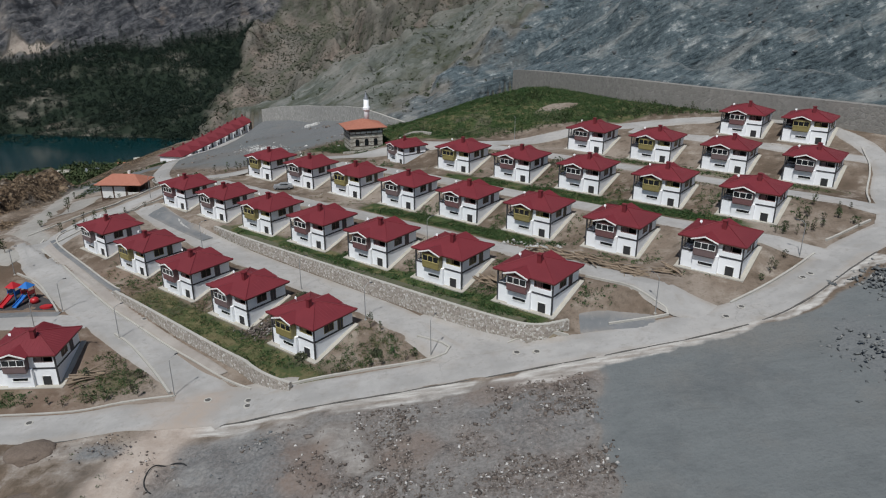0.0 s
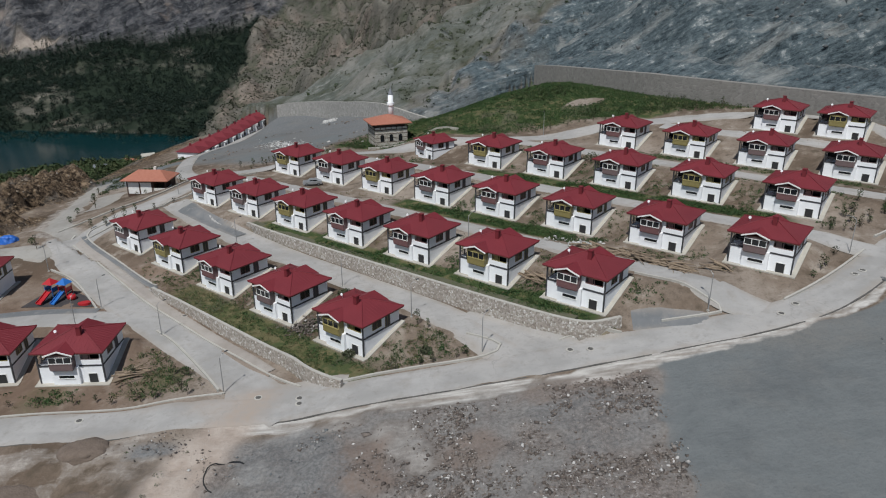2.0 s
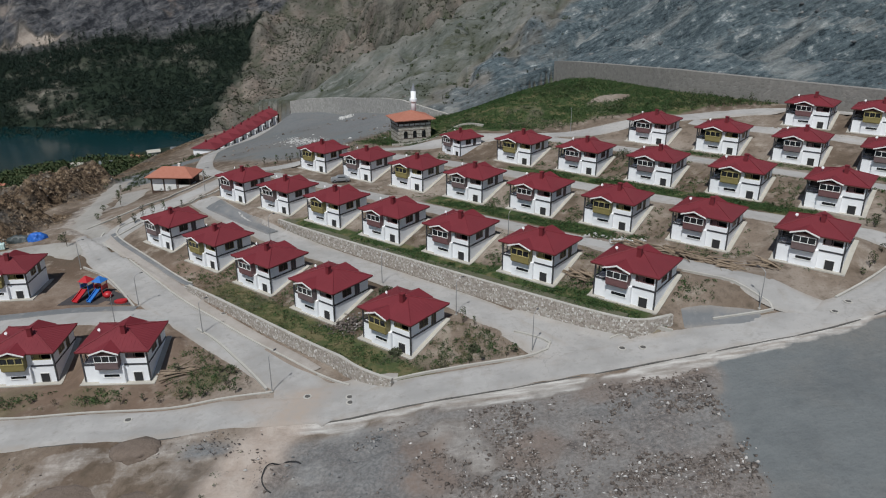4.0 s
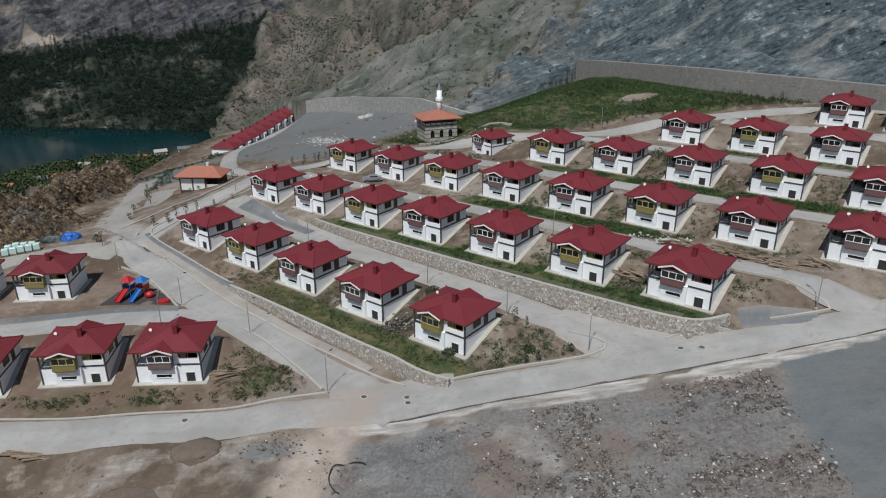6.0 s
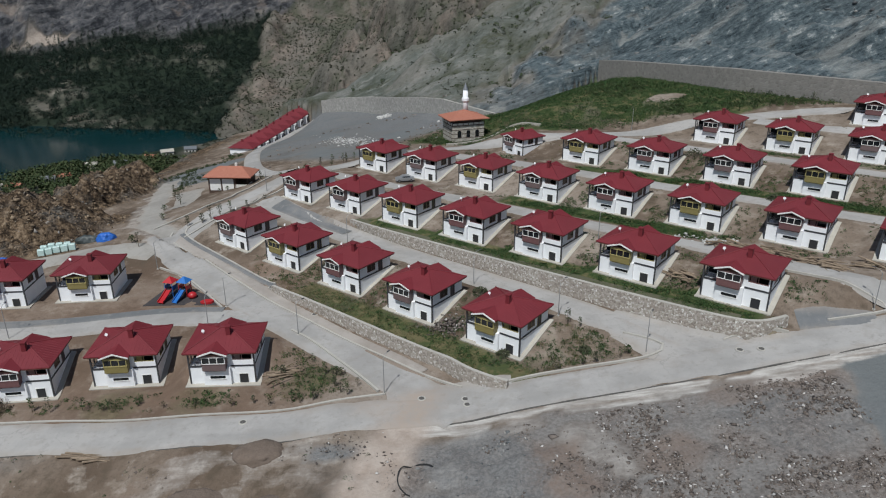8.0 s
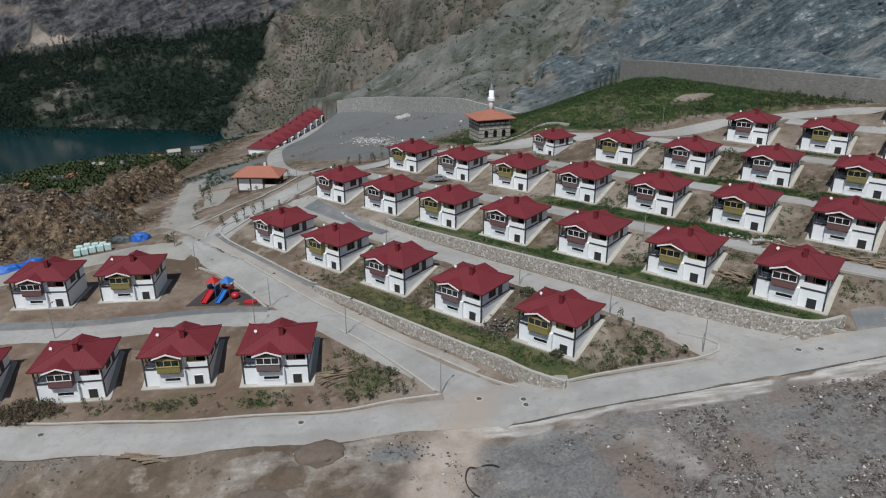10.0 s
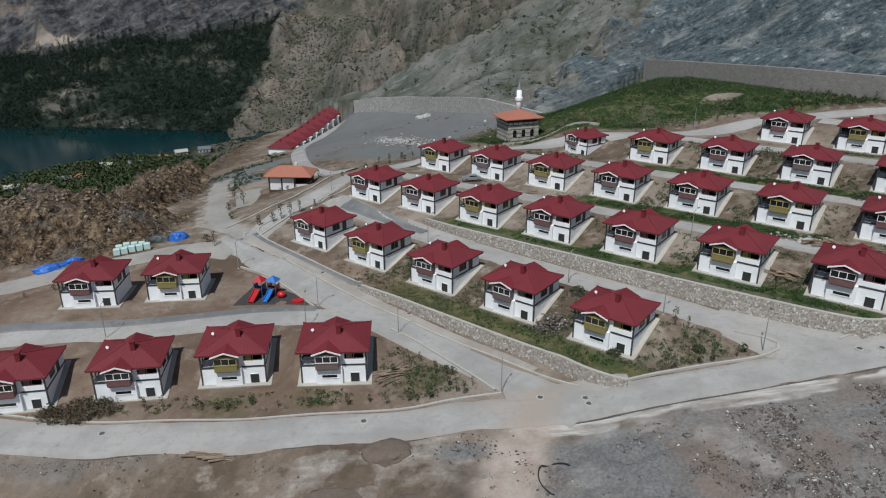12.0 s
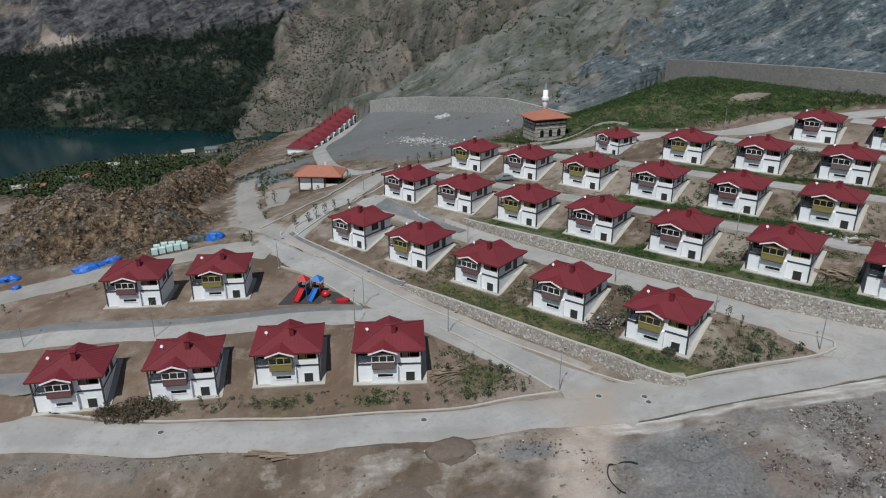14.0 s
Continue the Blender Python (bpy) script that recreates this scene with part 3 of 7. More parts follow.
def land(x, y):
    """Height of the ground, without the roads."""
    x, y = np.asarray(x, float), np.asarray(y, float)
    u, v = uv_of(x, y)
    z = village(x, y)
    # hillside above the long retaining walls
    vf = np.interp(u, WALL_U, WALL_V)
    dv = np.maximum(v - vf - 1.2, 0)
    foot = np.interp(u, [-330, -290, -245, -205, -170, -153, -141, -131, -110, -91, -34, 60, 300], [-12, -7, 0, 6.5, 8.2, 9.0, 22.0, 23.3, 24.8, 26, 26.6, 28, 36])
    rise = np.interp(u, [-330, -290, -205, -165, -130, -80, 0], [0.30, 0.32, 0.40, 0.46, 0.47, 0.50, 0.55])
    bench = 3.0 * np.clip(np.sin(dv * 0.24 + 0.9 + 1.2 * fbm(x, y, 50, 2, 30)) * 1.8, -1, 1) * sstep(-135, -95, u)
    la, lb = 0.85 * u + 0.55 * dv, -0.5 * u + 0.9 * dv  # tilted beds of the slate
    crag = np.abs(fbm(x, y, 16, 5, 12, 0.55)) * 4.0 + (np.abs(fbm(la / 5.0, lb, 7.0, 4, 13, 0.6)) * 9.0 - 2.0) * sstep(-160, -125, u)
    gull = np.abs(fbm(x + 0.4 * v, y, 38, 4, 27)) * 16 * sstep(-115, -160, u)
    hill = foot + rise * dv + (fbm(x, y, 60, 5, 3) * 12 + crag - 1.5 + gull - 2) * sstep(0, 25, dv) + bench * sstep(2, 12, dv)
    ease = np.interp(u, [-170, -157, -147, -141], [1.2, 6, 6, 1.2])
    z = z + (np.maximum(hill, z) - z) * sstep(0.5, 1, (v - vf) / ease)
    # spoil heap of broken rock on the west side
    d = np.abs(line_side(x, y, MOUND))
    rough = fbm(x, y, 11, 5, 21)
    jag = np.abs(fbm(x, y, 7, 4, 22, 0.6)) * 5.0 - 1.0
    z = z + np.interp(x, [-330, -170, -150, -142, -134, -128, -118, -113, -108, -103], [2, 2, 3, 4, 7.3, 8.8, 9.2, 7.4, 4.6, 0]) * sstep(15, 6, d + rough * 6) * (1 + 0.35 * rough) + jag * sstep(18, 10, d) * sstep(-101, -107, x)
    d2 = np.abs(line_side(x, y, SPUR))
    z = z + 6.5 * sstep(12, 3, d2 + rough * 6) + jag * sstep(13, 7, d2)
    # fall to the lake
    side = line_side(x, y, EDGE)
    drop = np.maximum(side, 0)
    fallen = np.maximum(z - 0.95 * drop - 0.004 * drop ** 2, -131 + fbm(x, y, 40, 3, 5) * 3)
    shore = -131 - 0.15 * np.maximum(y - 618 - 1.1 * (np.minimum(x, -290) + 445) + 16 * fbm(x, y, 40, 3, 6), 0)
    fallen = np.where(drop > 60, np.minimum(fallen, np.maximum(shore, -141)), fallen)
    z = np.where(side > 0, fallen, z)
    # mountains beyond the lake, cut by ravines
    w1 = fbm(x, y, 260, 5, 40)
    rav, runnel = gullies(x, y)
    wood = -141 + 0.27 * np.maximum(y + 0.10 * x - 815, 0) + w1 * 30 * sstep(860, 1000, y)
    past = np.maximum(y - tree_line(x, y), 0)
    peak = wood + 0.62 * past + (rav * 150 - 12) * sstep(0, 120, past) + (runnel * 44 - 8) * sstep(0, 40, past)
    ridge_x = np.interp(y, [780, 960, 1225, 1600, 3000], [-292, -296, -312, -150, 400])
    ridge_z = np.interp(y, [780, 830, 960, 1225, 1600, 3000], [-150, -135, -92, -28, 55, 300])
    dx = x - ridge_x
    spur = ridge_z + np.where(dx < 0, 0.95 * dx, np.maximum(-0.42 * dx, -48)) + (w1 * 36 + rav * 66 + runnel * 12 - 12) * sstep(790, 900, y)
    east = -150 + 0.62 * (x + 235) + 0.16 * (y - 760) + w1 * 60 + rav * 95 + runnel * 14 - 17
    far = np.maximum(np.maximum(wood, peak), np.maximum(spur, np.minimum(east, 400)))
    far = np.where(y > 640, far, -200)
    far = np.where(side > 0, far, -200)
    return np.maximum(z, far)


def land_z(x, y):
    return float(land(np.array([x]), np.array([y]))[0])

# ---- making things ----
def part(name, bm, material, parent=None, label="", smooth=False):
    """Links a bmesh as one mesh object, under a parent where there is one."""
    me = bpy.data.meshes.new(name)
    bm.to_mesh(me)
    bm.free()
    me.materials.append(material)
    if smooth:
        me.shade_smooth()
    ob = new(name, me)
    if parent is not None:
        ob.parent = parent
    if label:
        ob["label"] = label
    return ob


def sheet(name, verts, faces, material, smooth=False):
    me = bpy.data.meshes.new(name)
    me.from_pydata(verts, [], faces)
    me.materials.append(material)
    if smooth:
        me.shade_smooth()
    return new(name, me)


def box(bm, x0, y0, z0, x1, y1, z1, bev=0.0):
    r = bmesh.ops.create_cube(bm, size=1.0, matrix=Matrix.Translation(((x0 + x1) / 2, (y0 + y1) / 2, (z0 + z1) / 2)) @ Matrix.Diagonal((x1 - x0, y1 - y0, z1 - z0, 1)))
    if bev:
        edges = list({e for vert in r["verts"] for e in vert.link_edges})
        bmesh.ops.bevel(bm, geom=edges, offset=bev, segments=1, affect="EDGES")
    return r["verts"]


def rod(bm, a, b, r0, r1=None, seg=8):
    a, b = Vector(a), Vector(b)
    r1 = r0 if r1 is None else r1
    m = Matrix.Translation((a + b) / 2) @ (b - a).to_track_quat("Z", "Y").to_matrix().to_4x4()
    bmesh.ops.create_cone(bm, cap_ends=True, segments=seg, radius1=r0, radius2=r1, depth=(b - a).length, matrix=m)


def prism(bm, outline, lo, hi):
    """A solid from a plan outline (counter-clockwise) between two heights; the heights may be functions of x, y."""
    zlo = lo if callable(lo) else (lambda x, y: lo)
    zhi = hi if callable(hi) else (lambda x, y: hi)
    a = [bm.verts.new((x, y, zlo(x, y))) for x, y in outline]
    b = [bm.verts.new((x, y, zhi(x, y))) for x, y in outline]
    n = len(outline)
    for i in range(n):
        bm.faces.new((a[i], a[(i + 1) % n], b[(i + 1) % n], b[i]))
    bm.faces.new(list(reversed(a)))
    bm.faces.new(b)


# ---- ground sheet ----
def spaced(lo, hi, step, far_lo, far_hi, grow, cap_lo, cap_hi, cap=5.0):
    """Grid lines: even from lo to hi, then widening to the cap, and past cap_lo and cap_hi without a cap."""
    mid = list(np.arange(lo, hi + 0.01, step))
    up, d = [mid[-1]], step
    while up[-1] < far_hi:
        d = min(d * grow, cap) if up[-1] < cap_hi else d * 1.12
        up.append(up[-1] + d)
    down, d = [mid[0]], step
    while down[-1] > far_lo:
        d = min(d * grow, cap) if down[-1] > cap_lo else d * 1.12
        down.append(down[-1] - d)
    return np.array(down[:0:-1] + mid + up[1:])


def build_ground():
    xs = spaced(-140, 100, 0.85, -2600, 2200, 1.03, -800, 420)
    ys = spaced(48, 225, 0.85, -700, 3600, 1.016, 0, 1420)
    gx, gy = np.meshgrid(xs, ys)
    z = land(gx, gy) + ground_relief(gx, gy)
    u, v = uv_of(gx, gy)
    face = (u > -124) & (u < -43) & (v > 67.2) & (v < 69.9)
    fx, fy = xy_of(u[face], np.full(face.sum(), 66.8))
    z[face] = np.minimum(z[face], land(fx, fy))
    n, m = gx.shape
    co = np.stack([gx, gy, z], -1).reshape(-1, 3)
    idx = np.arange(n * m).reshape(n, m)
    quads = np.stack([idx[:-1, :-1], idx[:-1, 1:], idx[1:, 1:], idx[1:, :-1]], -1).reshape(-1, 4)
    ob = sheet("ground", co.tolist(), quads.tolist(), M_ground, smooth=True)
    zone, wild, tip = ground_zones(gx, gy, z)
    rav, runnel = gullies(gx, gy)
    # Painted relief: creases dark, partly for gully scrub, and crests light.
    near = np.abs(fbm(gx + 0.4 * v, gy, 38, 4, 27))
    hollow = np.where(gy > 560, np.maximum(sstep(0.10, 0.0, runnel), sstep(0.09, 0.0, rav)), sstep(0.10, 0.0, near))
    crest = np.where(gy > 560, sstep(0.22, 0.42, runnel) * 0.7 + sstep(0.3, 0.5, rav) * 0.6, sstep(0.22, 0.4, near))
    relief_tone = np.stack([hollow, crest, 0 * gx, 0 * gx], -1)
    for name, vals in (("zone", zone), ("wild", wild), ("tip", tip), ("relief_tone", relief_tone)):
        at = ob.data.color_attributes.new(name, "FLOAT_COLOR", "POINT")
        at.data.foreach_set("color", vals.astype(np.float32).ravel())
    return tagged(ob, "bare brown earth, gravel, grass and rocky mountain slopes", "ground", kind="structure")


def ground_relief(x, y):
    """Heaps and ruts of the loose ground."""
    u, v = uv_of(x, y)
    off = u - np.interp(v, FRONT_V, FRONT_U)
    field = sstep(6, 12, off) * sstep(40, 25, off) * sstep(5, 20, v)
    vf = np.interp(u, WALL_U, WALL_V)
    rock = sstep(3, 9, v - vf) * sstep(330, 270, v) * sstep(-155, -130, u)
    la, lb = 0.85 * u + 0.55 * (v - vf), -0.5 * u + 0.9 * (v - vf)
    ledge = np.abs(fbm(la / 2.6, lb, 3.4, 3, 64, 0.6)) * 2.6 * sstep(-0.25, 0.2, fbm(x, y, 26, 2, 65)) - 0.5
    d = np.minimum(np.abs(line_side(x, y, MOUND)), np.abs(line_side(x, y, SPUR)))
    spoil = sstep(17, 12, d) * sstep(-101, -106, x)
    tipped = field * sstep(22, 16, x)
    return tipped * (np.abs(fbm(x, y, 3.2, 3, 61)) * 1.5 - 0.3) + rock * ledge + spoil * (np.abs(fbm(x, y, 6.5, 4, 63, 0.55)) * 3.0 - 0.6) + 0.10 * fbm(x, y, 3.0, 2, 71)


def blot(x, y, cx, cy, rx, ry, turn=0.0, seed=0, ragged=0.7):
    """A ragged-edged patch of the plan, 1 within and 0 outside."""
    c, s = math.cos(radians(turn)), math.sin(radians(turn))
    dx, dy = x - cx, y - cy
    r = np.hypot((dx * c + dy * s) / rx, (dy * c - dx * s) / ry)
    return sstep(1.15, 0.75, r + ragged * fbm(x, y, 3.0 + 0.3 * (rx + ry), 4, 300 + seed))


TRACK = [(-31, 77), (-33, 70.8), (-36, 61), (-38, 52), (-39, 38), (-40, 10)]
SHOULDER = [(-31, 71.6), (-23, 72.0), (-12.6, 72.7), (0, 73.4), (9, 73.9), (17, 75.4), (26, 77), (35, 78.6), (44, 81.6), (52, 87.2), (62, 93.4)]


def green_edge(u):
    return np.interp(u, [-165, -150, -128, -112, -101, -87, -70, -55], [122, 120, 127, 134, 142, 157, 166, 172])


def wood_gap(x, y):
    """Bare cliffs and screes in the far woodland."""
    return (0.2 + 0.8 * sstep(-0.04, 0.14, fbm(x, y, 22, 4, 26))) * np.maximum.reduce([0.75 * blot(x, y, -392, 1100, 75, 45, -35, 21, 1.4), 0.9 * blot(x, y, -580, 968, 15, 50, 30, 22, 1.4), 0.7 * blot(x, y, -470, 912, 45, 14, -10, 23, 1.4), 0.6 * blot(x, y, -690, 960, 12, 40, 20, 24, 1.4), 0.5 * blot(x, y, -560, 1060, 40, 18, 20, 25, 1.4)])


def ground_zones(x, y, z):
    """Weights of the ground's covers: grass, gravel, dust, grey mountain; slate, scrub, woodland floor, brown heap."""
    u, v = uv_of(x, y)
    off = u - np.interp(v, FRONT_V, FRONT_U)
    n1 = fbm(x, y, 14, 4, 90)
    n2 = fbm(x, y, 6, 3, 91)
    vf = np.interp(u, WALL_U, WALL_V)
    grass, gravel, dust = np.zeros_like(x), np.zeros_like(x), np.zeros_like(x)
    # weeds below each row of houses
    for vc, half, u0, u1, amount in ((48.4, 2.6, -114, -62, 0.6), (71.4, 2.4, -122, -44, 0.8), (92.5, 2.4, -104, -62, 0.85), (113.6, 2.2, -100, -34, 0.8), (136, 1.8, -76, -25, 0.5)):
        grass = np.maximum(grass, amount * sstep(half + 1.5, half - 1, np.abs(v - vc)) * sstep(u0 - 5, u0 + 5, u) * sstep(u1 + 5, u1 - 5, u))
    for gx, gy, gr, amount in ((-12.5, 85.5, 6, 0.28), (-16, 82.5, 4, 0.4), (-60, 80.5, 6, 0.42), (-47, 82, 4, 0.45), (-45, 84, 5, 0.5), (-71, 81, 7, 0.45)):
        grass = np.maximum(grass, amount * sstep(gr, gr * 0.4, np.hypot(x - gx, y - gy)))
    bank = sstep(-1, 4, v - green_edge(u) - n1 * 8) * sstep(1.0, -0.5, v - vf) * sstep(-168, -152, u) * sstep(-50, -66, u)
    bank_cover = 0.6 + 0.4 * sstep(-0.12, 0.1, fbm(x, y, 9, 4, 93) + 0.02 * (v - green_edge(u) - 12))
    grass = np.maximum(grass, 0.9 * bank * bank_cover * (1 - blot(x, y, 32.5, 191.5, 6, 3, 10, 32)))
    side = line_side(x, y, EDGE)
    bowl = sstep(-2, 1, x - np.interp(y, [176, 184, 200, 222, 250, 272, 300, 328], [-66, -75, -83, -89, -95, -97, -95, -90])) * sstep(-8, -16, side) * sstep(-148, -162, u) * sstep(95, 112, v) * sstep(2, -1, v - vf) * (1 - bank)
    gravel = np.maximum(gravel, bowl * (0.75 + 0.5 * n1))
    # tipped ground in front of the road, and the smooth grey fill east of it
    front = sstep(4.5, 7, off + n2 * 2)
    fill = front * sstep(15.6, 18.6, x + n2 * 5 + n1 * 3 + 0.06 * (64 - y))
    gravel = np.maximum(gravel, fill)
    track = sstep(4.4, 1.6, np.abs(line_side(x, y, TRACK)) + n2 * 1.5)
    lane = sstep(1.9, 1.0, np.abs(line_side(x, y, SHOULDER)) + n2 * 1.6)
    dust = np.maximum(dust, 1.12 * lane * (0.55 + 0.45 * sstep(0.15, 0.6, np.abs(line_side(x, y, SHOULDER) + 0.3))))
    dust = np.maximum(dust, 0.75 * blot(x, y, -10.5, 65, 2.6, 6.0, 15, 1))
    dust = np.maximum(dust, 0.7 * blot(x, y, -22, 69.6, 8, 1.8, 8, 2))
    dust = np.maximum(dust, front * (0.22 * sstep(-52, -60, x) * sstep(0.0, 0.25, n1 + n2 * 0.6) + 0.5 * sstep(-68, -54, x) * sstep(-37, -41, x) * sstep(-0.25, 0.1, n1 + n2)))
    dust = np.maximum.reduce([dust, 0.3 * blot(x, y, -96, 71.4, 22, 1.7, 2, 4), 0.85 * blot(x, y, -28.0, 62.8, 2.6, 3.0, 0, 16, 1.1), 0.45 * blot(x, y, -43, 70.8, 5, 1.4, 5, 17), 0.7 * blot(x, y, -12, 66, 3.0, 4.5, 20, 19)])
    tipped = front * sstep(5.2, 7.5, off + n2 * 3) * (1 - fill) * sstep(-36, -32.5, x + 0.25 * (y - 64) + n2 * 2) * (1 - 0.9 * dust)
    red = np.maximum.reduce([blot(x, y, -15.6, 61.5, 4.0, 5, 0, 5), 0.9 * blot(x, y, -4, 62.5, 4.5, 3, 20, 6), 0.6 * blot(x, y, 8, 72, 8, 2.0, 8, 7), 0.4 * front * sstep(-52, -62, x) * sstep(-0.1, 0.2, n1)])
    slaty = np.maximum.reduce([0.8 * blot(x, y, -23.2, 65.5, 4.2, 5.5, 30, 8, 1.2), 0.75 * blot(x, y, -20, 60.5, 3.5, 4, 0, 14, 1.2), blot(x, y, -39.6, 68.6, 3.4, 1.7, 10, 9), 0.2 * front * sstep(-46, -40, x) * sstep(20, 10, x), 0.5 * front * sstep(-72, -84, x) * sstep(69, 71, y + n2 * 3), 0.5 * blot(x, y, -30, 70, 4, 2, 0, 20), 0.6 * blot(x, y, 10, 68, 7, 3, -10, 21), 0.5 * blot(x, y, -25, 56, 6, 4, 0, 15, 1.2), 0.4 * blot(x, y, -41.5, 70.8, 6.0, 1.9, 5, 3), 0.5 * blot(x, y, 12, 64, 6, 5, 0, 10), 0.7 * blot(x, y, 50, 70, 4, 10, 0, 11)])
    yard = sstep(-40, -55, x) * sstep(73, 77, y) * sstep(128, 116, y)
    tip = np.stack([tipped, np.maximum.reduce([red * front, 0.95 * yard * (0.55 + 0.45 * sstep(-0.2, 0.2, n1 + 0.5 * n2)), 0.25 * bowl * sstep(0.02, 0.2, n1)]), np.maximum(slaty * front, bowl * (0.1 + 0.85 * sstep(0.10, -0.06, fbm(0.5 * x + 0.25 * y, 1.2 * y + 0.6 * x, 22, 4, 95)))), 0.95 * track], -1)
    # wild ground
    hill = sstep(0.2, 1.2, v - vf)
    slate = hill * np.maximum(sstep(-168, -142, u + n1 * 34 + (v - 185) * 0.22), 0.85 * sstep(-186, -168, u + n1 * 20) * sstep(30, 14, v - vf + n1 * 20))
    beyond = sstep(10, 60, side)
    scrub = np.maximum(hill * (1 - slate), beyond)
    line = tree_line(x, y)
    spur = -0.02 * (y - 800) - 296
    west = sstep(spur - 4, spur - 22, x) * beyond
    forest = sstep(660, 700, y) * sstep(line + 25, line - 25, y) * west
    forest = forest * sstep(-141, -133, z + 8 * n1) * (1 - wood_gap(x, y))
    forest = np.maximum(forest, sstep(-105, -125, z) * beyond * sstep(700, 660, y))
    ridge = np.interp(y, [780, 960, 1225, 1600, 3000], [-292, -296, -312, -150, 400])
    grey = sstep(line - 25, line + 25, y) * beyond * sstep(ridge - 2, ridge - 22, x)
    cut = blot(x, y, -652, 1149, 58, 8, 8, 41, 0.9)
    grey = grey * (1 - cut)
    tip[..., 3] = np.maximum(tip[..., 3], 0.85 * cut)
    scrub = scrub * (1 - 0.8 * cut)
    d = np.abs(line_side(x, y, MOUND))
    heap = np.maximum(sstep(19, 14, d + 3 * n1) * sstep(-100, -105, x + 4 * n2), sstep(15, 9, np.abs(line_side(x, y, SPUR)) + 4 * n2))
    dust = np.maximum(dust, 0.6 * sstep(6, 2.5, np.abs(line_side(x, y, [(-84, 138), (-92, 147), (-99, 168), (-104, 184), (-108, 201)])) + n2 * 5))
    dust = np.maximum(dust, 0.55 * blot(x, y, -28, 240, 7, 14, 25, 31))
    gravel = np.maximum(gravel, 0.8 * sstep(10, 5, np.abs(line_side(x, y, [(-100, 196), (-108, 206), (-104, 216), (-98, 222)])) + n2 * 6))
    heap = np.maximum(heap, sstep(-14, -4, side) * sstep(60, 25, side) * (y < 330))
    return np.stack([grass, gravel, dust, grey], -1), np.stack([slate, scrub * (1 - slate), forest, heap], -1), tip


ground = build_ground()
me = sheet("lake", [(-2500, 420, LAKE_Z), (300, 420, LAKE_Z), (300, 1500, LAKE_Z), (-2500, 1500, LAKE_Z)], [(0, 1, 2, 3)], M_water)
lake = tagged(me, "calm dark teal lake water below the forested slope", "lake", kind="structure")

# ---- roads, kerbs and retaining walls ----
def resample(pts, step):
    pts = [Vector((float(p[0]), float(p[1]))) for p in pts]
    # smooth the corners once, then walk along
    for _ in range(2):
        q = [pts[0]]
        for a, b in zip(pts[:-1], pts[1:]):
            q += [a * 0.75 + b * 0.25, a * 0.25 + b * 0.75]
        pts = q + [pts[-1]]
    out, carry = [pts[0]], 0.0
    for a, b in zip(pts[:-1], pts[1:]):
        length = (b - a).length
        d = step - carry
        while d < length:
            out.append(a.lerp(b, d / length))
            d += step
        carry = length - (d - step)
    out.append(pts[-1])
    return out


def normals(line):
    res = []
    for i in range(len(line)):
        a, b = line[max(i - 1, 0)], line[min(i + 1, len(line) - 1)]
        t = (b - a).normalized()
        res.append(Vector((-t.y, t.x)))
    return res


LAID = []


def off_roads(x, y, spare=0.3):
    """1 where no road lies, 0 on one."""
    ok = np.ones(np.shape(x))
    for pts, half in LAID:
        ok *= np.abs(line_side(x, y, pts)) > half + spare
    return ok


def strip(name, pts, width, material, lift, label, category="road", across=6, step=1.3, ragged=0.0):
    """A road laid over the ground; width may be a pair for start and end."""
    w0, w1 = width if isinstance(width, tuple) else (width, width)
    line = resample(pts, step)
    LAID.append((list(pts), max(w0, w1) / 2))
    nrm = normals(line)
    xs, ys = [], []
    for i, (p, n) in enumerate(zip(line, nrm)):
        w = w0 + (w1 - w0) * i / (len(line) - 1)
        for k in range(across + 1):
            o = (k / across - 0.5) * w
            if ragged and k in (0, across):
                o *= 1 + ragged * (noise.noise((p.x * 0.25, p.y * 0.25, k)))
            xs.append(p.x + n.x * o)
            ys.append(p.y + n.y * o)
    zs = land(np.array(xs), np.array(ys)) + lift
    zz = zs.reshape(len(line), across + 1)
    for _ in range(2):
        zz[1:-1] = np.maximum(zz[1:-1], (zz[:-2] + zz[2:]) / 2)
    zz[:, 0] -= min(0.25, lift)
    zz[:, -1] -= min(0.25, lift)
    verts = list(zip(xs, ys, zz.ravel().tolist()))
    c = across + 1
    faces = [(i * c + k + 1, i * c + k, (i + 1) * c + k, (i + 1) * c + k + 1) for i in range(len(line) - 1) for k in range(across)]
    ob = sheet(name, verts, faces, material, smooth=True)
    ax, ay = np.array(xs), np.array(ys)
    tread = np.tile(np.abs(np.abs(np.linspace(-1, 1, across + 1)) - 0.45), len(line))
    rim = np.tile(np.abs(np.linspace(-1, 1, across + 1)), len(line))
    grime = np.stack([np.maximum(0.9 * sstep(3.6, 0.8, np.abs(line_side(ax, ay, TRACK)) + 2.5 * fbm(ax, ay, 5, 3, 71)), 0.55 * sstep(8, 2, np.hypot(ax + 31.5, (ay - 77) * 1.3) + 6 * fbm(ax, ay, 4, 3, 72))),
                      sstep(0.2, 0.02, tread) * (0.5 + fbm(ax, ay, 9, 3, 73)), sstep(0.62, 1.0, rim + 0.5 * fbm(ax, ay, 5, 3, 74)), np.ones_like(ax)], -1)
    at = ob.data.color_attributes.new("grime", "FLOAT_COLOR", "POINT")
    at.data.foreach_set("color", np.clip(grime, 0, 1).astype(np.float32).ravel())
    return tagged(ob, label, category, kind="structure")


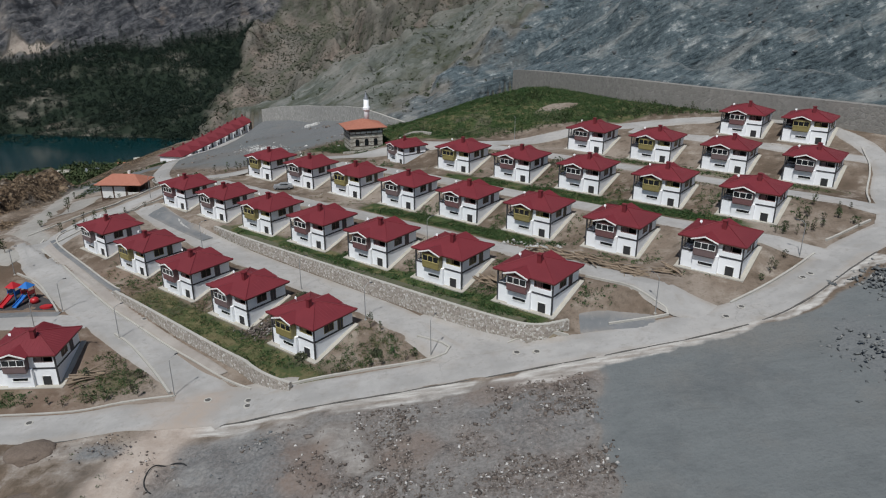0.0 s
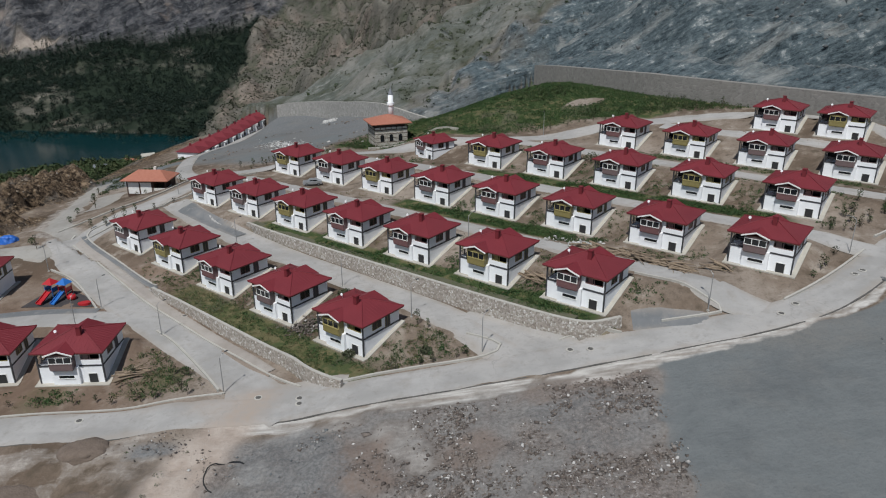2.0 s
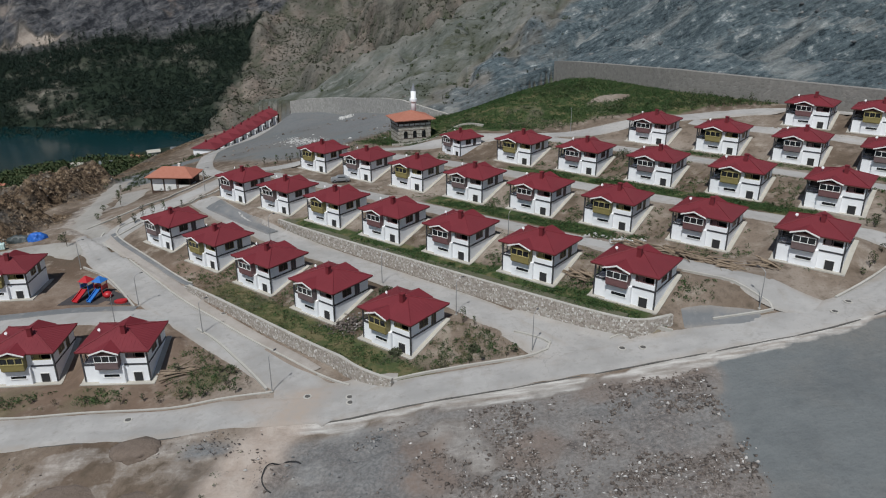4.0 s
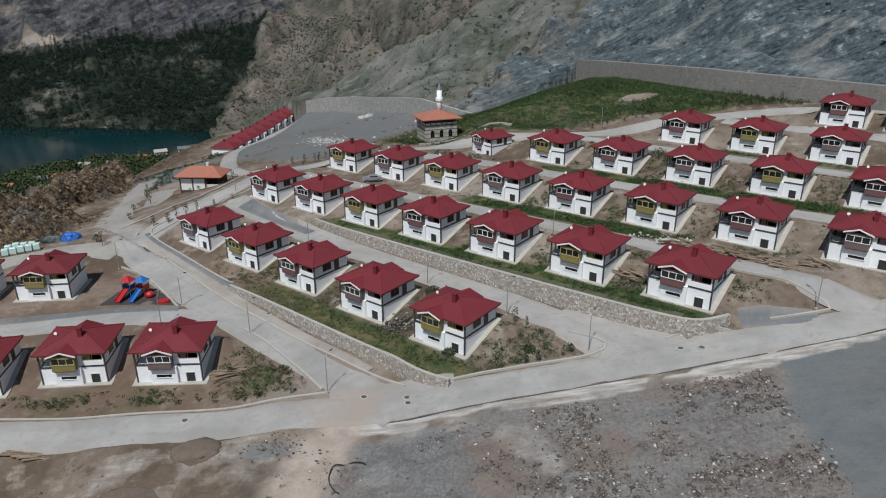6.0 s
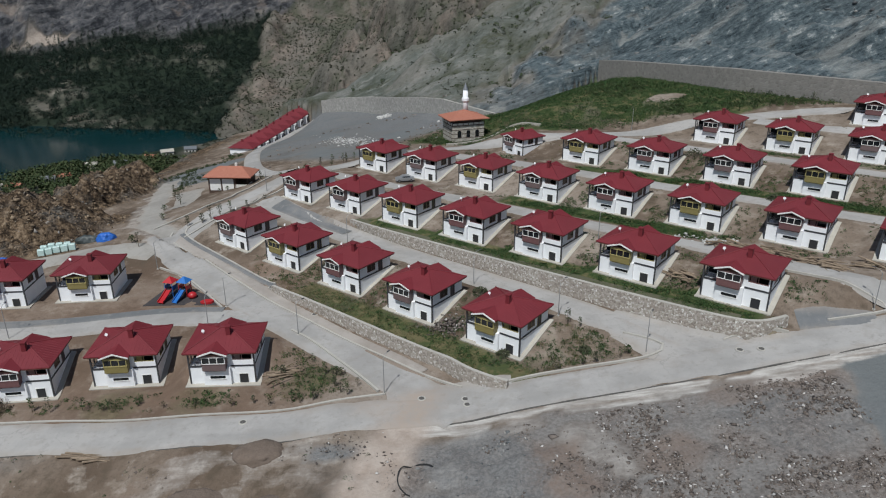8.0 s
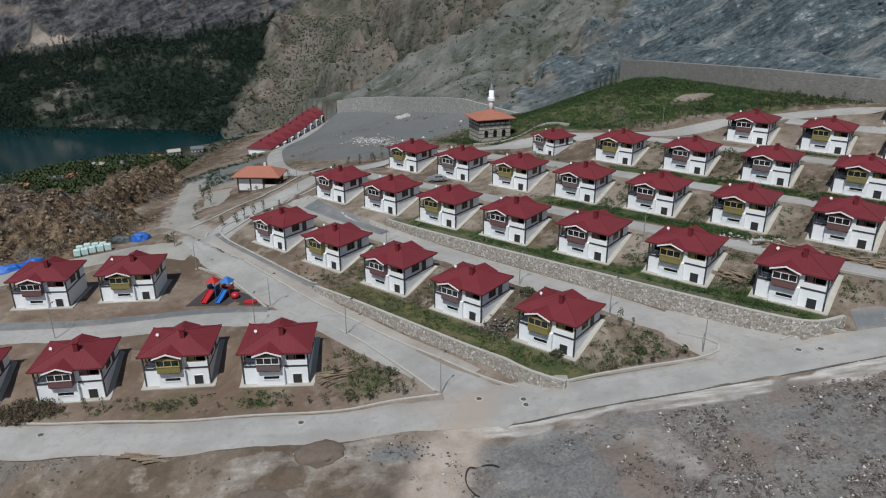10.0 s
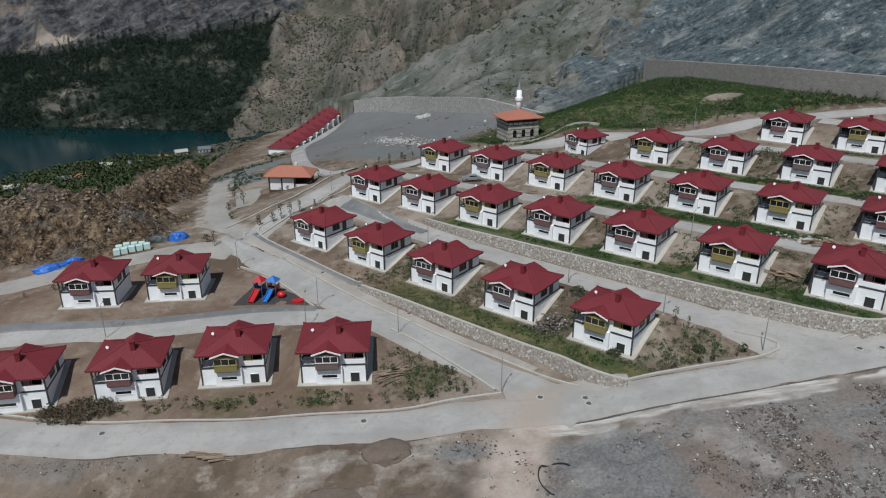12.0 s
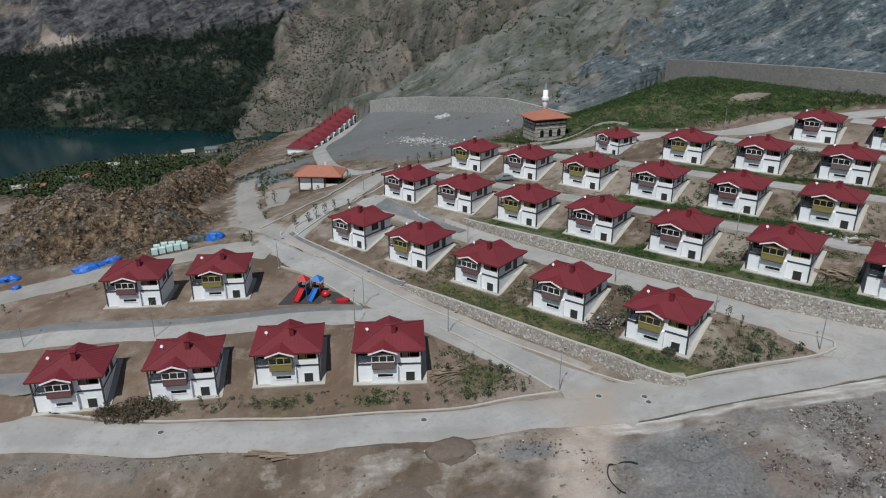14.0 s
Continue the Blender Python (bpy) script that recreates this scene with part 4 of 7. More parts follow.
def run_wall(name, pts, thick, top, bottom, material, label, category="wall", step=1.0, lean=0.0, cap=None):
    """A wall along a line; top and bottom are heights as functions of x, y and the share of the way."""
    line = resample(pts, step)
    nrm = normals(line)
    bm = bmesh.new()
    rings = []
    for i, (p, n) in enumerate(zip(line, nrm)):
        s = i / (len(line) - 1)
        zt, zb = top(p.x, p.y, s), bottom(p.x, p.y, s)
        a, b = p + n * (thick / 2), p - n * (thick / 2)
        a2, b2 = p + n * (thick / 2 + lean), p - n * (thick / 2 + lean)
        rings.append([bm.verts.new(c) for c in ((a2.x, a2.y, zb), (a.x, a.y, zt), (b.x, b.y, zt), (b2.x, b2.y, zb))])
    for r, q in zip(rings[:-1], rings[1:]):
        for k in range(3):
            bm.faces.new((r[k], q[k], q[k + 1], r[k + 1]))
    bm.faces.new(rings[0])
    bm.faces.new(list(reversed(rings[-1])))
    bmesh.ops.recalc_face_normals(bm, faces=bm.faces)
    ob = tagged(part(name, bm, material), label, category, kind="structure")
    if cap is not None:
        bm = bmesh.new()
        rings = []
        for i, (p, n) in enumerate(zip(line, nrm)):
            zt = top(p.x, p.y, i / (len(line) - 1))
            a, b = p + n * (thick / 2 - 0.05), p - n * (thick / 2 - 0.05)
            rings.append([bm.verts.new(c) for c in ((a.x, a.y, zt), (a.x, a.y, zt + 0.07), (b.x, b.y, zt + 0.07), (b.x, b.y, zt))])
        for r, q in zip(rings[:-1], rings[1:]):
            for k in range(4):
                bm.faces.new((r[k], q[k], q[(k + 1) % 4], r[(k + 1) % 4]))
        bm.faces.new(rings[0])
        bm.faces.new(list(reversed(rings[-1])))
        bmesh.ops.recalc_face_normals(bm, faces=bm.faces)
        part("coping", bm, cap, ob, "pale coping")
    return ob


def kerb(pts, label="pale concrete kerb along the road", high=0.22):
    return run_wall("kerb", pts, 0.3, lambda x, y, s: land_z(x, y) + high + 0.1, lambda x, y, s: land_z(x, y) - 0.3, M_kerb, label, "kerb", step=1.6)


def uv_line(*pairs):
    return [xy_of(u, v) for u, v in pairs]


FRONT = [(-135, 81), (-108, 78), (-88, 75.8), (-68, 74.4), (-52, 74), (-40, 74.8), (-28, 75.6), (-16, 76.6), (0, 77.8), (12, 79), (24, 80.4), (33, 81.6), (41, 83.6), (47.5, 87.5), (54, 92.8), (62, 98.6), (72, 104), (82, 109.5), (100, 119), (140, 140)]
strip("road", FRONT, 6.0, M_road, 0.11, "pale grey concrete road climbing past the village", across=10, step=0.8)
strip("road_diagonal", uv_line((-68, 38.6), (-79, 39.5), (-87, 39.7), (-97, 39.9), (-111, 39.9), (-122, 40.7), (-135, 42.0), (-146, 43.4), (-154, 46)), (6.2, 6.6), M_road, 0.10, "pale concrete village road with tyre marks", across=10, step=0.8)
strip("pavement_wall", uv_line((-78.5, 43.2), (-84, 43.45), (-90, 43.5), (-98, 43.7), (-110, 43.9), (-122, 45.0), (-135, 46.2), (-146, 47.2), (-152, 47.9)), (1.6, 2.6), M_pave, 0.16, "worn concrete footway between kerb and stone wall", "pavement")
strip("verge_asphalt", uv_line((-116, 46.3), (-124, 46.6), (-134, 47.4), (-146, 48.3), (-152, 49.2)), (1.0, 1.3), M_asphalt, 0.22, "dark asphalt strip behind the footway", "pavement")
strip("verge_dirt", uv_line((-77.6, 42.5), (-81, 42.05), (-85, 41.95), (-89, 42.2)), (1.1, 0.4), M_soil, 0.17, "brown silt washed against the kerb", "pavement", ragged=0.9, step=0.6)
strip("road_junction", [(-34.5, 76.8), (-28, 78), (-19, 78)], 6.4, M_road, 0.09, "worn concrete road junction")
strip("road_west", [(-56, 101), (-66, 102), (-79, 101.2), (-96, 98.6), (-112, 98.5), (-135, 101)], (5.5, 5.0), M_road, 0.10, "pale concrete lane behind the houses")
strip("road_west_asphalt", [(-63, 104.2), (-72, 104.6), (-82, 103.6), (-96, 101), (-112, 100.8), (-135, 103.5)], (2.2, 3.4), M_asphalt, 0.14, "dark asphalt edge of the lane")
strip("road_stub", [(-104, 86.8), (-112, 88), (-125, 90)], 5.0, M_asphalt, 0.10, "dark asphalt lane end")
strip("pavement_west", [(-83, 128.5), (-92, 131.8), (-103, 128), (-112, 124.2), (-122, 119), (-132, 113.5), (-150, 106)], (6.0, 6.5), M_dust, 0.10, "pale dusty concrete yard strip", "pavement")
strip("road_up", [(-82, 133), (-77.5, 146), (-72, 156), (-65.5, 167), (-56, 173), (-46, 176), (-36, 176.5), (-26, 176), (-14, 174), (-4, 170.5), (10, 168.6), (28, 168.4), (43, 169.0), (55, 167.6), (66, 164.0), (77, 156), (83.5, 147), (85, 138), (82, 127), (76.5, 118), (73, 110), (69, 103)], (6.2, 3.8), M_road, 0.11, "pale concrete road winding up past the mosque")
strip("road_quarry", [(-84, 137), (-92, 147), (-98.6, 168), (-103.4, 184), (-107.6, 201)], (5.4, 5.0), M_dust, 0.12, "dusty pale construction track", ragged=0.5)
strip("pavement_gate", [(-94, 179), (-90.6, 168), (-89.0, 157)], (7.5, 4.0), M_dust, 0.12, "pale concrete forecourt below the gatehouse", "pavement", ragged=0.2)
strip("road_gate", [(-66, 176), (-75, 184), (-83, 200), (-89, 222), (-95, 250), (-97, 272), (-95, 300), (-90, 328)], (5, 4.6), M_road, 0.3, "pale concrete lane beside the red terrace")
strip("road_terrace_1", uv_line((-51, 61.5), (-58, 63.2), (-66, 65), (-78, 65.2), (-100, 65.4), (-125, 66), (-138, 67.5), (-152, 70)), (5.8, 5.6), M_road, 0.09, "concrete lane below the stone wall")
strip("road_terrace_1_asphalt", uv_line((-121, 67.0), (-133, 67.8), (-147, 69.6)), (3.0, 4.4), M_asphalt, 0.2, "dark asphalt patch on the lane")
strip("road_terrace_2", uv_line((-29, 86), (-36, 85.8), (-48, 86.2), (-63, 86.8), (-80, 87), (-100, 87), (-125, 87), (-150, 87)), 5.2, M_road, 0.09, "concrete lane between the house rows")
strip("road_terrace_3", uv_line((-21, 109.5), (-30, 108.6), (-45, 108.6), (-65, 109), (-90, 109.4), (-112, 110), (-130, 108)), 4.8, M_road, 0.09, "concrete lane between the upper house rows")
strip("road_terrace_4", uv_line((-17, 130), (-28, 130.2), (-45, 130.8), (-65, 131.2), (-88, 131), (-104, 131)), 4.8, M_road, 0.09, "concrete lane between the top house rows")
strip("road_terrace_5", uv_line((-25, 152.5), (-40, 153), (-60, 153), (-76, 153)), 4.6, M_road, 0.09, "concrete lane below the top houses")
# dusty shoulders and the loose ground outside the road
strip("lane_mouth", uv_line((-44.6, 65.0), (-47.5, 65.8), (-55, 65.9), (-64, 65.9)), (6.4, 5.0), M_road, 0.085, "worn concrete at the mouth of the lane")
strip("forecourt", uv_line((-42.2, 75.2), (-38.6, 78.0), (-34, 80.6)), (3.0, 3.6), M_asphalt, 0.10, "grey gravel corner beside the stone wall", "pavement", ragged=0.3)

# thin dark line along the outer edge of the front road
edge_line = resample(FRONT, 2.0)
edge_nrm = normals(edge_line)
edge_pts = [(p_.x - n_.x * 3.05, p_.y - n_.y * 3.05) for p_, n_ in zip(edge_line, edge_nrm) if -29 < p_.x < 62]
run_wall("road_edge", edge_pts, 0.22, lambda x, y, s: land_z(x, y) + 0.05 + 0.06 * math.sin(x * 0.9) * math.sin(x * 0.37), lambda x, y, s: land_z(x, y) - 0.3, M_edge_line, "thin dark line along the edge of the concrete road", "kerb", step=1.6)
edge_pts = [(p_.x - n_.x * 3.05, p_.y - n_.y * 3.05) for p_, n_ in zip(edge_line, edge_nrm) if -92 < p_.x < -42]
run_wall("road_edge", edge_pts, 0.16, lambda x, y, s: land_z(x, y) + 0.0 + 0.07 * math.sin(x * 0.9) * math.sin(x * 0.37), lambda x, y, s: land_z(x, y) - 0.3, M_edge_line, "thin dark line along the edge of the concrete road", "kerb", step=1.6)
kerb([(-20.2, 79.3), (-12, 80.6), (-3, 80.6), (0.6, 81.6), (1.2, 83.6), (-3.5, 86.5)])
kerb([(8.6, 83.0), (13, 82.7), (16.5, 82.4)], "white painted kerb below the stone wall")
kerb([(22, 83.8), (27, 84.2), (31, 84.6), (29.5, 86.2), (24.5, 89.8), (20.5, 93.0)], "white kerb round the corner plot")
kerb([(38.6, 85.8), (43.5, 88.6), (49, 92.4), (55, 97.2)])
kerb([(58.5, 101), (63, 103.6), (68, 106.4)])
kerb([(-36, 79.8), (-41.6, 87.4), (-46.8, 93.6), (-50.5, 96.6)], "low kerb beside the front garden")
kerb(uv_line((-72, 43.2), (-76, 42.6), (-80, 42.35), (-87, 42.45), (-97, 42.5), (-110, 42.6), (-122, 43.6), (-135, 44.8), (-146, 45.8), (-152.4, 46.5), (-154.2, 48.4)), "pale kerb of the footway along the stone wall", 0.16)
kerb(uv_line((-117, 46.9), (-124, 47.1), (-134, 47.9), (-146, 48.8), (-152, 49.6), (-154, 52), (-153.6, 56)), "low pale edging behind the footway", 0.2)
kerb([(-35.4, 79.3), (-40, 78.5), (-47, 77.7), (-56, 77.3), (-68, 77.7), (-88, 79.1), (-104, 81.3)], "low worn kerb below the front gardens", 0.04)
kerb([(-63.5, 104.8), (-67.8, 110.4), (-73.8, 117.8), (-80, 122)], "white kerb by the playground")
kerb([(-88.4, 141), (-80, 151.6), (-75, 161.5), (-70.5, 172)], "white kerb of the climbing road")
kerb([(-80.2, 136), (-73.6, 147), (-68.2, 154.4), (-62.2, 161), (-53, 169.4)])
kerb([(71.5, 113), (74.2, 119), (79.5, 127.5), (83.4, 138)])
# the low stone wall beside the diagonal road, with a rounded end
wall1 = uv_line((-66.5, 45.6), (-69, 44.9), (-73, 44.6), (-77, 45.2), (-82, 45.0), (-92, 45.1), (-102, 45.2), (-110, 45.3), (-115.6, 45.4))


def wall1_top(x, y, s):
    return land_z(x, y) * 0.0 + float(np.interp(s, [0, 0.1, 0.17, 0.24, 0.5, 0.8, 1], [2.75, 2.75, 2.8, 2.45, 2.05, 1.55, 0.95]))


run_wall("stone_wall_low", wall1, 0.55, wall1_top, lambda x, y, s: land_z(x, y) - 1.5, M_stone, "low pale rubble stone retaining wall", lean=0.12, cap=M_kerb)
# the long stone wall under the second row
wall2 = uv_line((-43.0, 73.6), (-45.2, 69.4), (-50, 68.6), (-62, 68.5), (-80, 68.7), (-100, 69.0), (-115, 69.4), (-123.5, 70.2))


def wall2_top(x, y, s):
    u, v = uv_of(x, y)
    return 8.0 + 0.057 * (u + 60) + 0.1


run_wall("stone_wall_long", wall2, 0.6, wall2_top, lambda x, y, s: land_z(x, y) - 4.0, M_stone, "long pale rubble stone retaining wall", lean=0.25, cap=M_kerb)
run_wall("planting_bed", uv_line((-47.6, 69.9), (-50, 69.7), (-62, 69.65), (-80, 69.8), (-100, 70.1), (-115, 70.5), (-123, 71.2)), 1.75, lambda x, y, s: float(wall2_top(x, y, s)) - 0.12, lambda x, y, s: land_z(x, y) - 4.0, M_bed, "weedy brown earth behind the stone wall", "ground")
# cast wall along the foot of the quarry
wall3 = uv_line(*[(u, float(np.interp(u, WALL_U, WALL_V)) - 0.9) for u in (40, 0, -34, -58, -75, -91, -110, -131, -142)])
run_wall("quarry_wall", wall3, 2.2, lambda x, y, s: float(np.interp(uv_of(x, y)[0], [-142, -131, -110, -91, -34, 60], [22.6, 23.7, 25.0, 26.2, 26.8, 28.2])), lambda x, y, s: 12.0, M_cast, "long brown-grey cast retaining wall below the quarry", step=2.5)
# stone-faced wall round the gravel bowl
WALL4_Z = [8.9, 9.1, 9.0, 7.0, 3.9, 0.3, -2.8, -5.6]
wall4 = [(-8, 216), (-14, 224), (-21, 235), (-28, 247), (-36.6, 262.5), (-46.8, 281), (-58.7, 304), (-74, 319.4), (-84, 329)]


def wall4_top(x, y, s):
    return float(np.interp(y, [216, 235, 247, 262.5, 281, 304, 319.4, 329], WALL4_Z))


run_wall("bowl_wall", wall4, 0.8, wall4_top, lambda x, y, s: land_z(x, y) - 9, M_panel, "curved pale concrete-faced retaining wall of the gravel bowl", step=2.0, cap=M_kerb)

# ---- the village house: two storeys, hipped red roof, jutting bay under a small gable ----
HW, HD = 8.6, 7.5          # width and depth
BAND, EAVE = 2.75, 4.95    # floor line and eaves


def house(bay_paint, frame_paint, dish, label, climb=2.35):
    h = new("house")
    tagged(h, label, "house", "village houses")

    def put(name, bm, mat, parent=h, lab="", smooth=False):
        return part(name, bm, mat, parent, lab, smooth)

    W, D = HW, HD
    # lower storey with a jutting middle
    bm = bmesh.new()
    box(bm, -W, 0, -1.2, 0, D, BAND)
    box(bm, -W + 1.9, -0.45, -1.2, -W + 5.45, 0.1, BAND - 0.02)
    put("lower_wall", bm, M_white)
    # upper storey: solid but for the corner balcony and a loggia
    bm = bmesh.new()
    box(bm, -W + 1.9, 0.0, BAND, -W + 5.45, D, EAVE + 0.03)
    box(bm, -W, 2.2, BAND, -W + 1.9, D, EAVE + 0.03)
    box(bm, -W + 5.45, 1.0, BAND, 0, D, EAVE + 0.03)
    box(bm, -W + 5.45, 0.0, BAND, -W + 5.75, 1.0, EAVE + 0.03)
    box(bm, -0.28, 0.0, BAND, 0, 1.0, EAVE + 0.03)
    box(bm, -W + 5.75, 0.0, BAND, -0.28, 0.16, BAND + 0.85)
    put("upper_wall", bm, M_white)
    bm = bmesh.new()
    box(bm, -W + 5.75, 0.93, BAND + 0.3, -0.28, 0.99, EAVE + 0.01)
    put("loggia_glazing", bm, M_glass, lab="dark loggia glazing")
    # The recess's shade is put in as dark glass over its whole back wall.
    bm = bmesh.new()
    box(bm, -W + 0.05, 2.13, BAND + 0.12, -W + 1.88, 2.19, EAVE + 0.01)
    put("balcony_shade_sheet", bm, M_glass, lab="dark glass sheet standing for the balcony's inner shade")
    bm = bmesh.new()
    for xa, xb in ((-W + 5.75, -W + 5.83), (-W + 6.95, -W + 7.07), (-0.36, -0.28)):
        box(bm, xa, 0.03, BAND + 0.85, xb, 0.13, EAVE)
    box(bm, -W + 5.83, 0.03, EAVE - 0.02, -0.36, 0.13, EAVE)
    box(bm, -W + 5.83, 0.03, BAND + 0.85, -0.36, 0.13, BAND + 0.97)
    put("loggia_frame", bm, bay_paint)
    bm = bmesh.new()
    box(bm, -W + 6.0, 0.10, BAND + 0.97, -W + 6.8, 0.15, EAVE - 0.5)
    put("shutter", bm, bay_paint)
    # floor line and corner strips
    for q in ((-W - 0.05, -0.05, -W + 1.9, 0.1), (-W + 5.45, -0.05, 0.05, 0.1), (0.0, 0.1, 0.05, D), (-W - 0.05, 0.1, -W, D)):
        bm = bmesh.new()
        box(bm, q[0], q[1], BAND - 0.12, q[2], q[3], BAND + 0.12)
        put("floor_band", bm, M_trim, lab="dark floor band")
    for x, y in ((0.0, 0.0), (-W, 0.0)):
        bm = bmesh.new()
        box(bm, x - 0.1, y - 0.06, 0.0, x + 0.1, y + 0.1, EAVE + 0.01)
        put("corner_strip", bm, M_trim, lab="dark corner strip")
    # balcony rail and posts at the open corner
    bm = bmesh.new()
    for z in (BAND + 0.45, BAND + 0.75, BAND + 0.98):
        rod(bm, (-W + 0.06, 0.02, z), (-W + 1.9, 0.02, z), 0.025, seg=5)
        rod(bm, (-W + 0.06, 0.02, z), (-W + 0.06, 2.2, z), 0.025, seg=5)
    for i in range(12):
        rod(bm, (-W + 0.12 + 0.15 * i, 0.02, BAND + 0.1), (-W + 0.12 + 0.15 * i, 0.02, BAND + 0.98), 0.014, seg=4)
    put("balcony_rail", bm, M_trim, lab="dark metal balcony rail")
    bm = bmesh.new()
    box(bm, -W + 0.0, 1.05, BAND + 0.05, -W + 0.12, 1.17, EAVE + 0.01)
    put("post", bm, M_trim)
    # bay
    b0, b1, by = -W + 2.0, -W + 5.05, -1.0
    bm = bmesh.new()
    box(bm, b0, by, BAND - 0.15, b1, 0.0, BAND + 0.80)
    box(bm, b0 - 0.04, by - 0.04, BAND + 0.74, b1 + 0.04, 0.0, BAND + 0.84)
    box(bm, b0, by, EAVE - 0.34, b1, 0.0, EAVE - 0.12)
    box(bm, b0 + 0.1, by + 0.12, BAND - 0.30, b1 - 0.1, 0.0, BAND - 0.15)
    bay = put("bay", bm, bay_paint, lab="painted wooden bay apron")
    bm = bmesh.new()
    box(bm, b0 + 0.06, by + 0.06, BAND + 0.84, b1 - 0.06, 0.0, EAVE - 0.34)
    part("bay_glass", bm, M_glass, bay, "dark bay window glass")
    bm = bmesh.new()
    for i in range(4):
        x = b0 + 0.05 + (b1 - b0 - 0.1) * i / 3
        box(bm, x - 0.045, by + 0.0, BAND + 0.84, x + 0.045, by + 0.10, EAVE - 0.34)
    for x in (b0 + 0.05, b1 - 0.05):
        box(bm, x - 0.05, by + 0.45, BAND + 0.84, x + 0.05, by + 0.55, EAVE - 0.34)
    box(bm, b0 - 0.02, by - 0.01, EAVE - 0.42, b1 + 0.02, by + 0.1, EAVE - 0.335)
    box(bm, b0, by - 0.01, BAND + 0.845, b1, by + 0.1, BAND + 0.92)
    part("bay_frame", bm, frame_paint, bay, "painted window frame of the bay")
    for x in (b1 + 0.02,):
        bm = bmesh.new()
        box(bm, x, by + 0.1, BAND + 0.5, x + 0.06, -0.05, EAVE)
        part("side_panel", bm, bay_paint, bay)
    # bay gable: two slopes, white barge boards, brown tympanum
    gx, gy, rise = (b0 + b1) / 2, by - 0.3, 0.62
    gl, gr = b0 - 0.42, b1 + 0.42
    bm = bmesh.new()
    for a, b in (((gl, EAVE - 0.05), (gx, EAVE + rise)), ((gx, EAVE + rise), (gr, EAVE - 0.05))):
        v = [bm.verts.new(c) for c in ((a[0], gy, a[1]), (b[0], gy, b[1]), (b[0], 1.9, b[1]), (a[0], 1.9, a[1]), (a[0], gy, a[1] + 0.09), (b[0], gy, b[1] + 0.09), (b[0], 1.9, b[1] + 0.09), (a[0], 1.9, a[1] + 0.09))]
        for f in ((0, 1, 2, 3), (7, 6, 5, 4), (0, 4, 5, 1), (1, 5, 6, 2), (2, 6, 7, 3), (3, 7, 4, 0)):
            bm.faces.new([v[k] for k in f])
    put("bay_roof", bm, M_roof, lab="small red gable roof over the bay")
    bm = bmesh.new()
    for a, b in (((gl, EAVE - 0.05), (gx, EAVE + rise)), ((gx, EAVE + rise), (gr, EAVE - 0.05))):
        v = [bm.verts.new(c) for c in ((a[0], gy - 0.05, a[1] - 0.08), (b[0], gy - 0.05, b[1] - 0.08), (b[0], gy - 0.05, b[1] + 0.13), (a[0], gy - 0.05, a[1] + 0.13), (a[0], gy + 0.03, a[1] - 0.08), (b[0], gy + 0.03, b[1] - 0.08), (b[0], gy + 0.03, b[1] + 0.13), (a[0], gy + 0.03, a[1] + 0.13))]
        for f in ((0, 1, 2, 3), (7, 6, 5, 4), (0, 4, 5, 1), (2, 6, 7, 3), (3, 7, 4, 0), (1, 5, 6, 2)):
            bm.faces.new([v[k] for k in f])
    put("barge_board", bm, M_board, lab="white barge boards")
    bm = bmesh.new()
    prism(bm, [(gl + 0.5, by + 0.02), (gr - 0.5, by + 0.02), (gr - 0.5, by + 0.1), (gl + 0.5, by + 0.1)], EAVE - 0.08, lambda x, y: EAVE + rise - 0.08 - abs(x - gx) * (rise + 0.02) / (gr - gx))
    put("tympanum", bm, M_soffit, lab="brown boarded gable front")
    # main roof: hipped, short ridge, with a rear cross hip
    ov = 0.5
    x0, x1, y0, y1 = -W - ov - 0.1, ov, -ov, D + ov + 0.15
    zr = EAVE + 1.5
    r0, r1 = (x0 + 4.3, (y0 + y1) / 2 + 0.2), (x1 - 4.3, (y0 + y1) / 2 + 0.2)
    bm = bmesh.new()
    def roof_solid(corners, ridge, thick=0.12):
        lo = [bm.verts.new((x, y, EAVE - thick)) for x, y in corners]
        hi = [bm.verts.new((x, y, EAVE)) for x, y in corners]
        ra, rb = bm.verts.new((*ridge[0], zr)), bm.verts.new((*ridge[1], zr))
        for i in range(4):
            bm.faces.new((lo[i], lo[(i + 1) % 4], hi[(i + 1) % 4], hi[i]))
        bm.faces.new(list(reversed(lo)))
        bm.faces.new((hi[0], hi[1], rb, ra))
        bm.faces.new((hi[1], hi[2], rb))
        bm.faces.new((hi[2], hi[3], ra, rb))
        bm.faces.new((hi[3], hi[0], ra))
    roof_solid([(x0, y0), (x1, y0), (x1, y1), (x0, y1)], (r0, r1))
    roof = put("roof", bm, M_roof, lab="dark red hipped sheet roof")
    # sheet ribs down the slopes
    bm = bmesh.new()
    cx, hy = (x0 + x1) / 2, (y0 + y1) / 2 + 0.2
    for i in range(1, 18):
        x = x0 + (x1 - x0) * i / 18
        t = min(1.0, (x - x0) / 4.3, (x1 - x) / 4.3)
        ym, zm = y0 + (hy - y0) * t, EAVE + 1.5 * t
        rod(bm, (x, y0, EAVE), (x, ym, zm), 0.014, seg=4)
        ym = y1 + (hy - y1) * t
        rod(bm, (x, y1, EAVE), (x, ym, zm), 0.014, seg=4)
    for i in range(1, 15):
        y = y0 + (y1 - y0) * i / 15
        t = min(1.0, (y - y0) / (hy - y0), (y1 - y) / (y1 - hy))
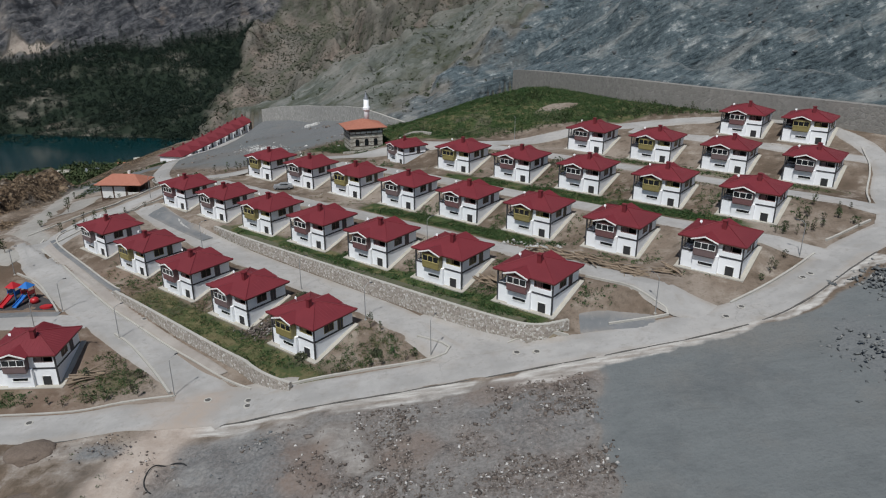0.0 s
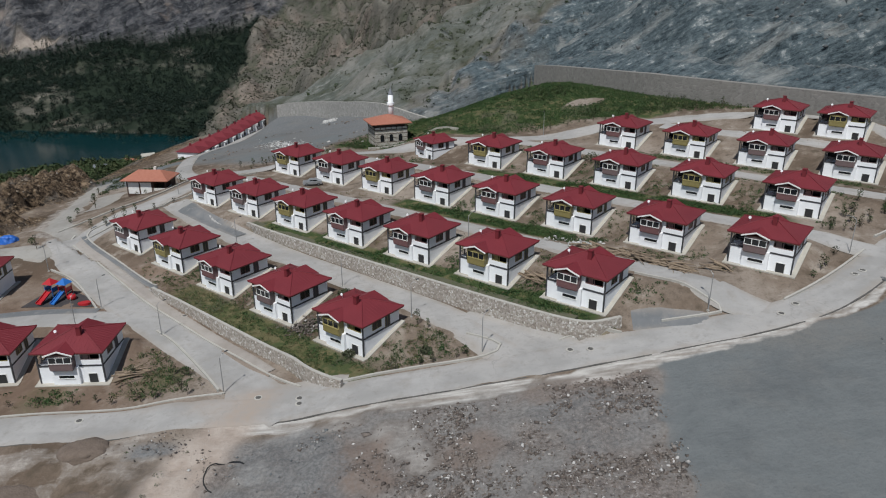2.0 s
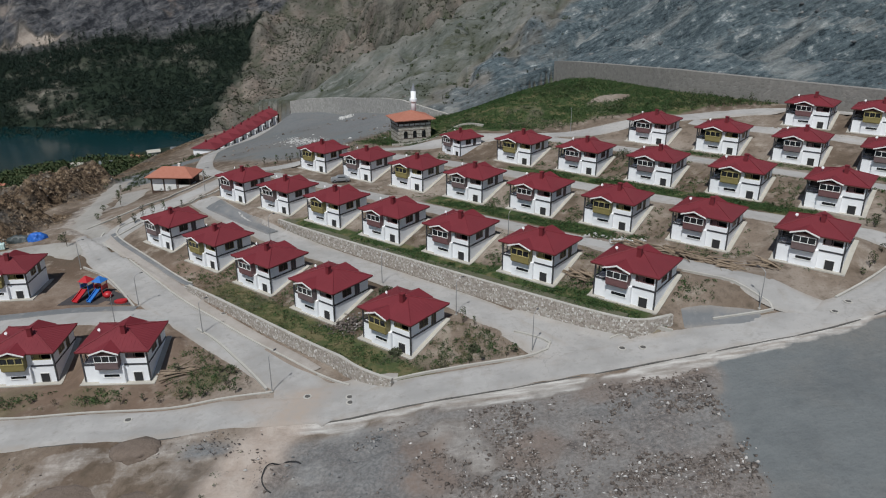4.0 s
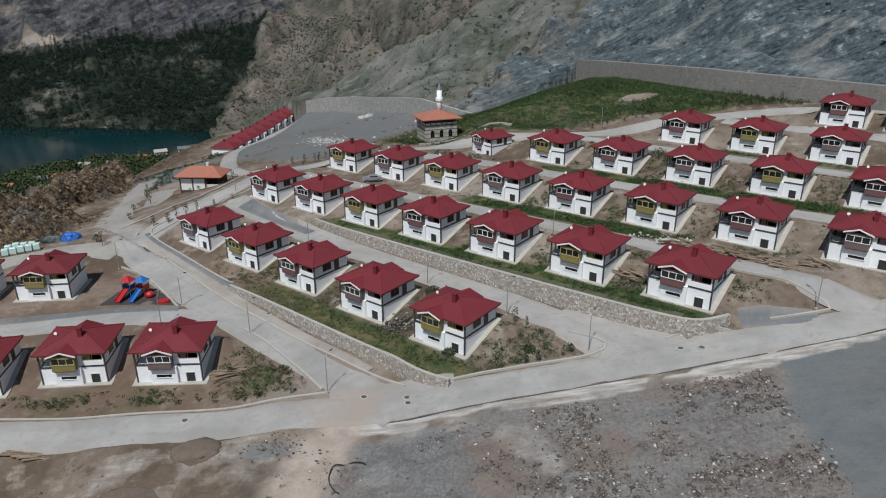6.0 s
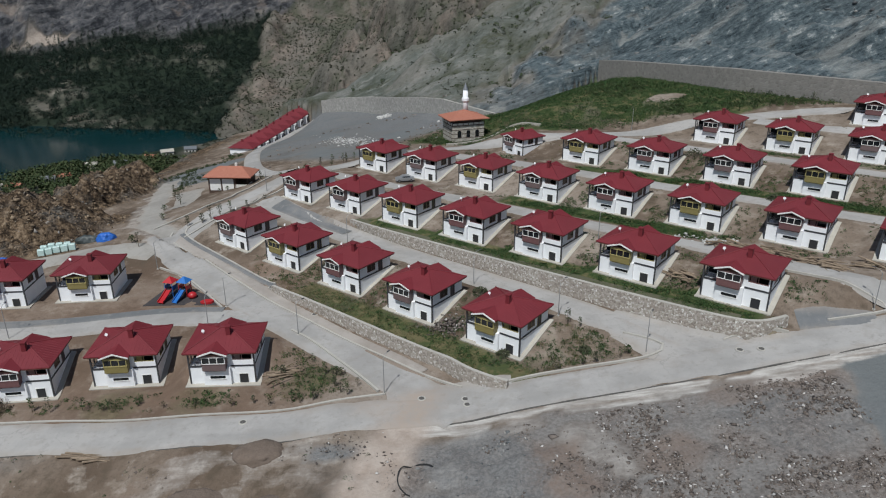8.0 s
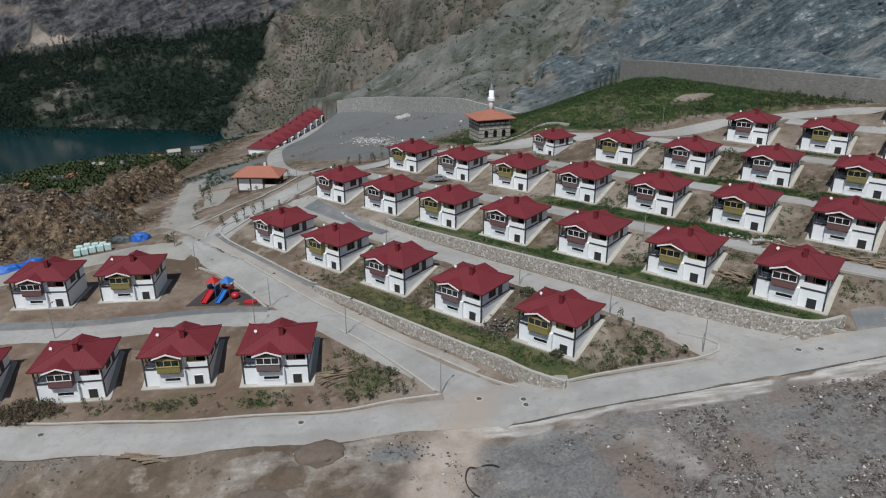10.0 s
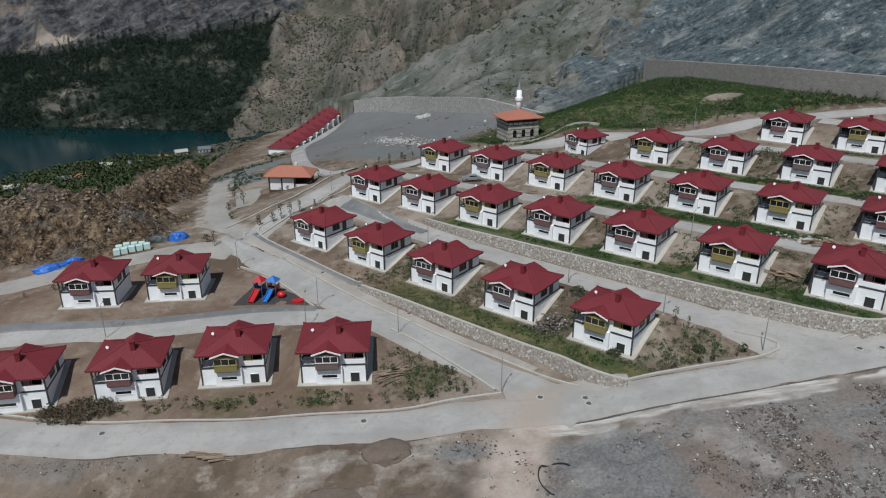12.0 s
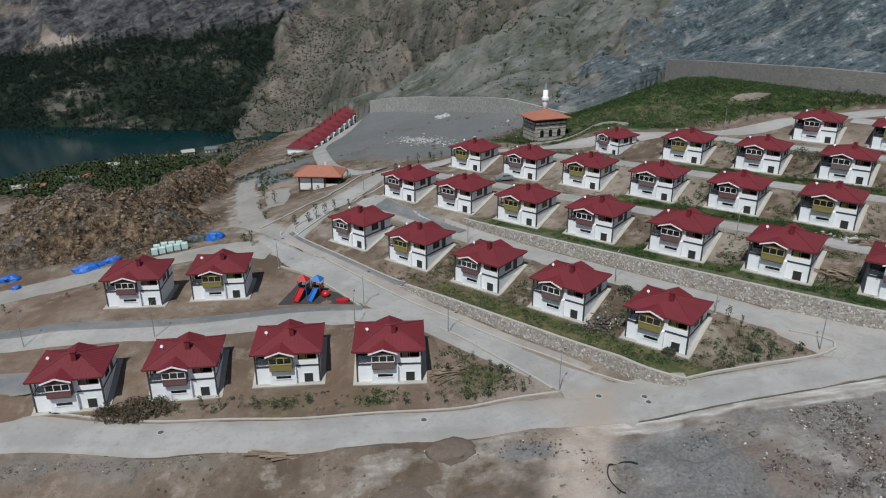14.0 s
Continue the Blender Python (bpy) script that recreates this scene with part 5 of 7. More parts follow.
        for xa, s in ((x0, 4.3), (x1, -4.3)):
            rod(bm, (xa, y, EAVE + 0.01), (xa + s * t, y, EAVE + 1.5 * t), 0.014, seg=4)
    part("ribs", bm, M_roof, roof)
    bm = bmesh.new()
    rod(bm, (*r0, zr + 0.02), (*r1, zr + 0.02), 0.09, seg=6)
    for c, r in (((x0, y0), r0), ((x1, y0), r1), ((x1, y1), r1), ((x0, y1), r0)):
        rod(bm, (*c, EAVE + 0.02), (*r, zr + 0.02), 0.08, seg=6)
    part("ridge_cap", bm, M_roof, roof)
    # rear cross roof over the entrance
    bm = bmesh.new()
    ca, cb, zc = cx - 1.9, cx + 1.9, zr - 0.12
    pts = [(ca, y1 + 0.1, EAVE + 0.05), (cb, y1 + 0.1, EAVE + 0.05), (cb, hy + 1.0, EAVE + 0.6), (ca, hy + 1.0, EAVE + 0.6), (cx, y1 - 0.9, zc), (cx, hy - 0.2, zc)]
    v = [bm.verts.new(p) for p in pts]
    for f in ((0, 1, 4), (1, 2, 5, 4), (2, 3, 5), (3, 0, 4, 5), (3, 2, 1, 0)):
        bm.faces.new([v[k] for k in f])
    part("rear_cross_roof", bm, M_roof, roof)
    # fascia under the eaves
    bm = bmesh.new()
    for a in ((x0 + 0.05, y0 + 0.03, x1 - 0.05, y0 + 0.09), (x0 + 0.05, y1 - 0.09, x1 - 0.05, y1 - 0.03), (x0 + 0.03, y0 + 0.09, x0 + 0.09, y1 - 0.09), (x1 - 0.09, y0 + 0.09, x1 - 0.03, y1 - 0.09)):
        box(bm, a[0], a[1], EAVE - 0.24, a[2], a[3], EAVE - 0.12)
    put("fascia", bm, M_soffit, lab="brown eaves fascia")
    # chimney
    bm = bmesh.new()
    box(bm, cx + 0.35, hy - 1.5, EAVE + 0.9, cx + 0.95, hy - 0.9, zr + 0.75)
    box(bm, cx + 0.28, hy - 1.57, zr + 0.72, cx + 1.02, hy - 0.83, zr + 0.86)
    put("chimney", bm, M_roof, lab="red sheet-clad chimney")
    # openings of the lower storey
    bm = bmesh.new()
    box(bm, -W + 6.5, -0.012, 0.05, -W + 7.65, 0.05, 1.5)
    door = put("door", bm, M_void, lab="dark basement doorway")
    bm = bmesh.new()
    for a in ((-W + 6.42, 0.05, -W + 6.5, 1.58), (-W + 7.65, 0.05, -W + 7.73, 1.58), (-W + 6.5, 1.5, -W + 7.65, 1.58)):
        box(bm, a[0], -0.05, a[1], a[2], 0.02, a[3])
    part("door_frame", bm, M_board, door)
    bm = bmesh.new()
    box(bm, -W + 2.75, -0.462, 1.1, -W + 4.75, -0.40, 1.5)
    slit = put("slit_window", bm, M_glass, lab="long low dark window")
    bm = bmesh.new()
    box(bm, -W + 2.65, -0.53, 0.98, -W + 4.85, -0.44, 1.08)
    part("sill", bm, M_board, slit)
    # openings of the east side
    for y0_, y1_, z0_, z1_ in ((2.0, 3.7, BAND + 0.62, BAND + 1.85), (4.6, 5.5, BAND + 0.12, BAND + 1.9), (1.0, 0.0, 0, 0)):
        if z1_ == 0:
            continue
        bm = bmesh.new()
        box(bm, -0.05, y0_, z0_, 0.012, y1_, z1_)
        w = put("window" if y0_ < 4 else "side_door", bm, M_glass if y0_ < 4 else M_trim)
        bm = bmesh.new()
        box(bm, -0.02, y0_ - 0.08, z0_ - 0.08, 0.05, y0_, z1_ + 0.08)
        box(bm, -0.02, y1_, z0_ - 0.08, 0.05, y1_ + 0.08, z1_ + 0.08)
        box(bm, -0.02, y0_, z1_, 0.05, y1_, z1_ + 0.08)
        box(bm, -0.02, y0_, z0_ - 0.08, 0.05, y1_, z0_)
        box(bm, -0.02, (y0_ + y1_) / 2 - 0.03, z0_, 0.045, (y0_ + y1_) / 2 + 0.03, z1_)
        part("frame", bm, bay_paint, w)
    # concrete apron: level along the front, climbing with the ground at the sides
    bm = bmesh.new()
    prism(bm, [(-W - 0.6, -0.8), (0.7, -0.8), (0.7, 0.0), (-W - 0.6, 0.0)], -1.2, 0.12)
    for xa, xb in ((0.0, 0.7), (-W - 0.6, -W)):
        prism(bm, [(xa, 0.0), (xb, 0.0), (xb, D + 0.5), (xa, D + 0.5)], -1.2, lambda x, y: 0.12 + climb * y / HD)
    put("apron", bm, M_concrete, lab="pale concrete apron")
    if dish:
        bm = bmesh.new()
        rod(bm, (x0 + 1.9, hy - 0.3, EAVE + 0.6), (x0 + 1.9, hy - 0.3, EAVE + 1.15), 0.03, seg=5)
        bmesh.ops.create_cone(bm, segments=12, radius1=0.08, radius2=0.22, depth=0.10, cap_ends=True, matrix=Matrix.Translation((x0 + 1.9, hy - 0.42, EAVE + 1.2)) @ Euler((radians(70), 0, 0)).to_matrix().to_4x4())
        put("satellite_dish", bm, M_dish, lab="white satellite dish")
    return h


BASE = "white two-storey house, red hipped roof, "
KINDS = [house(M_mauve, M_board, True, BASE + "mauve bay window"), house(M_olive, M_cream, True, BASE + "olive yellow bay window"),
         house(M_greywood, M_board, True, BASE + "grey-brown bay window")]


KINDS += [house(M_mauve, M_board, False, BASE + "mauve bay, level ground", 0.0), house(M_olive, M_cream, True, BASE + "olive bay, level ground", 0.0)]
places = [(pose(x, y, z, 0, 0, yaw), kind) for x, y, z, yaw, kind, climb in HOUSE_AT]
used = set()
for m, kind in places:
    if kind in used:
        copy_thing(KINDS[kind], m)
    else:
        KINDS[kind].matrix_basis = m
        used.add(kind)

# ---- other buildings ----
M_tile = surface("orange_tile_roof", (0.31, 0.112, 0.07), (0.37, 0.15, 0.10), 0.75, 1.5, 14, 0.02)
M_timber = surface("dark_timber", (0.06, 0.035, 0.025), (0.09, 0.055, 0.04), 0.7, 3, 25, 0.004)
M_ashlar = make_stone("mosque_stone", 0.42, [(0.0, (0.30, 0.27, 0.22)), (0.4, (0.42, 0.39, 0.33)), (0.75, (0.52, 0.49, 0.43)), (1.0, (0.64, 0.61, 0.56))], (0.40, 0.37, 0.32))
M_plaster = surface("pale_plaster", (0.66, 0.64, 0.60), (0.56, 0.54, 0.49), 0.9, 0.7, 10, 0.006)
M_lead = surface("grey_lead", (0.20, 0.21, 0.23), (0.26, 0.27, 0.29), 0.5, 2, 15, 0, metal=0.4)


def hip_roof(bm, x0, y0, x1, y1, eave, peak, inset, thick=0.2):
    lo = [bm.verts.new((x, y, eave - thick)) for x, y in ((x0, y0), (x1, y0), (x1, y1), (x0, y1))]
    hi = [bm.verts.new((x, y, eave)) for x, y in ((x0, y0), (x1, y0), (x1, y1), (x0, y1))]
    ym = (y0 + y1) / 2
    ra, rb = bm.verts.new((x0 + inset, ym, peak)), bm.verts.new((x1 - inset, ym, peak))
    for i in range(4):
        bm.faces.new((lo[i], lo[(i + 1) % 4], hi[(i + 1) % 4], hi[i]))
    bm.faces.new(list(reversed(lo)))
    bm.faces.new((hi[0], hi[1], rb, ra))
    bm.faces.new((hi[1], hi[2], rb))
    bm.faces.new((hi[2], hi[3], ra, rb))
    bm.faces.new((hi[3], hi[0], ra))


def arch_pane(bm, x, y, z, w, h, depth, along="x"):
    """A round-headed pane, on a wall along x or y."""
    pts = [(-w / 2, 0), (w / 2, 0), (w / 2, h - w / 2)] + [(w / 2 * math.cos(a), h - w / 2 + w / 2 * math.sin(a)) for a in (0.6, 1.2, 1.9, 2.5)] + [(-w / 2, h - w / 2)]
    for d, flip in ((0.0, False), (depth, True)):
        vs = [bm.verts.new((x + a, y + d, z + b) if along == "x" else (x + d, y + a, z + b)) for a, b in pts]
        bm.faces.new(list(reversed(vs)) if flip else vs)


def mosque():
    s = 8.6
    m = tagged(new("mosque"), "square stone and timber mosque with an orange tiled roof", "mosque")
    bm = bmesh.new()
    box(bm, 0, 0, -3.0, s, s, 5.4)
    wall = part("wall", bm, M_ashlar, m, "banded pale stone wall")
    for z in (0.9, 2.0, 3.1, 4.2, 5.3):
        bm = bmesh.new()
        box(bm, -0.05, -0.05, z, s + 0.05, s + 0.05, z + 0.14)
        part("timber_band", bm, M_timber, wall)
    bm = bmesh.new()
    box(bm, 0.5, 0.5, 5.44, s - 0.5, s - 0.5, 7.2)
    part("loggia_core", bm, M_timber, m, "dark timber upper gallery")
    for i in range(7):
        for x, y in ((s * i / 6, 0.0), (s, s * i / 6), (0.0, s * i / 6)):
            if (x, y) in ((0.0, 0.0),) and i:
                continue
            bm = bmesh.new()
            box(bm, x - 0.09, y - 0.09, 5.44, x + 0.09, y + 0.09, 7.1)
            part("post", bm, M_timber, m)
    bm = bmesh.new()
    box(bm, -0.02, -0.02, 5.5, s + 0.02, 0.06, 6.05)
    box(bm, -0.02, 0.06, 5.5, 0.06, s, 6.05)
    box(bm, s - 0.06, 0.06, 5.5, s + 0.02, s, 6.05)
    part("parapet", bm, M_plaster, m)
    for k in range(3):
        for along in ("x", "y"):
            bm = bmesh.new()
            c = s * (0.22 + 0.28 * k)
            if along == "x":
                arch_pane(bm, c, -0.08, 2.2, 1.0, 1.9, 0.1, "x")
            else:
                arch_pane(bm, s + 0.08, c, 2.2, 1.0, 1.9, -0.1, "y")
            part("window", bm, M_glass, m, "dark round-headed window")
    bm = bmesh.new()
    hip_roof(bm, -1.1, -1.1, s + 1.1, s + 1.1, 7.15, 9.0, 5.2)
    part("roof", bm, M_tile, m, "orange hipped tile roof")
    bm = bmesh.new()
    box(bm, s, -0.6, -2.5, s + 2.4, s - 1.3, 1.3)
    part("annex", bm, M_plaster, m, "low white plastered annex")
    return m


def minaret():
    m = tagged(new("minaret"), "white cylindrical minaret with a grey pointed cap", "minaret")
    bm = bmesh.new()
    rod(bm, (0, 0, -2), (0, 0, 3.5), 1.0, 0.95, 8)
    part("base", bm, M_white, m)
    bm = bmesh.new()
    rod(bm, (0, 0, 3.5), (0, 0, 10.4), 0.78, 0.70, 16)
    part("shaft", bm, M_white, m, "white shaft", True)
    bm = bmesh.new()
    rod(bm, (0, 0, 6.9), (0, 0, 7.5), 0.7, 1.05, 16)
    rod(bm, (0, 0, 7.5), (0, 0, 8.2), 1.05, 1.05, 16)
    part("balcony", bm, M_white, m)
    bm = bmesh.new()
    rod(bm, (0, 0, 10.4), (0, 0, 12.4), 0.74, 0.03, 16)
    part("cap", bm, M_lead, m, "grey conical cap")
    return m


mo = mosque()
mo.matrix_basis = pose(-25.4, 190.4, 5.9, 0, 0, 20)
mo.scale = (1.07, 0.86, 1.0)
minaret().matrix_basis = pose(-21.7, 200.4, 9.0)


def gate_house():
    g = tagged(new("gatehouse"), "single-storey white building with an orange tiled roof", "building")
    L, W = 10.0, 6.0
    bm = bmesh.new()
    box(bm, -L, 0, -1.5, -3.4, W, 3.0)
    box(bm, -3.4, 3.2, -1.5, 0, W, 3.0)
    part("wall", bm, M_timber, g, "dark timber framed wall")
    for a, b in ((-L + 0.4, -L + 3.1), (-L + 3.5, -3.7)):
        bm = bmesh.new()
        box(bm, a, -0.04, -0.55, b, 0.02, 2.35)
        part("shutter", bm, M_board, g, "white roller shutter")
    bm = bmesh.new()
    box(bm, -3.4, -0.02, -0.3, 0, 0.12, 0.95)
    box(bm, -0.12, 0.12, -0.3, 0.0, 3.2, 0.95)
    part("porch_wall", bm, M_plaster, g)
    for x in (-3.2, -0.15):
        bm = bmesh.new()
        box(bm, x - 0.1, -0.1, 0, x + 0.1, 0.1, 3.0)
        part("post", bm, M_timber, g)
    bm = bmesh.new()
    hip_roof(bm, -L - 1.0, -1.0, 1.0, W + 1.0, 3.05, 4.9, 3.2)
    part("roof", bm, M_tile, g, "orange hipped tile roof")
    bm = bmesh.new()
    box(bm, -3.9, 3.0, 4.2, -3.3, 3.6, 5.6)
    part("chimney", bm, M_plaster, g)
    return g


gate_house().matrix_basis = pose(-76.0, 170.2, 0.1, 0, 0, -2)


def terrace_house(label):
    h = tagged(new("terrace_house"), label, "house", "red-roofed terrace")
    bm = bmesh.new()
    box(bm, 0, 0, -4, 9.0, 8.4, 3.0)
    part("wall", bm, M_white, h)
    bm = bmesh.new()
    z0, z1 = 3.1, 4.7
    hip_roof(bm, -0.7, -0.5, 9.7, 8.9, z0, z1, 4.6, 0.15)
    part("roof", bm, M_roof, h, "dark red pitched roof")
    bm = bmesh.new()
    box(bm, 9.0, 3.6, -3, 10.2, 5.6, 2.6)
    part("porch", bm, M_white, h, "white porch block")
    bm = bmesh.new()
    box(bm, 9.0, 3.4, 2.6, 10.5, 5.8, 2.78)
    part("porch_roof", bm, M_board, h)
    bm = bmesh.new()
    box(bm, 9.0, 0.6, 0.2, 9.03, 2.4, 2.6)
    part("door", bm, M_trim, h)
    bm = bmesh.new()
    box(bm, 10.2, 4.0, 0.3, 10.23, 5.2, 2.0)
    part("window", bm, M_glass, h)
    bm = bmesh.new()
    box(bm, 3.2, 4.0, 4.0, 3.8, 4.6, 5.6)
    part("chimney", bm, M_roof, h)
    return h


first = None
for i in range(9):
    t = i / 8
    x, y = -110.6 + 8.6 * t, 270.0 + 70 * t
    z = float(np.interp(t, [0, 0.5, 1], [-16.6, -16.9, -16.2]))
    m = pose(x, y, z, 0, 0, -9)
    if first is None:
        first = terrace_house("white terrace house under a long dark red roof")
        first.matrix_basis = m
    else:
        copy_thing(first, m)

# the small house beside the mosque
hut = copy_thing(KINDS[2], pose(-9.3, 163.6, 9.6, 0, 0, -52))
hut.scale = (0.8, 0.86, 0.86)
tagged(hut, "small white house with a dark red roof near the mosque")
# white terrace wall beside the mosque
run_wall("terrace_wall", [(-27, 187), (-16, 189.5), (-9, 187.5), (-3, 181)], 0.4, lambda x, y, s: land_z(x, y) + 0.55, lambda x, y, s: land_z(x, y) - 1, M_concrete, "low pale concrete terrace wall by the mosque", cap=M_kerb)

# ---- greenery ----
def make_leaf(name, lo, hi, dry=None):
    m, nt, bs = mat_nodes(name)
    geo = nt.nodes.new("ShaderNodeNewGeometry")
    stops = [(0.0, lo), (0.65, hi)] + ([(1.0, dry)] if dry else [])
    col = ramp(nt, geo.outputs["Random Per Island"], stops)
    big = noise_tex(nt, 0.08, 4, 0.6, geo.outputs["Position"])
    col = mix_col(nt, maths(nt, "MULTIPLY", maths(nt, "SUBTRACT", big.outputs["Fac"], 0.45, True), 2.0, True), col, tuple(0.6 * a + 0.4 * b for a, b in zip(lo, hi)))
    nt.links.new(col, bs.inputs["Base Color"])
    bs.inputs["Roughness"].default_value = 0.75
    bs.inputs["Specular IOR Level"].default_value = 0.2
    return m


M_weed = make_leaf("weed_leaf", (0.016, 0.042, 0.015), (0.046, 0.094, 0.028), (0.115, 0.115, 0.05))
M_dry = make_leaf("dry_grass", (0.11, 0.095, 0.045), (0.17, 0.145, 0.075), (0.22, 0.19, 0.11))
M_bush = make_leaf("bush_leaf", (0.018, 0.032, 0.012), (0.045, 0.065, 0.025), (0.08, 0.085, 0.04))
M_pine = make_leaf("forest_leaf", (0.005, 0.012, 0.009), (0.010, 0.021, 0.014), (0.020, 0.032, 0.019))
M_scrub = make_leaf("scrub_leaf", (0.028, 0.034, 0.018), (0.060, 0.065, 0.036))
M_twig = make_leaf("dry_brush", (0.05, 0.036, 0.024), (0.105, 0.08, 0.055), (0.15, 0.125, 0.08))
M_thorn = make_leaf("thorn_leaf", (0.016, 0.021, 0.011), (0.036, 0.041, 0.022))
M_bark = surface("bark", (0.10, 0.075, 0.055), (0.15, 0.115, 0.085), 0.9, 3, 25, 0.01)
rng = np.random.default_rng(7)


def tri_cloud(name, centres, radii, heights, per, leaf, material, label, category="plants", flat=0.0):
    """One mesh of many leaf clumps: for each centre, small upright-ish triangles strewn through a rounded body."""
    n = len(centres)
    c = np.repeat(np.asarray(centres, float), per, 0)
    r = np.repeat(np.asarray(radii, float), per)
    h = np.repeat(np.asarray(heights, float), per)
    a = rng.uniform(0, 2 * math.pi, n * per)
    t = rng.uniform(0, 1, n * per)
    prof = np.sqrt(np.clip(1 - (2 * t - 0.75) ** 2 / 1.6, 0.05, 1))
    q = np.sqrt(rng.uniform(0.15, 1, n * per)) * r * prof
    pos = c + np.stack([np.cos(a) * q, np.sin(a) * q, t * h], -1)
    size = np.repeat(np.asarray(leaf, float) * np.ones(n), per) * rng.uniform(0.6, 1.3, n * per)
    d1 = rng.normal(size=(n * per, 3))
    d1 /= np.linalg.norm(d1, axis=1)[:, None]
    d2 = rng.normal(size=(n * per, 3))
    d2[:, 2] += 0.4
    d2 -= d1 * (d1 * d2).sum(1)[:, None]
    d2 /= np.linalg.norm(d2, axis=1)[:, None]
    s = size[:, None]
    # each leaf faces outwards from its crown, and is shaded between its own face and the crown's
    out = pos - c - np.stack([0 * h, 0 * h, 0.35 * h], -1)
    out[:, 2] += 0.25 * h
    out /= np.linalg.norm(out, axis=1)[:, None] + 1e-6
    face = np.cross(2 * d1, d2 + 0.6 * d1)
    flip = (face * out).sum(1) < 0
    d1[flip] *= -1
    face[flip] *= -1
    lean = 0.65 * out + 0.35 * face / (np.linalg.norm(face, axis=1)[:, None] + 1e-6)
    lean /= np.linalg.norm(lean, axis=1)[:, None] + 1e-6
    v = np.stack([pos - d1 * s * 0.6, pos + d1 * s * 0.6, pos + d2 * s], 1).reshape(-1, 3)
    return raw_tris(name, v, material, label, category, np.repeat(lean, 3, 0))


def raw_tris(name, v, material, label, category, lean=None):
    me = bpy.data.meshes.new(name)
    nt_ = len(v) // 3
    me.vertices.add(len(v))
    me.vertices.foreach_set("co", v.astype(np.float32).ravel())
    me.loops.add(len(v))
    me.loops.foreach_set("vertex_index", np.arange(len(v), dtype=np.int32))
    me.polygons.add(nt_)
    me.polygons.foreach_set("loop_start", np.arange(0, len(v), 3, dtype=np.int32))
    me.update(calc_edges=True)
    if lean is not None:
        at = me.attributes.new("custom_normal", "FLOAT_VECTOR", "POINT")
        at.data.foreach_set("vector", lean.astype(np.float32).ravel())
    me.materials.append(material)
    return tagged(new(name, me), label, category, kind="stuff")


def strewn(n, x0, x1, y0, y1, keep):
    """Up to n places in a field of the plan, kept by a weight between 0 and 1."""
    x, y = rng.uniform(x0, x1, n), rng.uniform(y0, y1, n)
    ok = rng.uniform(0, 1, n) < keep(x, y)
    x, y = x[ok], y[ok]
    return np.stack([x, y, land(x, y) + ground_relief(x, y)], -1)


def band(x, y, vc, half, u0, u1):
    u, v = uv_of(x, y)
    return sstep(half + 0.8, half - 0.5, np.abs(v - vc)) * sstep(u0 - 2, u0 + 2, u) * sstep(u1 + 2, u1 - 2, u)


def in_poly(x, y, poly):
    inside = np.zeros(np.shape(x), bool)
    for (ax, ay), (bx, by) in zip(poly, poly[1:] + poly[:1]):
        cross = ((ay > y) != (by > y)) & (x < (bx - ax) * (y - ay) / (by - ay + 1e-12) + ax)
        inside ^= cross
    return inside * 1.0


GARDEN_E = [(-50, 93.5), (-46.5, 91.5), (-37.2, 80), (-47, 79.2), (-52, 80), (-52, 86)]
GARDEN_1 = [(-13.2, 91.0), (-10.8, 90.4), (-1.2, 83.2), (-1.8, 81.6), (-12, 81.4), (-18.5, 80.2), (-16.5, 84)]


def clear_of_houses(x, y):
    ok = np.ones(np.shape(x))
    for m, kind in places:
        q = m.inverted()
        lx = q[0][0] * x + q[0][1] * y + q[0][3]
        ly = q[1][0] * x + q[1][1] * y + q[1][3]
        ok *= ~((lx > -HW - 1.0) & (lx < 1.05) & (ly > -1.5) & (ly < HD + 0.8))
    return ok


def plinth(x, y):
    """The narrow bed between the low stone wall and the first row."""
    u, v = uv_of(x, y)
    wv = np.interp(u, [-122, -114, -102, -90, -80, -69], [46.4, 45.4, 45.2, 45.1, 45.1, 44.9])
    return sstep(0.35, 0.8, v - wv) * sstep(51.2, 50.7, v) * sstep(-128, -122, u) * sstep(-62, -66, u)


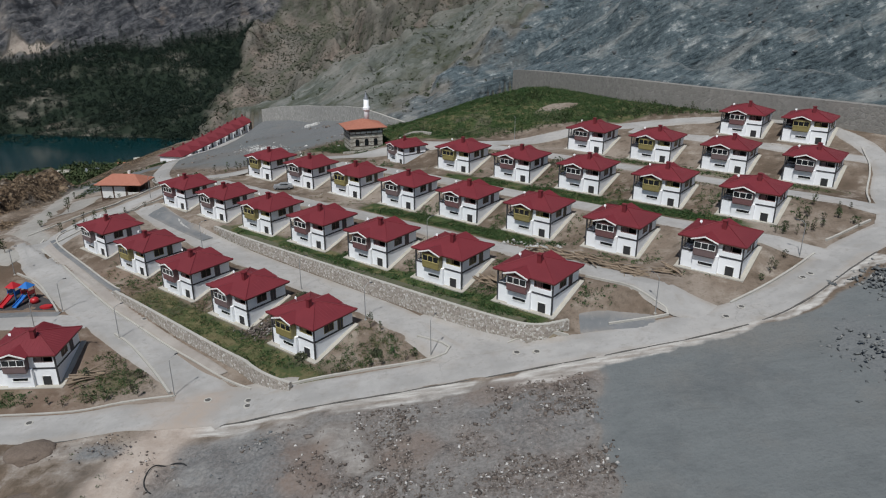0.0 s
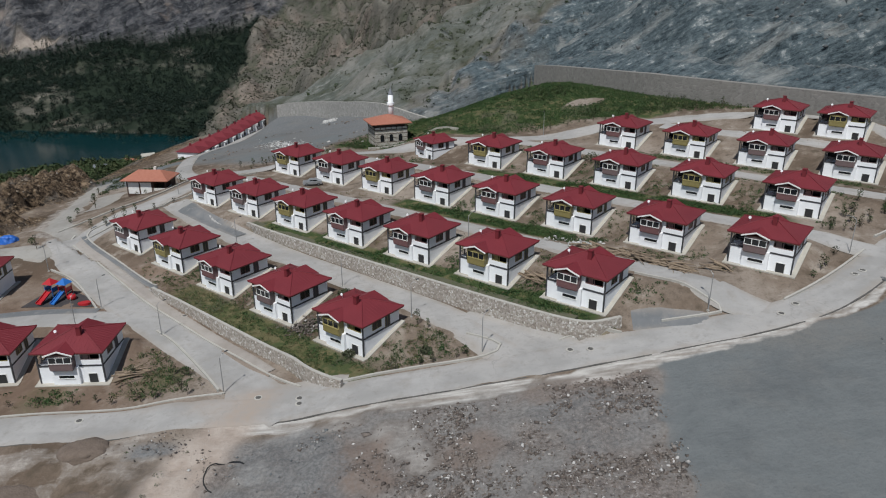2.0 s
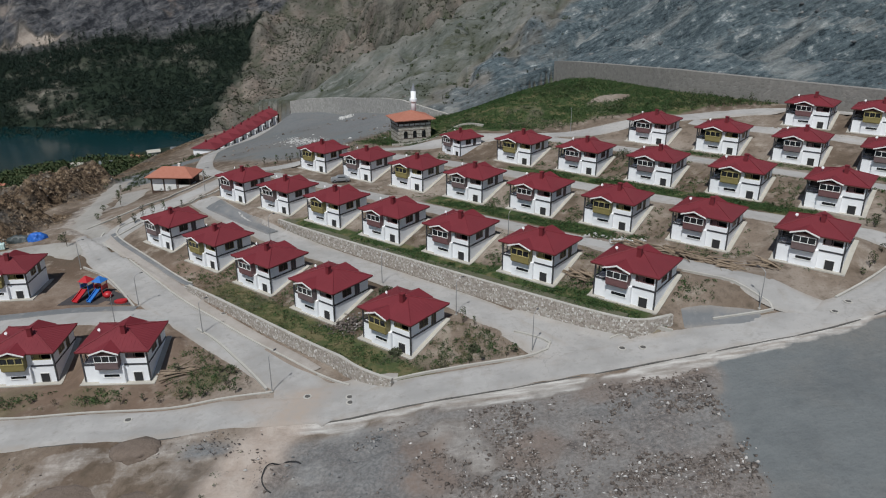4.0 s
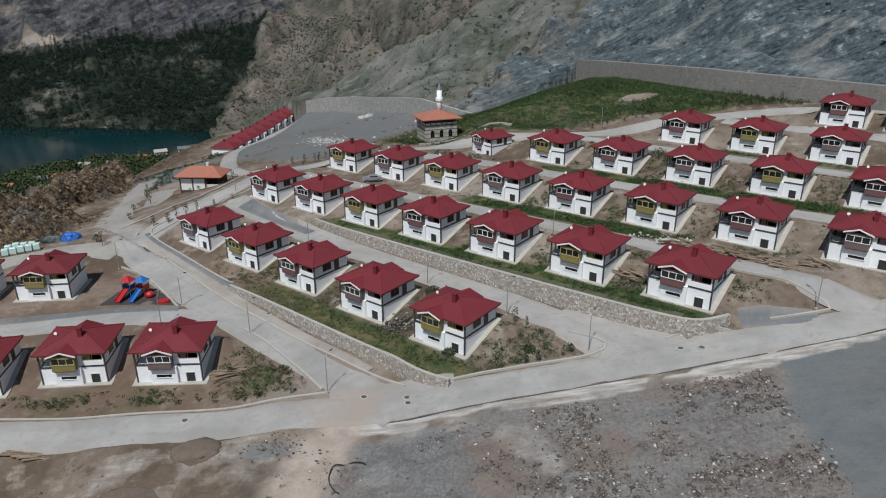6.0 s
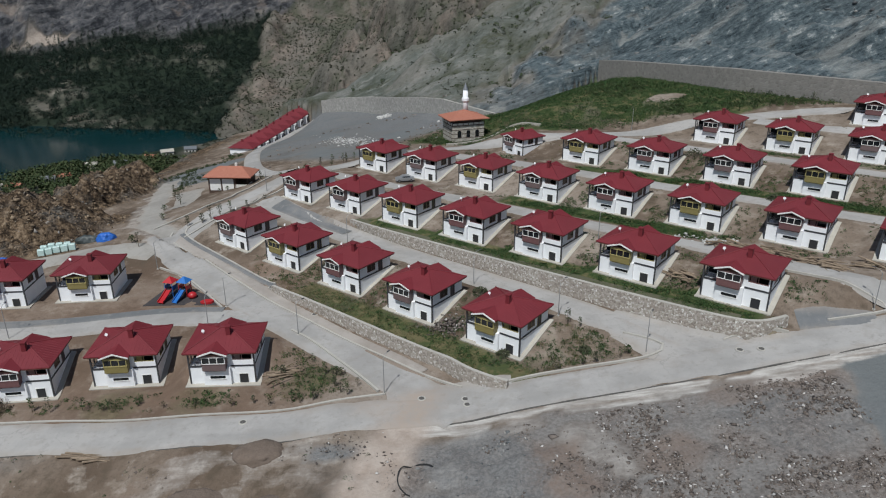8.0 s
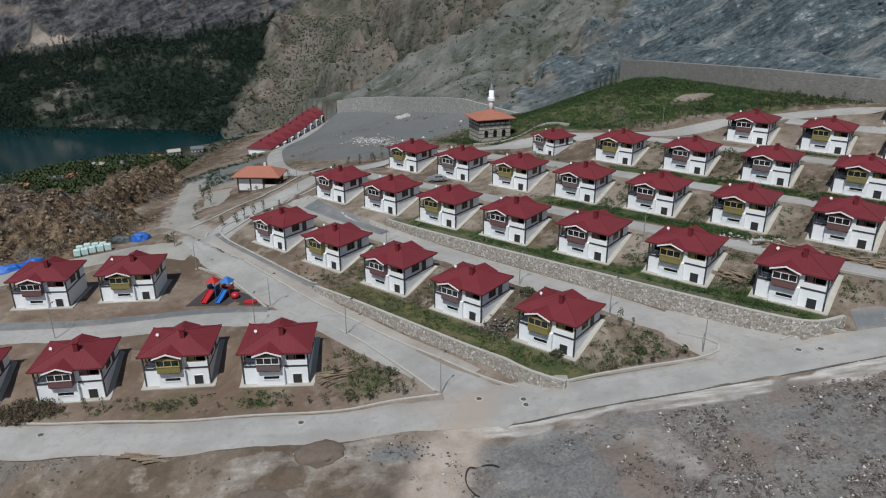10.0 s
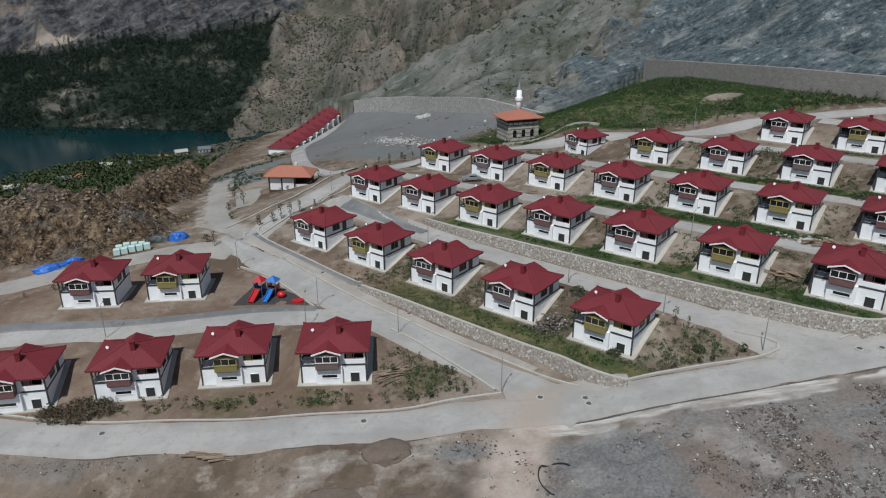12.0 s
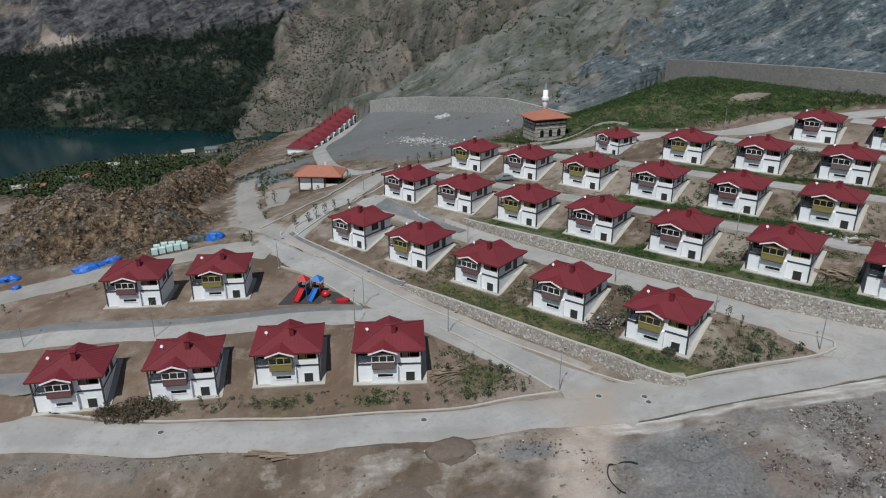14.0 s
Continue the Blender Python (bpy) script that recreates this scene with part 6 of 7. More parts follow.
def weeds(x, y):
    n = sstep(-0.2, 0.12, fbm(x, y, 3.5, 3, 101)) * (0.35 + 0.65 * sstep(-0.15, 0.1, fbm(x, y, 13, 2, 106)))
    w = np.maximum.reduce([0.42 * plinth(x, y) * sstep(-0.15, 0.15, np.sin(2.2 * (uv_of(x, y)[1] + fbm(x, y, 12, 2, 105)))), 0.95 * band(x, y, 71.2, 1.7, -122, -46), 0.5 * band(x, y, 74.5, 4, -100, -46),
                           0.95 * band(x, y, 92.3, 1.9, -105, -62), 0.5 * band(x, y, 93.5, 2, -62, -40), 0.95 * band(x, y, 113.6, 1.9, -100, -35),
                           0.8 * band(x, y, 119, 5, -73, -64), 0.7 * band(x, y, 119, 5, -58, -49), 0.75 * band(x, y, 135.6, 1.6, -75, -25),
                           0.25 * in_poly(x, y, GARDEN_E), 0.75 * in_poly(x, y, GARDEN_1) * sstep(-1, -7, x), 0.35 * band(x, y, 113, 2, -140, -112)])
    u, v = uv_of(x, y)
    w = np.maximum(w, 0.5 * band(x, y, 56, 4.5, -80, -70))
    w = np.maximum(w, 0.6 * in_poly(x, y, [(-80, 83), (-56, 82.6), (-56, 79), (-80, 80)]))
    w = np.maximum(w, 0.35 * band(x, y, 76, 6, -105, -40))
    w = np.maximum(w, 0.35 * band(x, y, 99, 6, -100, -30))
    w = np.maximum(w, 0.3 * band(x, y, 121, 7, -100, -30))
    w = np.maximum(w, 0.4 * band(x, y, 55, 5, -128, -66))
    w = np.maximum(w, 0.45 * in_poly(x, y, [(-104, 83), (-86, 82.5), (-86, 80.5), (-104, 81)]))
    return w * n * clear_of_houses(x, y) * off_roads(x, y)


p = strewn(190000, -135, 80, 76, 172, weeds)
k = len(p)
tri_cloud("weeds", p, rng.uniform(0.2, 0.6, k), rng.uniform(0.12, 0.5, k), 18, 0.13, M_weed, "knee-high green weeds between the terraces")
p = strewn(60000, -135, 80, 76, 172, lambda x, y: (0.9 * plinth(x, y) + 0.5 * band(x, y, 56, 4.5, -130, -70) + 0.3 * weeds(x, y) + 0.9 * in_poly(x, y, GARDEN_1) + 0.5 * in_poly(x, y, GARDEN_E) + 0.2 * band(x, y, 100, 26, -120, -34)) * sstep(-0.15, 0.25, fbm(x, y, 7, 3, 55)) * clear_of_houses(x, y) * off_roads(x, y))
k = len(p)
tri_cloud("dry_grass", p, rng.uniform(0.3, 0.7, k), rng.uniform(0.1, 0.3, k), 12, 0.12, M_dry, "patches of dry yellow grass on bare soil")


# thicker growth in the planted plots and along the lowest wall
def plots(x, y):
    front = in_poly(x, y, [(-104, 82.6), (-86, 82), (-70, 81.6), (-54, 81.2), (-54, 78.6), (-80, 79.6), (-104, 80.6)])
    w = np.maximum.reduce([in_poly(x, y, GARDEN_1) * (0.35 + 0.65 * sstep(-3, -9, x)), 0.3 * in_poly(x, y, GARDEN_E), 0.5 * plinth(x, y), 0.75 * front, 0.55 * band(x, y, 55, 4, -128, -66)])
    return w * sstep(-0.12, 0.12, fbm(x, y, 2.6, 3, 103)) * clear_of_houses(x, y) * off_roads(x, y)


p = strewn(60000, -104, 2, 76, 140, plots)
k = len(p)
half = rng.random(k) < 0.5
tri_cloud("plot_weeds", p[half], rng.uniform(0.15, 0.45, half.sum()), rng.uniform(0.08, 0.4, half.sum()), 18, 0.09, M_weed, "low green weeds in the planted plots")
half = ~half
tri_cloud("plot_straw", p[half], rng.uniform(0.2, 0.5, half.sum()), rng.uniform(0.05, 0.22, half.sum()), 14, 0.09, M_dry, "dry straw-coloured grass in the planted plots")
p = strewn(1500, -130, -36, 52, 73, lambda x, y: 0.5 * sstep(0.12, 0.3, fbm(x, y, 6, 3, 58)) * off_roads(x, y))
k = len(p)
tri_cloud("roadside_tufts", p, rng.uniform(0.15, 0.5, k), rng.uniform(0.1, 0.4, k), 20, 0.09, M_weed, "small green tufts on the bare roadside earth")


def hill_green(x, y):
    u, v = uv_of(x, y)
    vf = np.interp(u, WALL_U, WALL_V)
    return sstep(-1, 2, v - green_edge(u) - 1) * sstep(-0.5, -2, v - vf) * sstep(-163, -150, u) * sstep(-52, -66, u) * (0.45 + 0.55 * sstep(-0.2, 0.12, fbm(x, y, 12, 4, 66))) * (1 - 0.9 * blot(x, y, 32.5, 191.5, 6, 3, 10, 32))


p = strewn(26000, -40, 75, 155, 235, hill_green)
k = len(p)
tri_cloud("hill_weeds", p, rng.uniform(0.5, 1.1, k), rng.uniform(0.15, 0.5, k), 12, 0.20, M_weed, "dense green weeds on the bank below the quarry wall")
p = strewn(2600, -40, 75, 165, 235, lambda x, y: hill_green(x, y) * sstep(0.0, 0.2, fbm(x, y, 20, 3, 67)))
k = len(p)
tri_cloud("bank_bushes", p, rng.uniform(0.5, 1.3, k), rng.uniform(0.5, 1.3, k), 40, 0.24, M_bush, "dark green bushes on the bank")


def garden_bushes(x, y):
    return np.maximum.reduce([0.9 * in_poly(x, y, GARDEN_1) * sstep(-0.1, 0.1, fbm(x, y, 4, 2, 18)) * sstep(-3, -9, x), in_poly(x, y, [(-47.5, 89), (-44, 86), (-41.5, 81), (-45, 79.8), (-49.5, 83)]) * 0.6 * sstep(0.0, 0.15, fbm(x, y, 3.2, 2, 19)),
                              0.5 * band(x, y, 119, 5, -73, -66), 0.5 * band(x, y, 71, 1.5, -60, -46), 0.4 * band(x, y, 113.5, 1.5, -60, -35)]) * clear_of_houses(x, y) * off_roads(x, y)


p = strewn(7000, -60, 60, 76, 150, garden_bushes)
k = len(p)
tri_cloud("garden_bushes", p, rng.uniform(0.3, 0.7, k), rng.uniform(0.35, 0.95, k), 80, 0.085, M_weed, "low green bushes in the plots")

p = strewn(1500, -112, -72, 176, 268, lambda x, y: (x < np.interp(y, [176, 184, 200, 222, 250, 272], [-70, -79, -87, -93, -99, -101])) * sstep(-0.05, 0.2, fbm(x, y, 9, 3, 59)) * off_roads(x, y, 1.0))
k = len(p)
tri_cloud("lane_bank_weeds", p, rng.uniform(0.3, 0.9, k), rng.uniform(0.3, 0.9, k), 30, 0.22, M_bush, "green weeds and low shrubs on the bank below the lane")

p = strewn(500, -96, -84, 78.6, 83.4, lambda x, y: blot(x, y, -90, 81.2, 5.0, 2.0, 8, 33))
k = len(p)
tri_cloud("brush_heap", p, rng.uniform(0.2, 0.6, k), rng.uniform(0.3, 1.1, k), 26, 0.16, M_twig, "heap of dry brown brushwood in front of the houses")

# scrub dotted over the hillsides
p = strewn(20000, -330, 260, 190, 560, lambda x, y: (uv_of(x, y)[1] > np.interp(uv_of(x, y)[0], WALL_U, WALL_V) + 6) * sstep(-120, -165, uv_of(x, y)[0] + 20 * fbm(x, y, 40, 2, 9)) * sstep(-0.25, 0.25, fbm(x, y, 45, 3, 14)) * 0.8)
k = len(p)
tri_cloud("scrub_near", p, 0.2 + 1.3 * rng.random(k) ** 4, 0.25 + 1.2 * rng.random(k) ** 4, 14, 0.30, M_thorn, "grey-green scrub dotted over the hillside")
p = strewn(1500, -130, 60, 200, 400, lambda x, y: (uv_of(x, y)[1] > np.interp(uv_of(x, y)[0], WALL_U, WALL_V) + 8) * (uv_of(x, y)[0] < -150) * (0.08 + 0.3 * sstep(0.0, 0.2, fbm(x, y, 30, 2, 16))))
k = len(p)
tri_cloud("hillside_bushes", p, 0.7 + 1.3 * rng.random(k) ** 2, 0.8 + 1.2 * rng.random(k) ** 2, 60, 0.35, M_bush, "round dark bushes on the bare hillside")
p = strewn(60000, -420, 420, 640, 1700, lambda x, y: (x > -0.03 * (y - 800) - 300) * np.maximum(0.25 + 0.35 * sstep(-0.2, 0.2, fbm(x, y, 70, 3, 15)) + 0.6 * sstep(0.1, 0.0, gullies(x, y)[1]), sstep(30, 8, np.abs(line_side(x, y, [(-290, 1225), (-231, 1133), (-170, 1020), (-130, 900)])))))
k = len(p)
tri_cloud("scrub_far", p, 0.6 + 2.0 * rng.random(k) ** 3, 0.7 + 1.6 * rng.random(k) ** 3, 10, 1.0, M_thorn, "dark scrub dotted over the far brown mountain")


# woodland across the lake: irregular tall crowns
def tree_mask(x, y):
    line = tree_line(x, y)
    spur = -0.02 * (y - 800) - 300
    return (1 - 0.93 * wood_gap(x, y)) * sstep(828, 862, y + 0.1 * (x + 450) + 60 * fbm(x, y, 40, 3, 34)) * sstep(line + 8, line - 8, y) * sstep(spur, spur - 12, x) * (0.35 + 0.65 * sstep(-0.2, 0.05, fbm(x, y, 60, 3, 31)))


p = strewn(23000, -1000, -290, 800, 1340, tree_mask)
k = len(p)
tri_cloud("far_woodland", p, rng.uniform(2.2, 4.8, k), rng.uniform(4, 9, k), 46, 1.1, M_pine, "dense dark green woodland on the far shore")
p = strewn(2600, -1000, -300, 1000, 1330, lambda x, y: sstep(30, 6, np.abs(y - tree_line(x, y) + 6)) * (x < -330))
k = len(p)
tri_cloud("poplars", p, rng.uniform(1.8, 2.9, k), rng.uniform(12, 20, k), 56, 1.3, M_pine, "row of tall narrow dark poplars above the woodland")
p = strewn(9000, -620, -230, 480, 720, lambda x, y: sstep(725, 690, y + 0.3 * (x + 330)) * (land(x, y) < -118) * (land(x, y) > -134) * (0.3 + 0.7 * sstep(-0.1, 0.1, fbm(x, y, 50, 3, 35))))
k = len(p)
tri_cloud("shore_trees", p, rng.uniform(2.0, 4.5, k), rng.uniform(4, 9, k), 30, 1.5, M_bush, "green trees along the near lake shore")


# young planted trees: a thin trunk and a narrow tuft
def sapling(kind):
    t = tagged(new("sapling"), ("thin young tree with a dark narrow crown", "low dark shrub planted by the kerb", "dry brownish young conifer by the road")[kind], "tree", "planted saplings")
    hgt = (2.1, 1.1, 1.5)[kind]
    bm = bmesh.new()
    rod(bm, (0, 0, -0.2), (0.03, 0.02, hgt * 0.55), 0.045, 0.03, 6)
    rod(bm, (0.03, 0.02, hgt * 0.5), (0.0, 0.05, hgt * 0.9), 0.03, 0.012, 5)
    for a in range(4):
        rod(bm, (0.02, 0.02, hgt * (0.4 + 0.1 * a)), (0.22 * math.cos(a * 1.9), 0.22 * math.sin(a * 1.9), hgt * (0.55 + 0.1 * a)), 0.016, 0.006, 4)
    part("trunk", bm, M_bark, t)
    bm = bmesh.new()
    for i in range(70):
        z = random.uniform(0.25, 1.0)
        r = (0.16 + 0.30 * (1 - abs(2 * z - 1.1))) * (1.0, 1.25, 0.8)[kind] * math.sqrt(random.random())
        a = random.uniform(0, 6.283)
        c = Vector((r * math.cos(a), r * math.sin(a), z * hgt))
        d = Vector((random.uniform(-1, 1), random.uniform(-1, 1), random.uniform(-0.5, 1))).normalized()
        e = d.orthogonal().normalized()
        s = random.uniform(0.10, 0.22)
        bm.faces.new([bm.verts.new(c - e * s * 0.5), bm.verts.new(c + e * s * 0.5), bm.verts.new(c + d * s)])
    part("crown", bm, (M_bush, M_bush, M_scrub)[kind], t)
    return t


SAPS = [sapling(k) for k in range(3)]
STREET_TREES = [(-81.2, 141.1), (-78.4, 142.0), (-76.9, 143.2), (-73.5, 146.1), (-70.9, 149.8), (-75.2, 144.3), (-67.7, 153.0), (-88.7, 147.1), (-92.4, 157.5), (-94.9, 171.0), (-100.1, 183.8), (-89.9, 161.1), (-61.3, 161.2), (-67.2, 167.6), (-53.9, 186.8), (-56.7, 181.2), (-61.9, 171.8), (-89.9, 133.8), (-87.7, 131.5)]
spots = []
for a, b, n in (((-37.5, 80.2), (-50, 95), 9), ((-38, 79.6), (-56, 78.6), 8), ((-58, 79.6), (-104, 81.6), 14), ((-2.5, 83.5), (-10.5, 90.5), 6), ((-3, 81.8), (-17, 80.8), 7),
                ((-79, 149), (-66, 169), 10), ((-70, 148), (-55, 167), 8), ((-60, 177.5), (-30, 181), 14), ((-52, 172), (-30, 172.5), 9), ((2, 174), (62, 173), 18), ((5, 165), (30, 165.6), 8),
                ((44, 90.5), (53, 97.5), 5), ((45, 88.8), (56, 96.8), 4), ((56, 103), (68, 112), 10), ((52, 104), (62, 112), 7), ((-82, 122), (-76, 128), 2), ((-100, 121), (-126, 109), 5), ((-70, 118), (-62, 112), 3),
                ((-92, 143), (-99, 160), 6), ((-84, 166), (-72, 180), 5)):
    for i in range(n):
        s = (i + random.uniform(0.1, 0.9)) / n
        spots.append((a[0] + (b[0] - a[0]) * s + random.uniform(-0.6, 0.6), a[1] + (b[1] - a[1]) * s + random.uniform(-0.6, 0.6)))
for i in range(8):
    spots.append((random.uniform(-52, -40), random.uniform(79.5, 90)))
for i in range(18):
    spots.append((random.uniform(52, 68), random.uniform(101, 113)))
spots += STREET_TREES
fresh = [True] * 3
for x, y in spots:
    if (x, y) not in STREET_TREES and clear_of_houses(np.array([x]), np.array([y]))[0] * off_roads(np.array([x]), np.array([y]))[0] < 0.5:
        continue
    kind = random.choice((0, 0, 1, 1, 2))
    sc = random.uniform(0.7, 1.25) * (1.35 if (x, y) in STREET_TREES else 1.0)
    m = pose(x, y, land_z(x, y) + 0.02, 0, 0, random.uniform(0, 360))
    ob = SAPS[kind] if fresh[kind] else copy_thing(SAPS[kind], m)
    ob.matrix_basis = m
    ob.scale = (sc, sc, sc)
    fresh[kind] = False

# ---- loose stone ----
def make_loose(name, stops):
    m, nt, bs = mat_nodes(name)
    geo = nt.nodes.new("ShaderNodeNewGeometry")
    col = ramp(nt, geo.outputs["Random Per Island"], stops)
    f = noise_tex(nt, 5.0, 4, 0.65, geo.outputs["Position"])
    col = mix_col(nt, maths(nt, "MULTIPLY", f.outputs["Fac"], 0.35), col, (0.10, 0.09, 0.08))
    nt.links.new(col, bs.inputs["Base Color"])
    bs.inputs["Roughness"].default_value = 0.95
    bump(nt, bs, f.outputs["Fac"], 0.5, 0.05)
    return m


M_rubble = make_loose("loose_rubble", [(0.0, (0.055, 0.043, 0.037)), (0.35, (0.115, 0.090, 0.076)), (0.78, (0.172, 0.143, 0.124)), (0.93, (0.27, 0.245, 0.225)), (0.97, (0.56, 0.54, 0.52))])
M_boulder = make_loose("brown_boulders", [(0.0, (0.085, 0.058, 0.036)), (0.5, (0.20, 0.140, 0.088)), (0.85, (0.28, 0.208, 0.135)), (1.0, (0.25, 0.24, 0.225))])
M_slate = make_loose("slate_blocks", [(0.0, (0.06, 0.068, 0.075)), (0.5, (0.12, 0.13, 0.135)), (0.9, (0.20, 0.20, 0.195)), (1.0, (0.36, 0.35, 0.33))])

OCT = np.array([(1, 0, 0), (-1, 0, 0), (0, 1, 0), (0, -1, 0), (0, 0, 1), (0, 0, -1)], float)
OCT_F = np.array([(0, 2, 4), (2, 1, 4), (1, 3, 4), (3, 0, 4), (2, 0, 5), (1, 2, 5), (3, 1, 5), (0, 3, 5)])


def stones(name, places_, sizes, material, label, squash=0.7):
    """Many angular stones in one mesh."""
    n = len(places_)
    v = OCT[None] * rng.uniform(0.6, 1.35, (n, 6, 1)) + rng.normal(0, 0.16, (n, 6, 3))
    a = rng.uniform(0, 2 * math.pi, n)
    tl = rng.uniform(-0.7, 0.7, n)
    ca, sa, ct, s_t = np.cos(a), np.sin(a), np.cos(tl), np.sin(tl)
    x = v[..., 0] * ct[:, None] + v[..., 2] * s_t[:, None]
    z = -v[..., 0] * s_t[:, None] + v[..., 2] * ct[:, None]
    v = np.stack([x * ca[:, None] - v[..., 1] * sa[:, None], x * sa[:, None] + v[..., 1] * ca[:, None], z * squash], -1)
    v = v * (np.asarray(sizes)[:, None, None] * rng.uniform(0.5, 1.6, (n, 1, 3))) + np.asarray(places_)[:, None, :]
    me = bpy.data.meshes.new(name)
    co = v.reshape(-1, 3)
    f = (OCT_F[None] + 6 * np.arange(n)[:, None, None]).reshape(-1, 3)
    me.vertices.add(len(co))
    me.vertices.foreach_set("co", co.astype(np.float32).ravel())
    me.loops.add(f.size)
    me.loops.foreach_set("vertex_index", f.astype(np.int32).ravel())
    me.polygons.add(len(f))
    me.polygons.foreach_set("loop_start", np.arange(0, f.size, 3, dtype=np.int32))
    me.update(calc_edges=True)
    me.materials.append(material)
    return tagged(new(name, me), label, "rubble", kind="stuff")


def field(x, y):
    """The tipped rubble in front of the road, ending at the smooth grey fill."""
    u, v = uv_of(x, y)
    off = u - np.interp(v, FRONT_V, FRONT_U)
    return sstep(6.2, 8.5, off + 3 * fbm(x, y, 6, 2, 44)) * sstep(18.5, 16.5, x + 2 * fbm(x, y, 6, 2, 45)) * sstep(-36, -31, x + 0.25 * (y - 64))


heap = lambda x, y: field(x, y) * (0.05 + 0.95 * sstep(-0.06, 0.16, fbm(x, y, 7, 3, 47) + 0.1 * blot(x, y, 8, 62, 9, 8, -30, 12))) * (0.4 + 0.6 * sstep(-14, -3, x)) * (1 - 0.8 * blot(x, y, -10.5, 65, 2.6, 6.0, 15, 1)) * (1 - 0.8 * sstep(57, 54, y + 2 * fbm(x, y, 5, 2, 49)) * sstep(-8, -2, x))
p = strewn(95000, -36, 18, 46, 74, heap)
k = len(p)
dark = rng.random(k) < 0.85 * blot(p[:, 0], p[:, 1], -24, 63.5, 6.5, 5.5, 30, 8)
sz = 0.035 + 0.21 * rng.random(k) ** 6
stones("rubble", p[~dark], sz[~dark], M_rubble, "tipped rubble and broken stone beside the road")
stones("slate_rubble", p[dark], sz[dark], M_slate, "tipped dark slate rubble beside the track")
p = strewn(700, -36, 22, 48, 72, heap)
k = len(p)
stones("rubble_blocks", p, 0.14 + 0.42 * rng.random(k) ** 5, M_rubble, "larger broken blocks lying in the rubble")
p = strewn(26000, -130, -36, 50, 73.5, lambda x, y: 0.5 * sstep(-0.05, 0.3, fbm(x, y, 7, 3, 48)) * (y < 70.5 + 0 * x))
k = len(p)
stones("gravel_scatter", p, 0.03 + 0.12 * rng.random(k) ** 4, M_rubble, "scattered stones on the brown earth")
p = strewn(16000, -160, -79, 62, 73.5, lambda x, y: sstep(-0.1, 0.1, 72.4 - 0.07 * (x + 80) * 0 - y) * sstep(-2.2, -0.5, -(72.2 - y)) * 0.8)
k = len(p)
stones("kerbside_gravel", p, 0.04 + 0.13 * rng.random(k) ** 3, M_rubble, "pale crushed stone tipped along the road edge")
# boulders of the spoil heap
p = strewn(34000, -190, -92, 112, 208, lambda x, y: np.maximum(sstep(17, 13, np.abs(line_side(x, y, MOUND))) * sstep(-98, -104, x), 0.7 * sstep(13, 8, np.abs(line_side(x, y, SPUR)))) * 0.8)
k = len(p)
stones("spoil_heap_rock", p, 0.11 + 0.40 * rng.random(k) ** 5, M_boulder, "broken brown rock of the spoil heap", 0.8)
# blocks on the quarry face
p = strewn(14000, -20, 190, 130, 330, lambda x, y: (uv_of(x, y)[1] > np.interp(uv_of(x, y)[0], WALL_U, WALL_V) + 2) * (uv_of(x, y)[1] < 270) * sstep(-145, -125, uv_of(x, y)[0]) * sstep(-0.2, 0.2, fbm(x, y, 18, 3, 52)))
k = len(p)
stones("quarry_blocks", p, 0.12 + 0.6 * rng.random(k) ** 6, M_slate, "angular grey slate blocks on the quarry face", 0.8)
p = strewn(700, -85, -25, 180, 260, lambda x, y: (uv_of(x, y)[0] < -150) * sstep(0.05, 0.25, fbm(x, y, 16, 3, 57)))
k = len(p)
stones("bowl_stones", p, 0.15 + 0.6 * rng.random(k) ** 2, M_rubble, "pale stones on the gravel bowl")
p = np.concatenate([strewn(15000, -78, -38, 198, 252, lambda x, y: np.exp(-(((x + 57) * 0.5 + (y - 220) * 0.28) ** 2 / 3.2 + ((x + 57) * 0.28 - (y - 220) * 0.5) ** 2 / 50)))])
k = len(p)
M_chalk = make_loose("white_stone", [(0.0, (0.36, 0.355, 0.34)), (1.0, (0.62, 0.61, 0.59))])
stones("white_stone_heap", p, 0.10 + 0.42 * rng.random(k) ** 3, M_chalk, "tipped white stone on the gravel bowl", 0.3)
p = strewn(360, -55, -46, 264, 276, lambda x, y: np.exp(-((x + 50.7) ** 2 / 3 + (y - 270) ** 2 / 12)))
k = len(p)
stones("white_stone_pile", p, 0.3 + 0.5 * rng.random(k), M_chalk, "small pile of white stone on grey gravel", 0.8)

# ---- street furniture, vehicles and clutter ----
M_pole = surface("pole_grey", (0.33, 0.33, 0.33), (0.26, 0.26, 0.26), 0.5, 3, 20, 0, metal=0.3)
M_red = surface("red_plastic", (0.42, 0.015, 0.02), (0.36, 0.02, 0.025), 0.4, 3, 20, 0)
M_blue = surface("blue_plastic", (0.02, 0.12, 0.40), (0.03, 0.16, 0.46), 0.4, 3, 20, 0)
M_tarp = surface("blue_tarp", (0.02, 0.10, 0.42), (0.03, 0.16, 0.55), 0.45, 1.5, 6, 0.08, strength=0.9)
M_tarp2 = surface("dark_tarp", (0.03, 0.04, 0.04), (0.06, 0.07, 0.07), 0.5, 1.5, 6, 0.08)
M_mat = surface("rubber_mat", (0.035, 0.033, 0.035), (0.055, 0.045, 0.045), 0.95, 1, 9, 0.01)
M_wrap = surface("mint_wrap", (0.42, 0.58, 0.55), (0.55, 0.66, 0.63), 0.35, 2, 8, 0.03)
M_log = surface("weathered_timber", (0.17, 0.125, 0.085), (0.26, 0.20, 0.145), 0.9, 2, 20, 0.01, per_object=0.5)
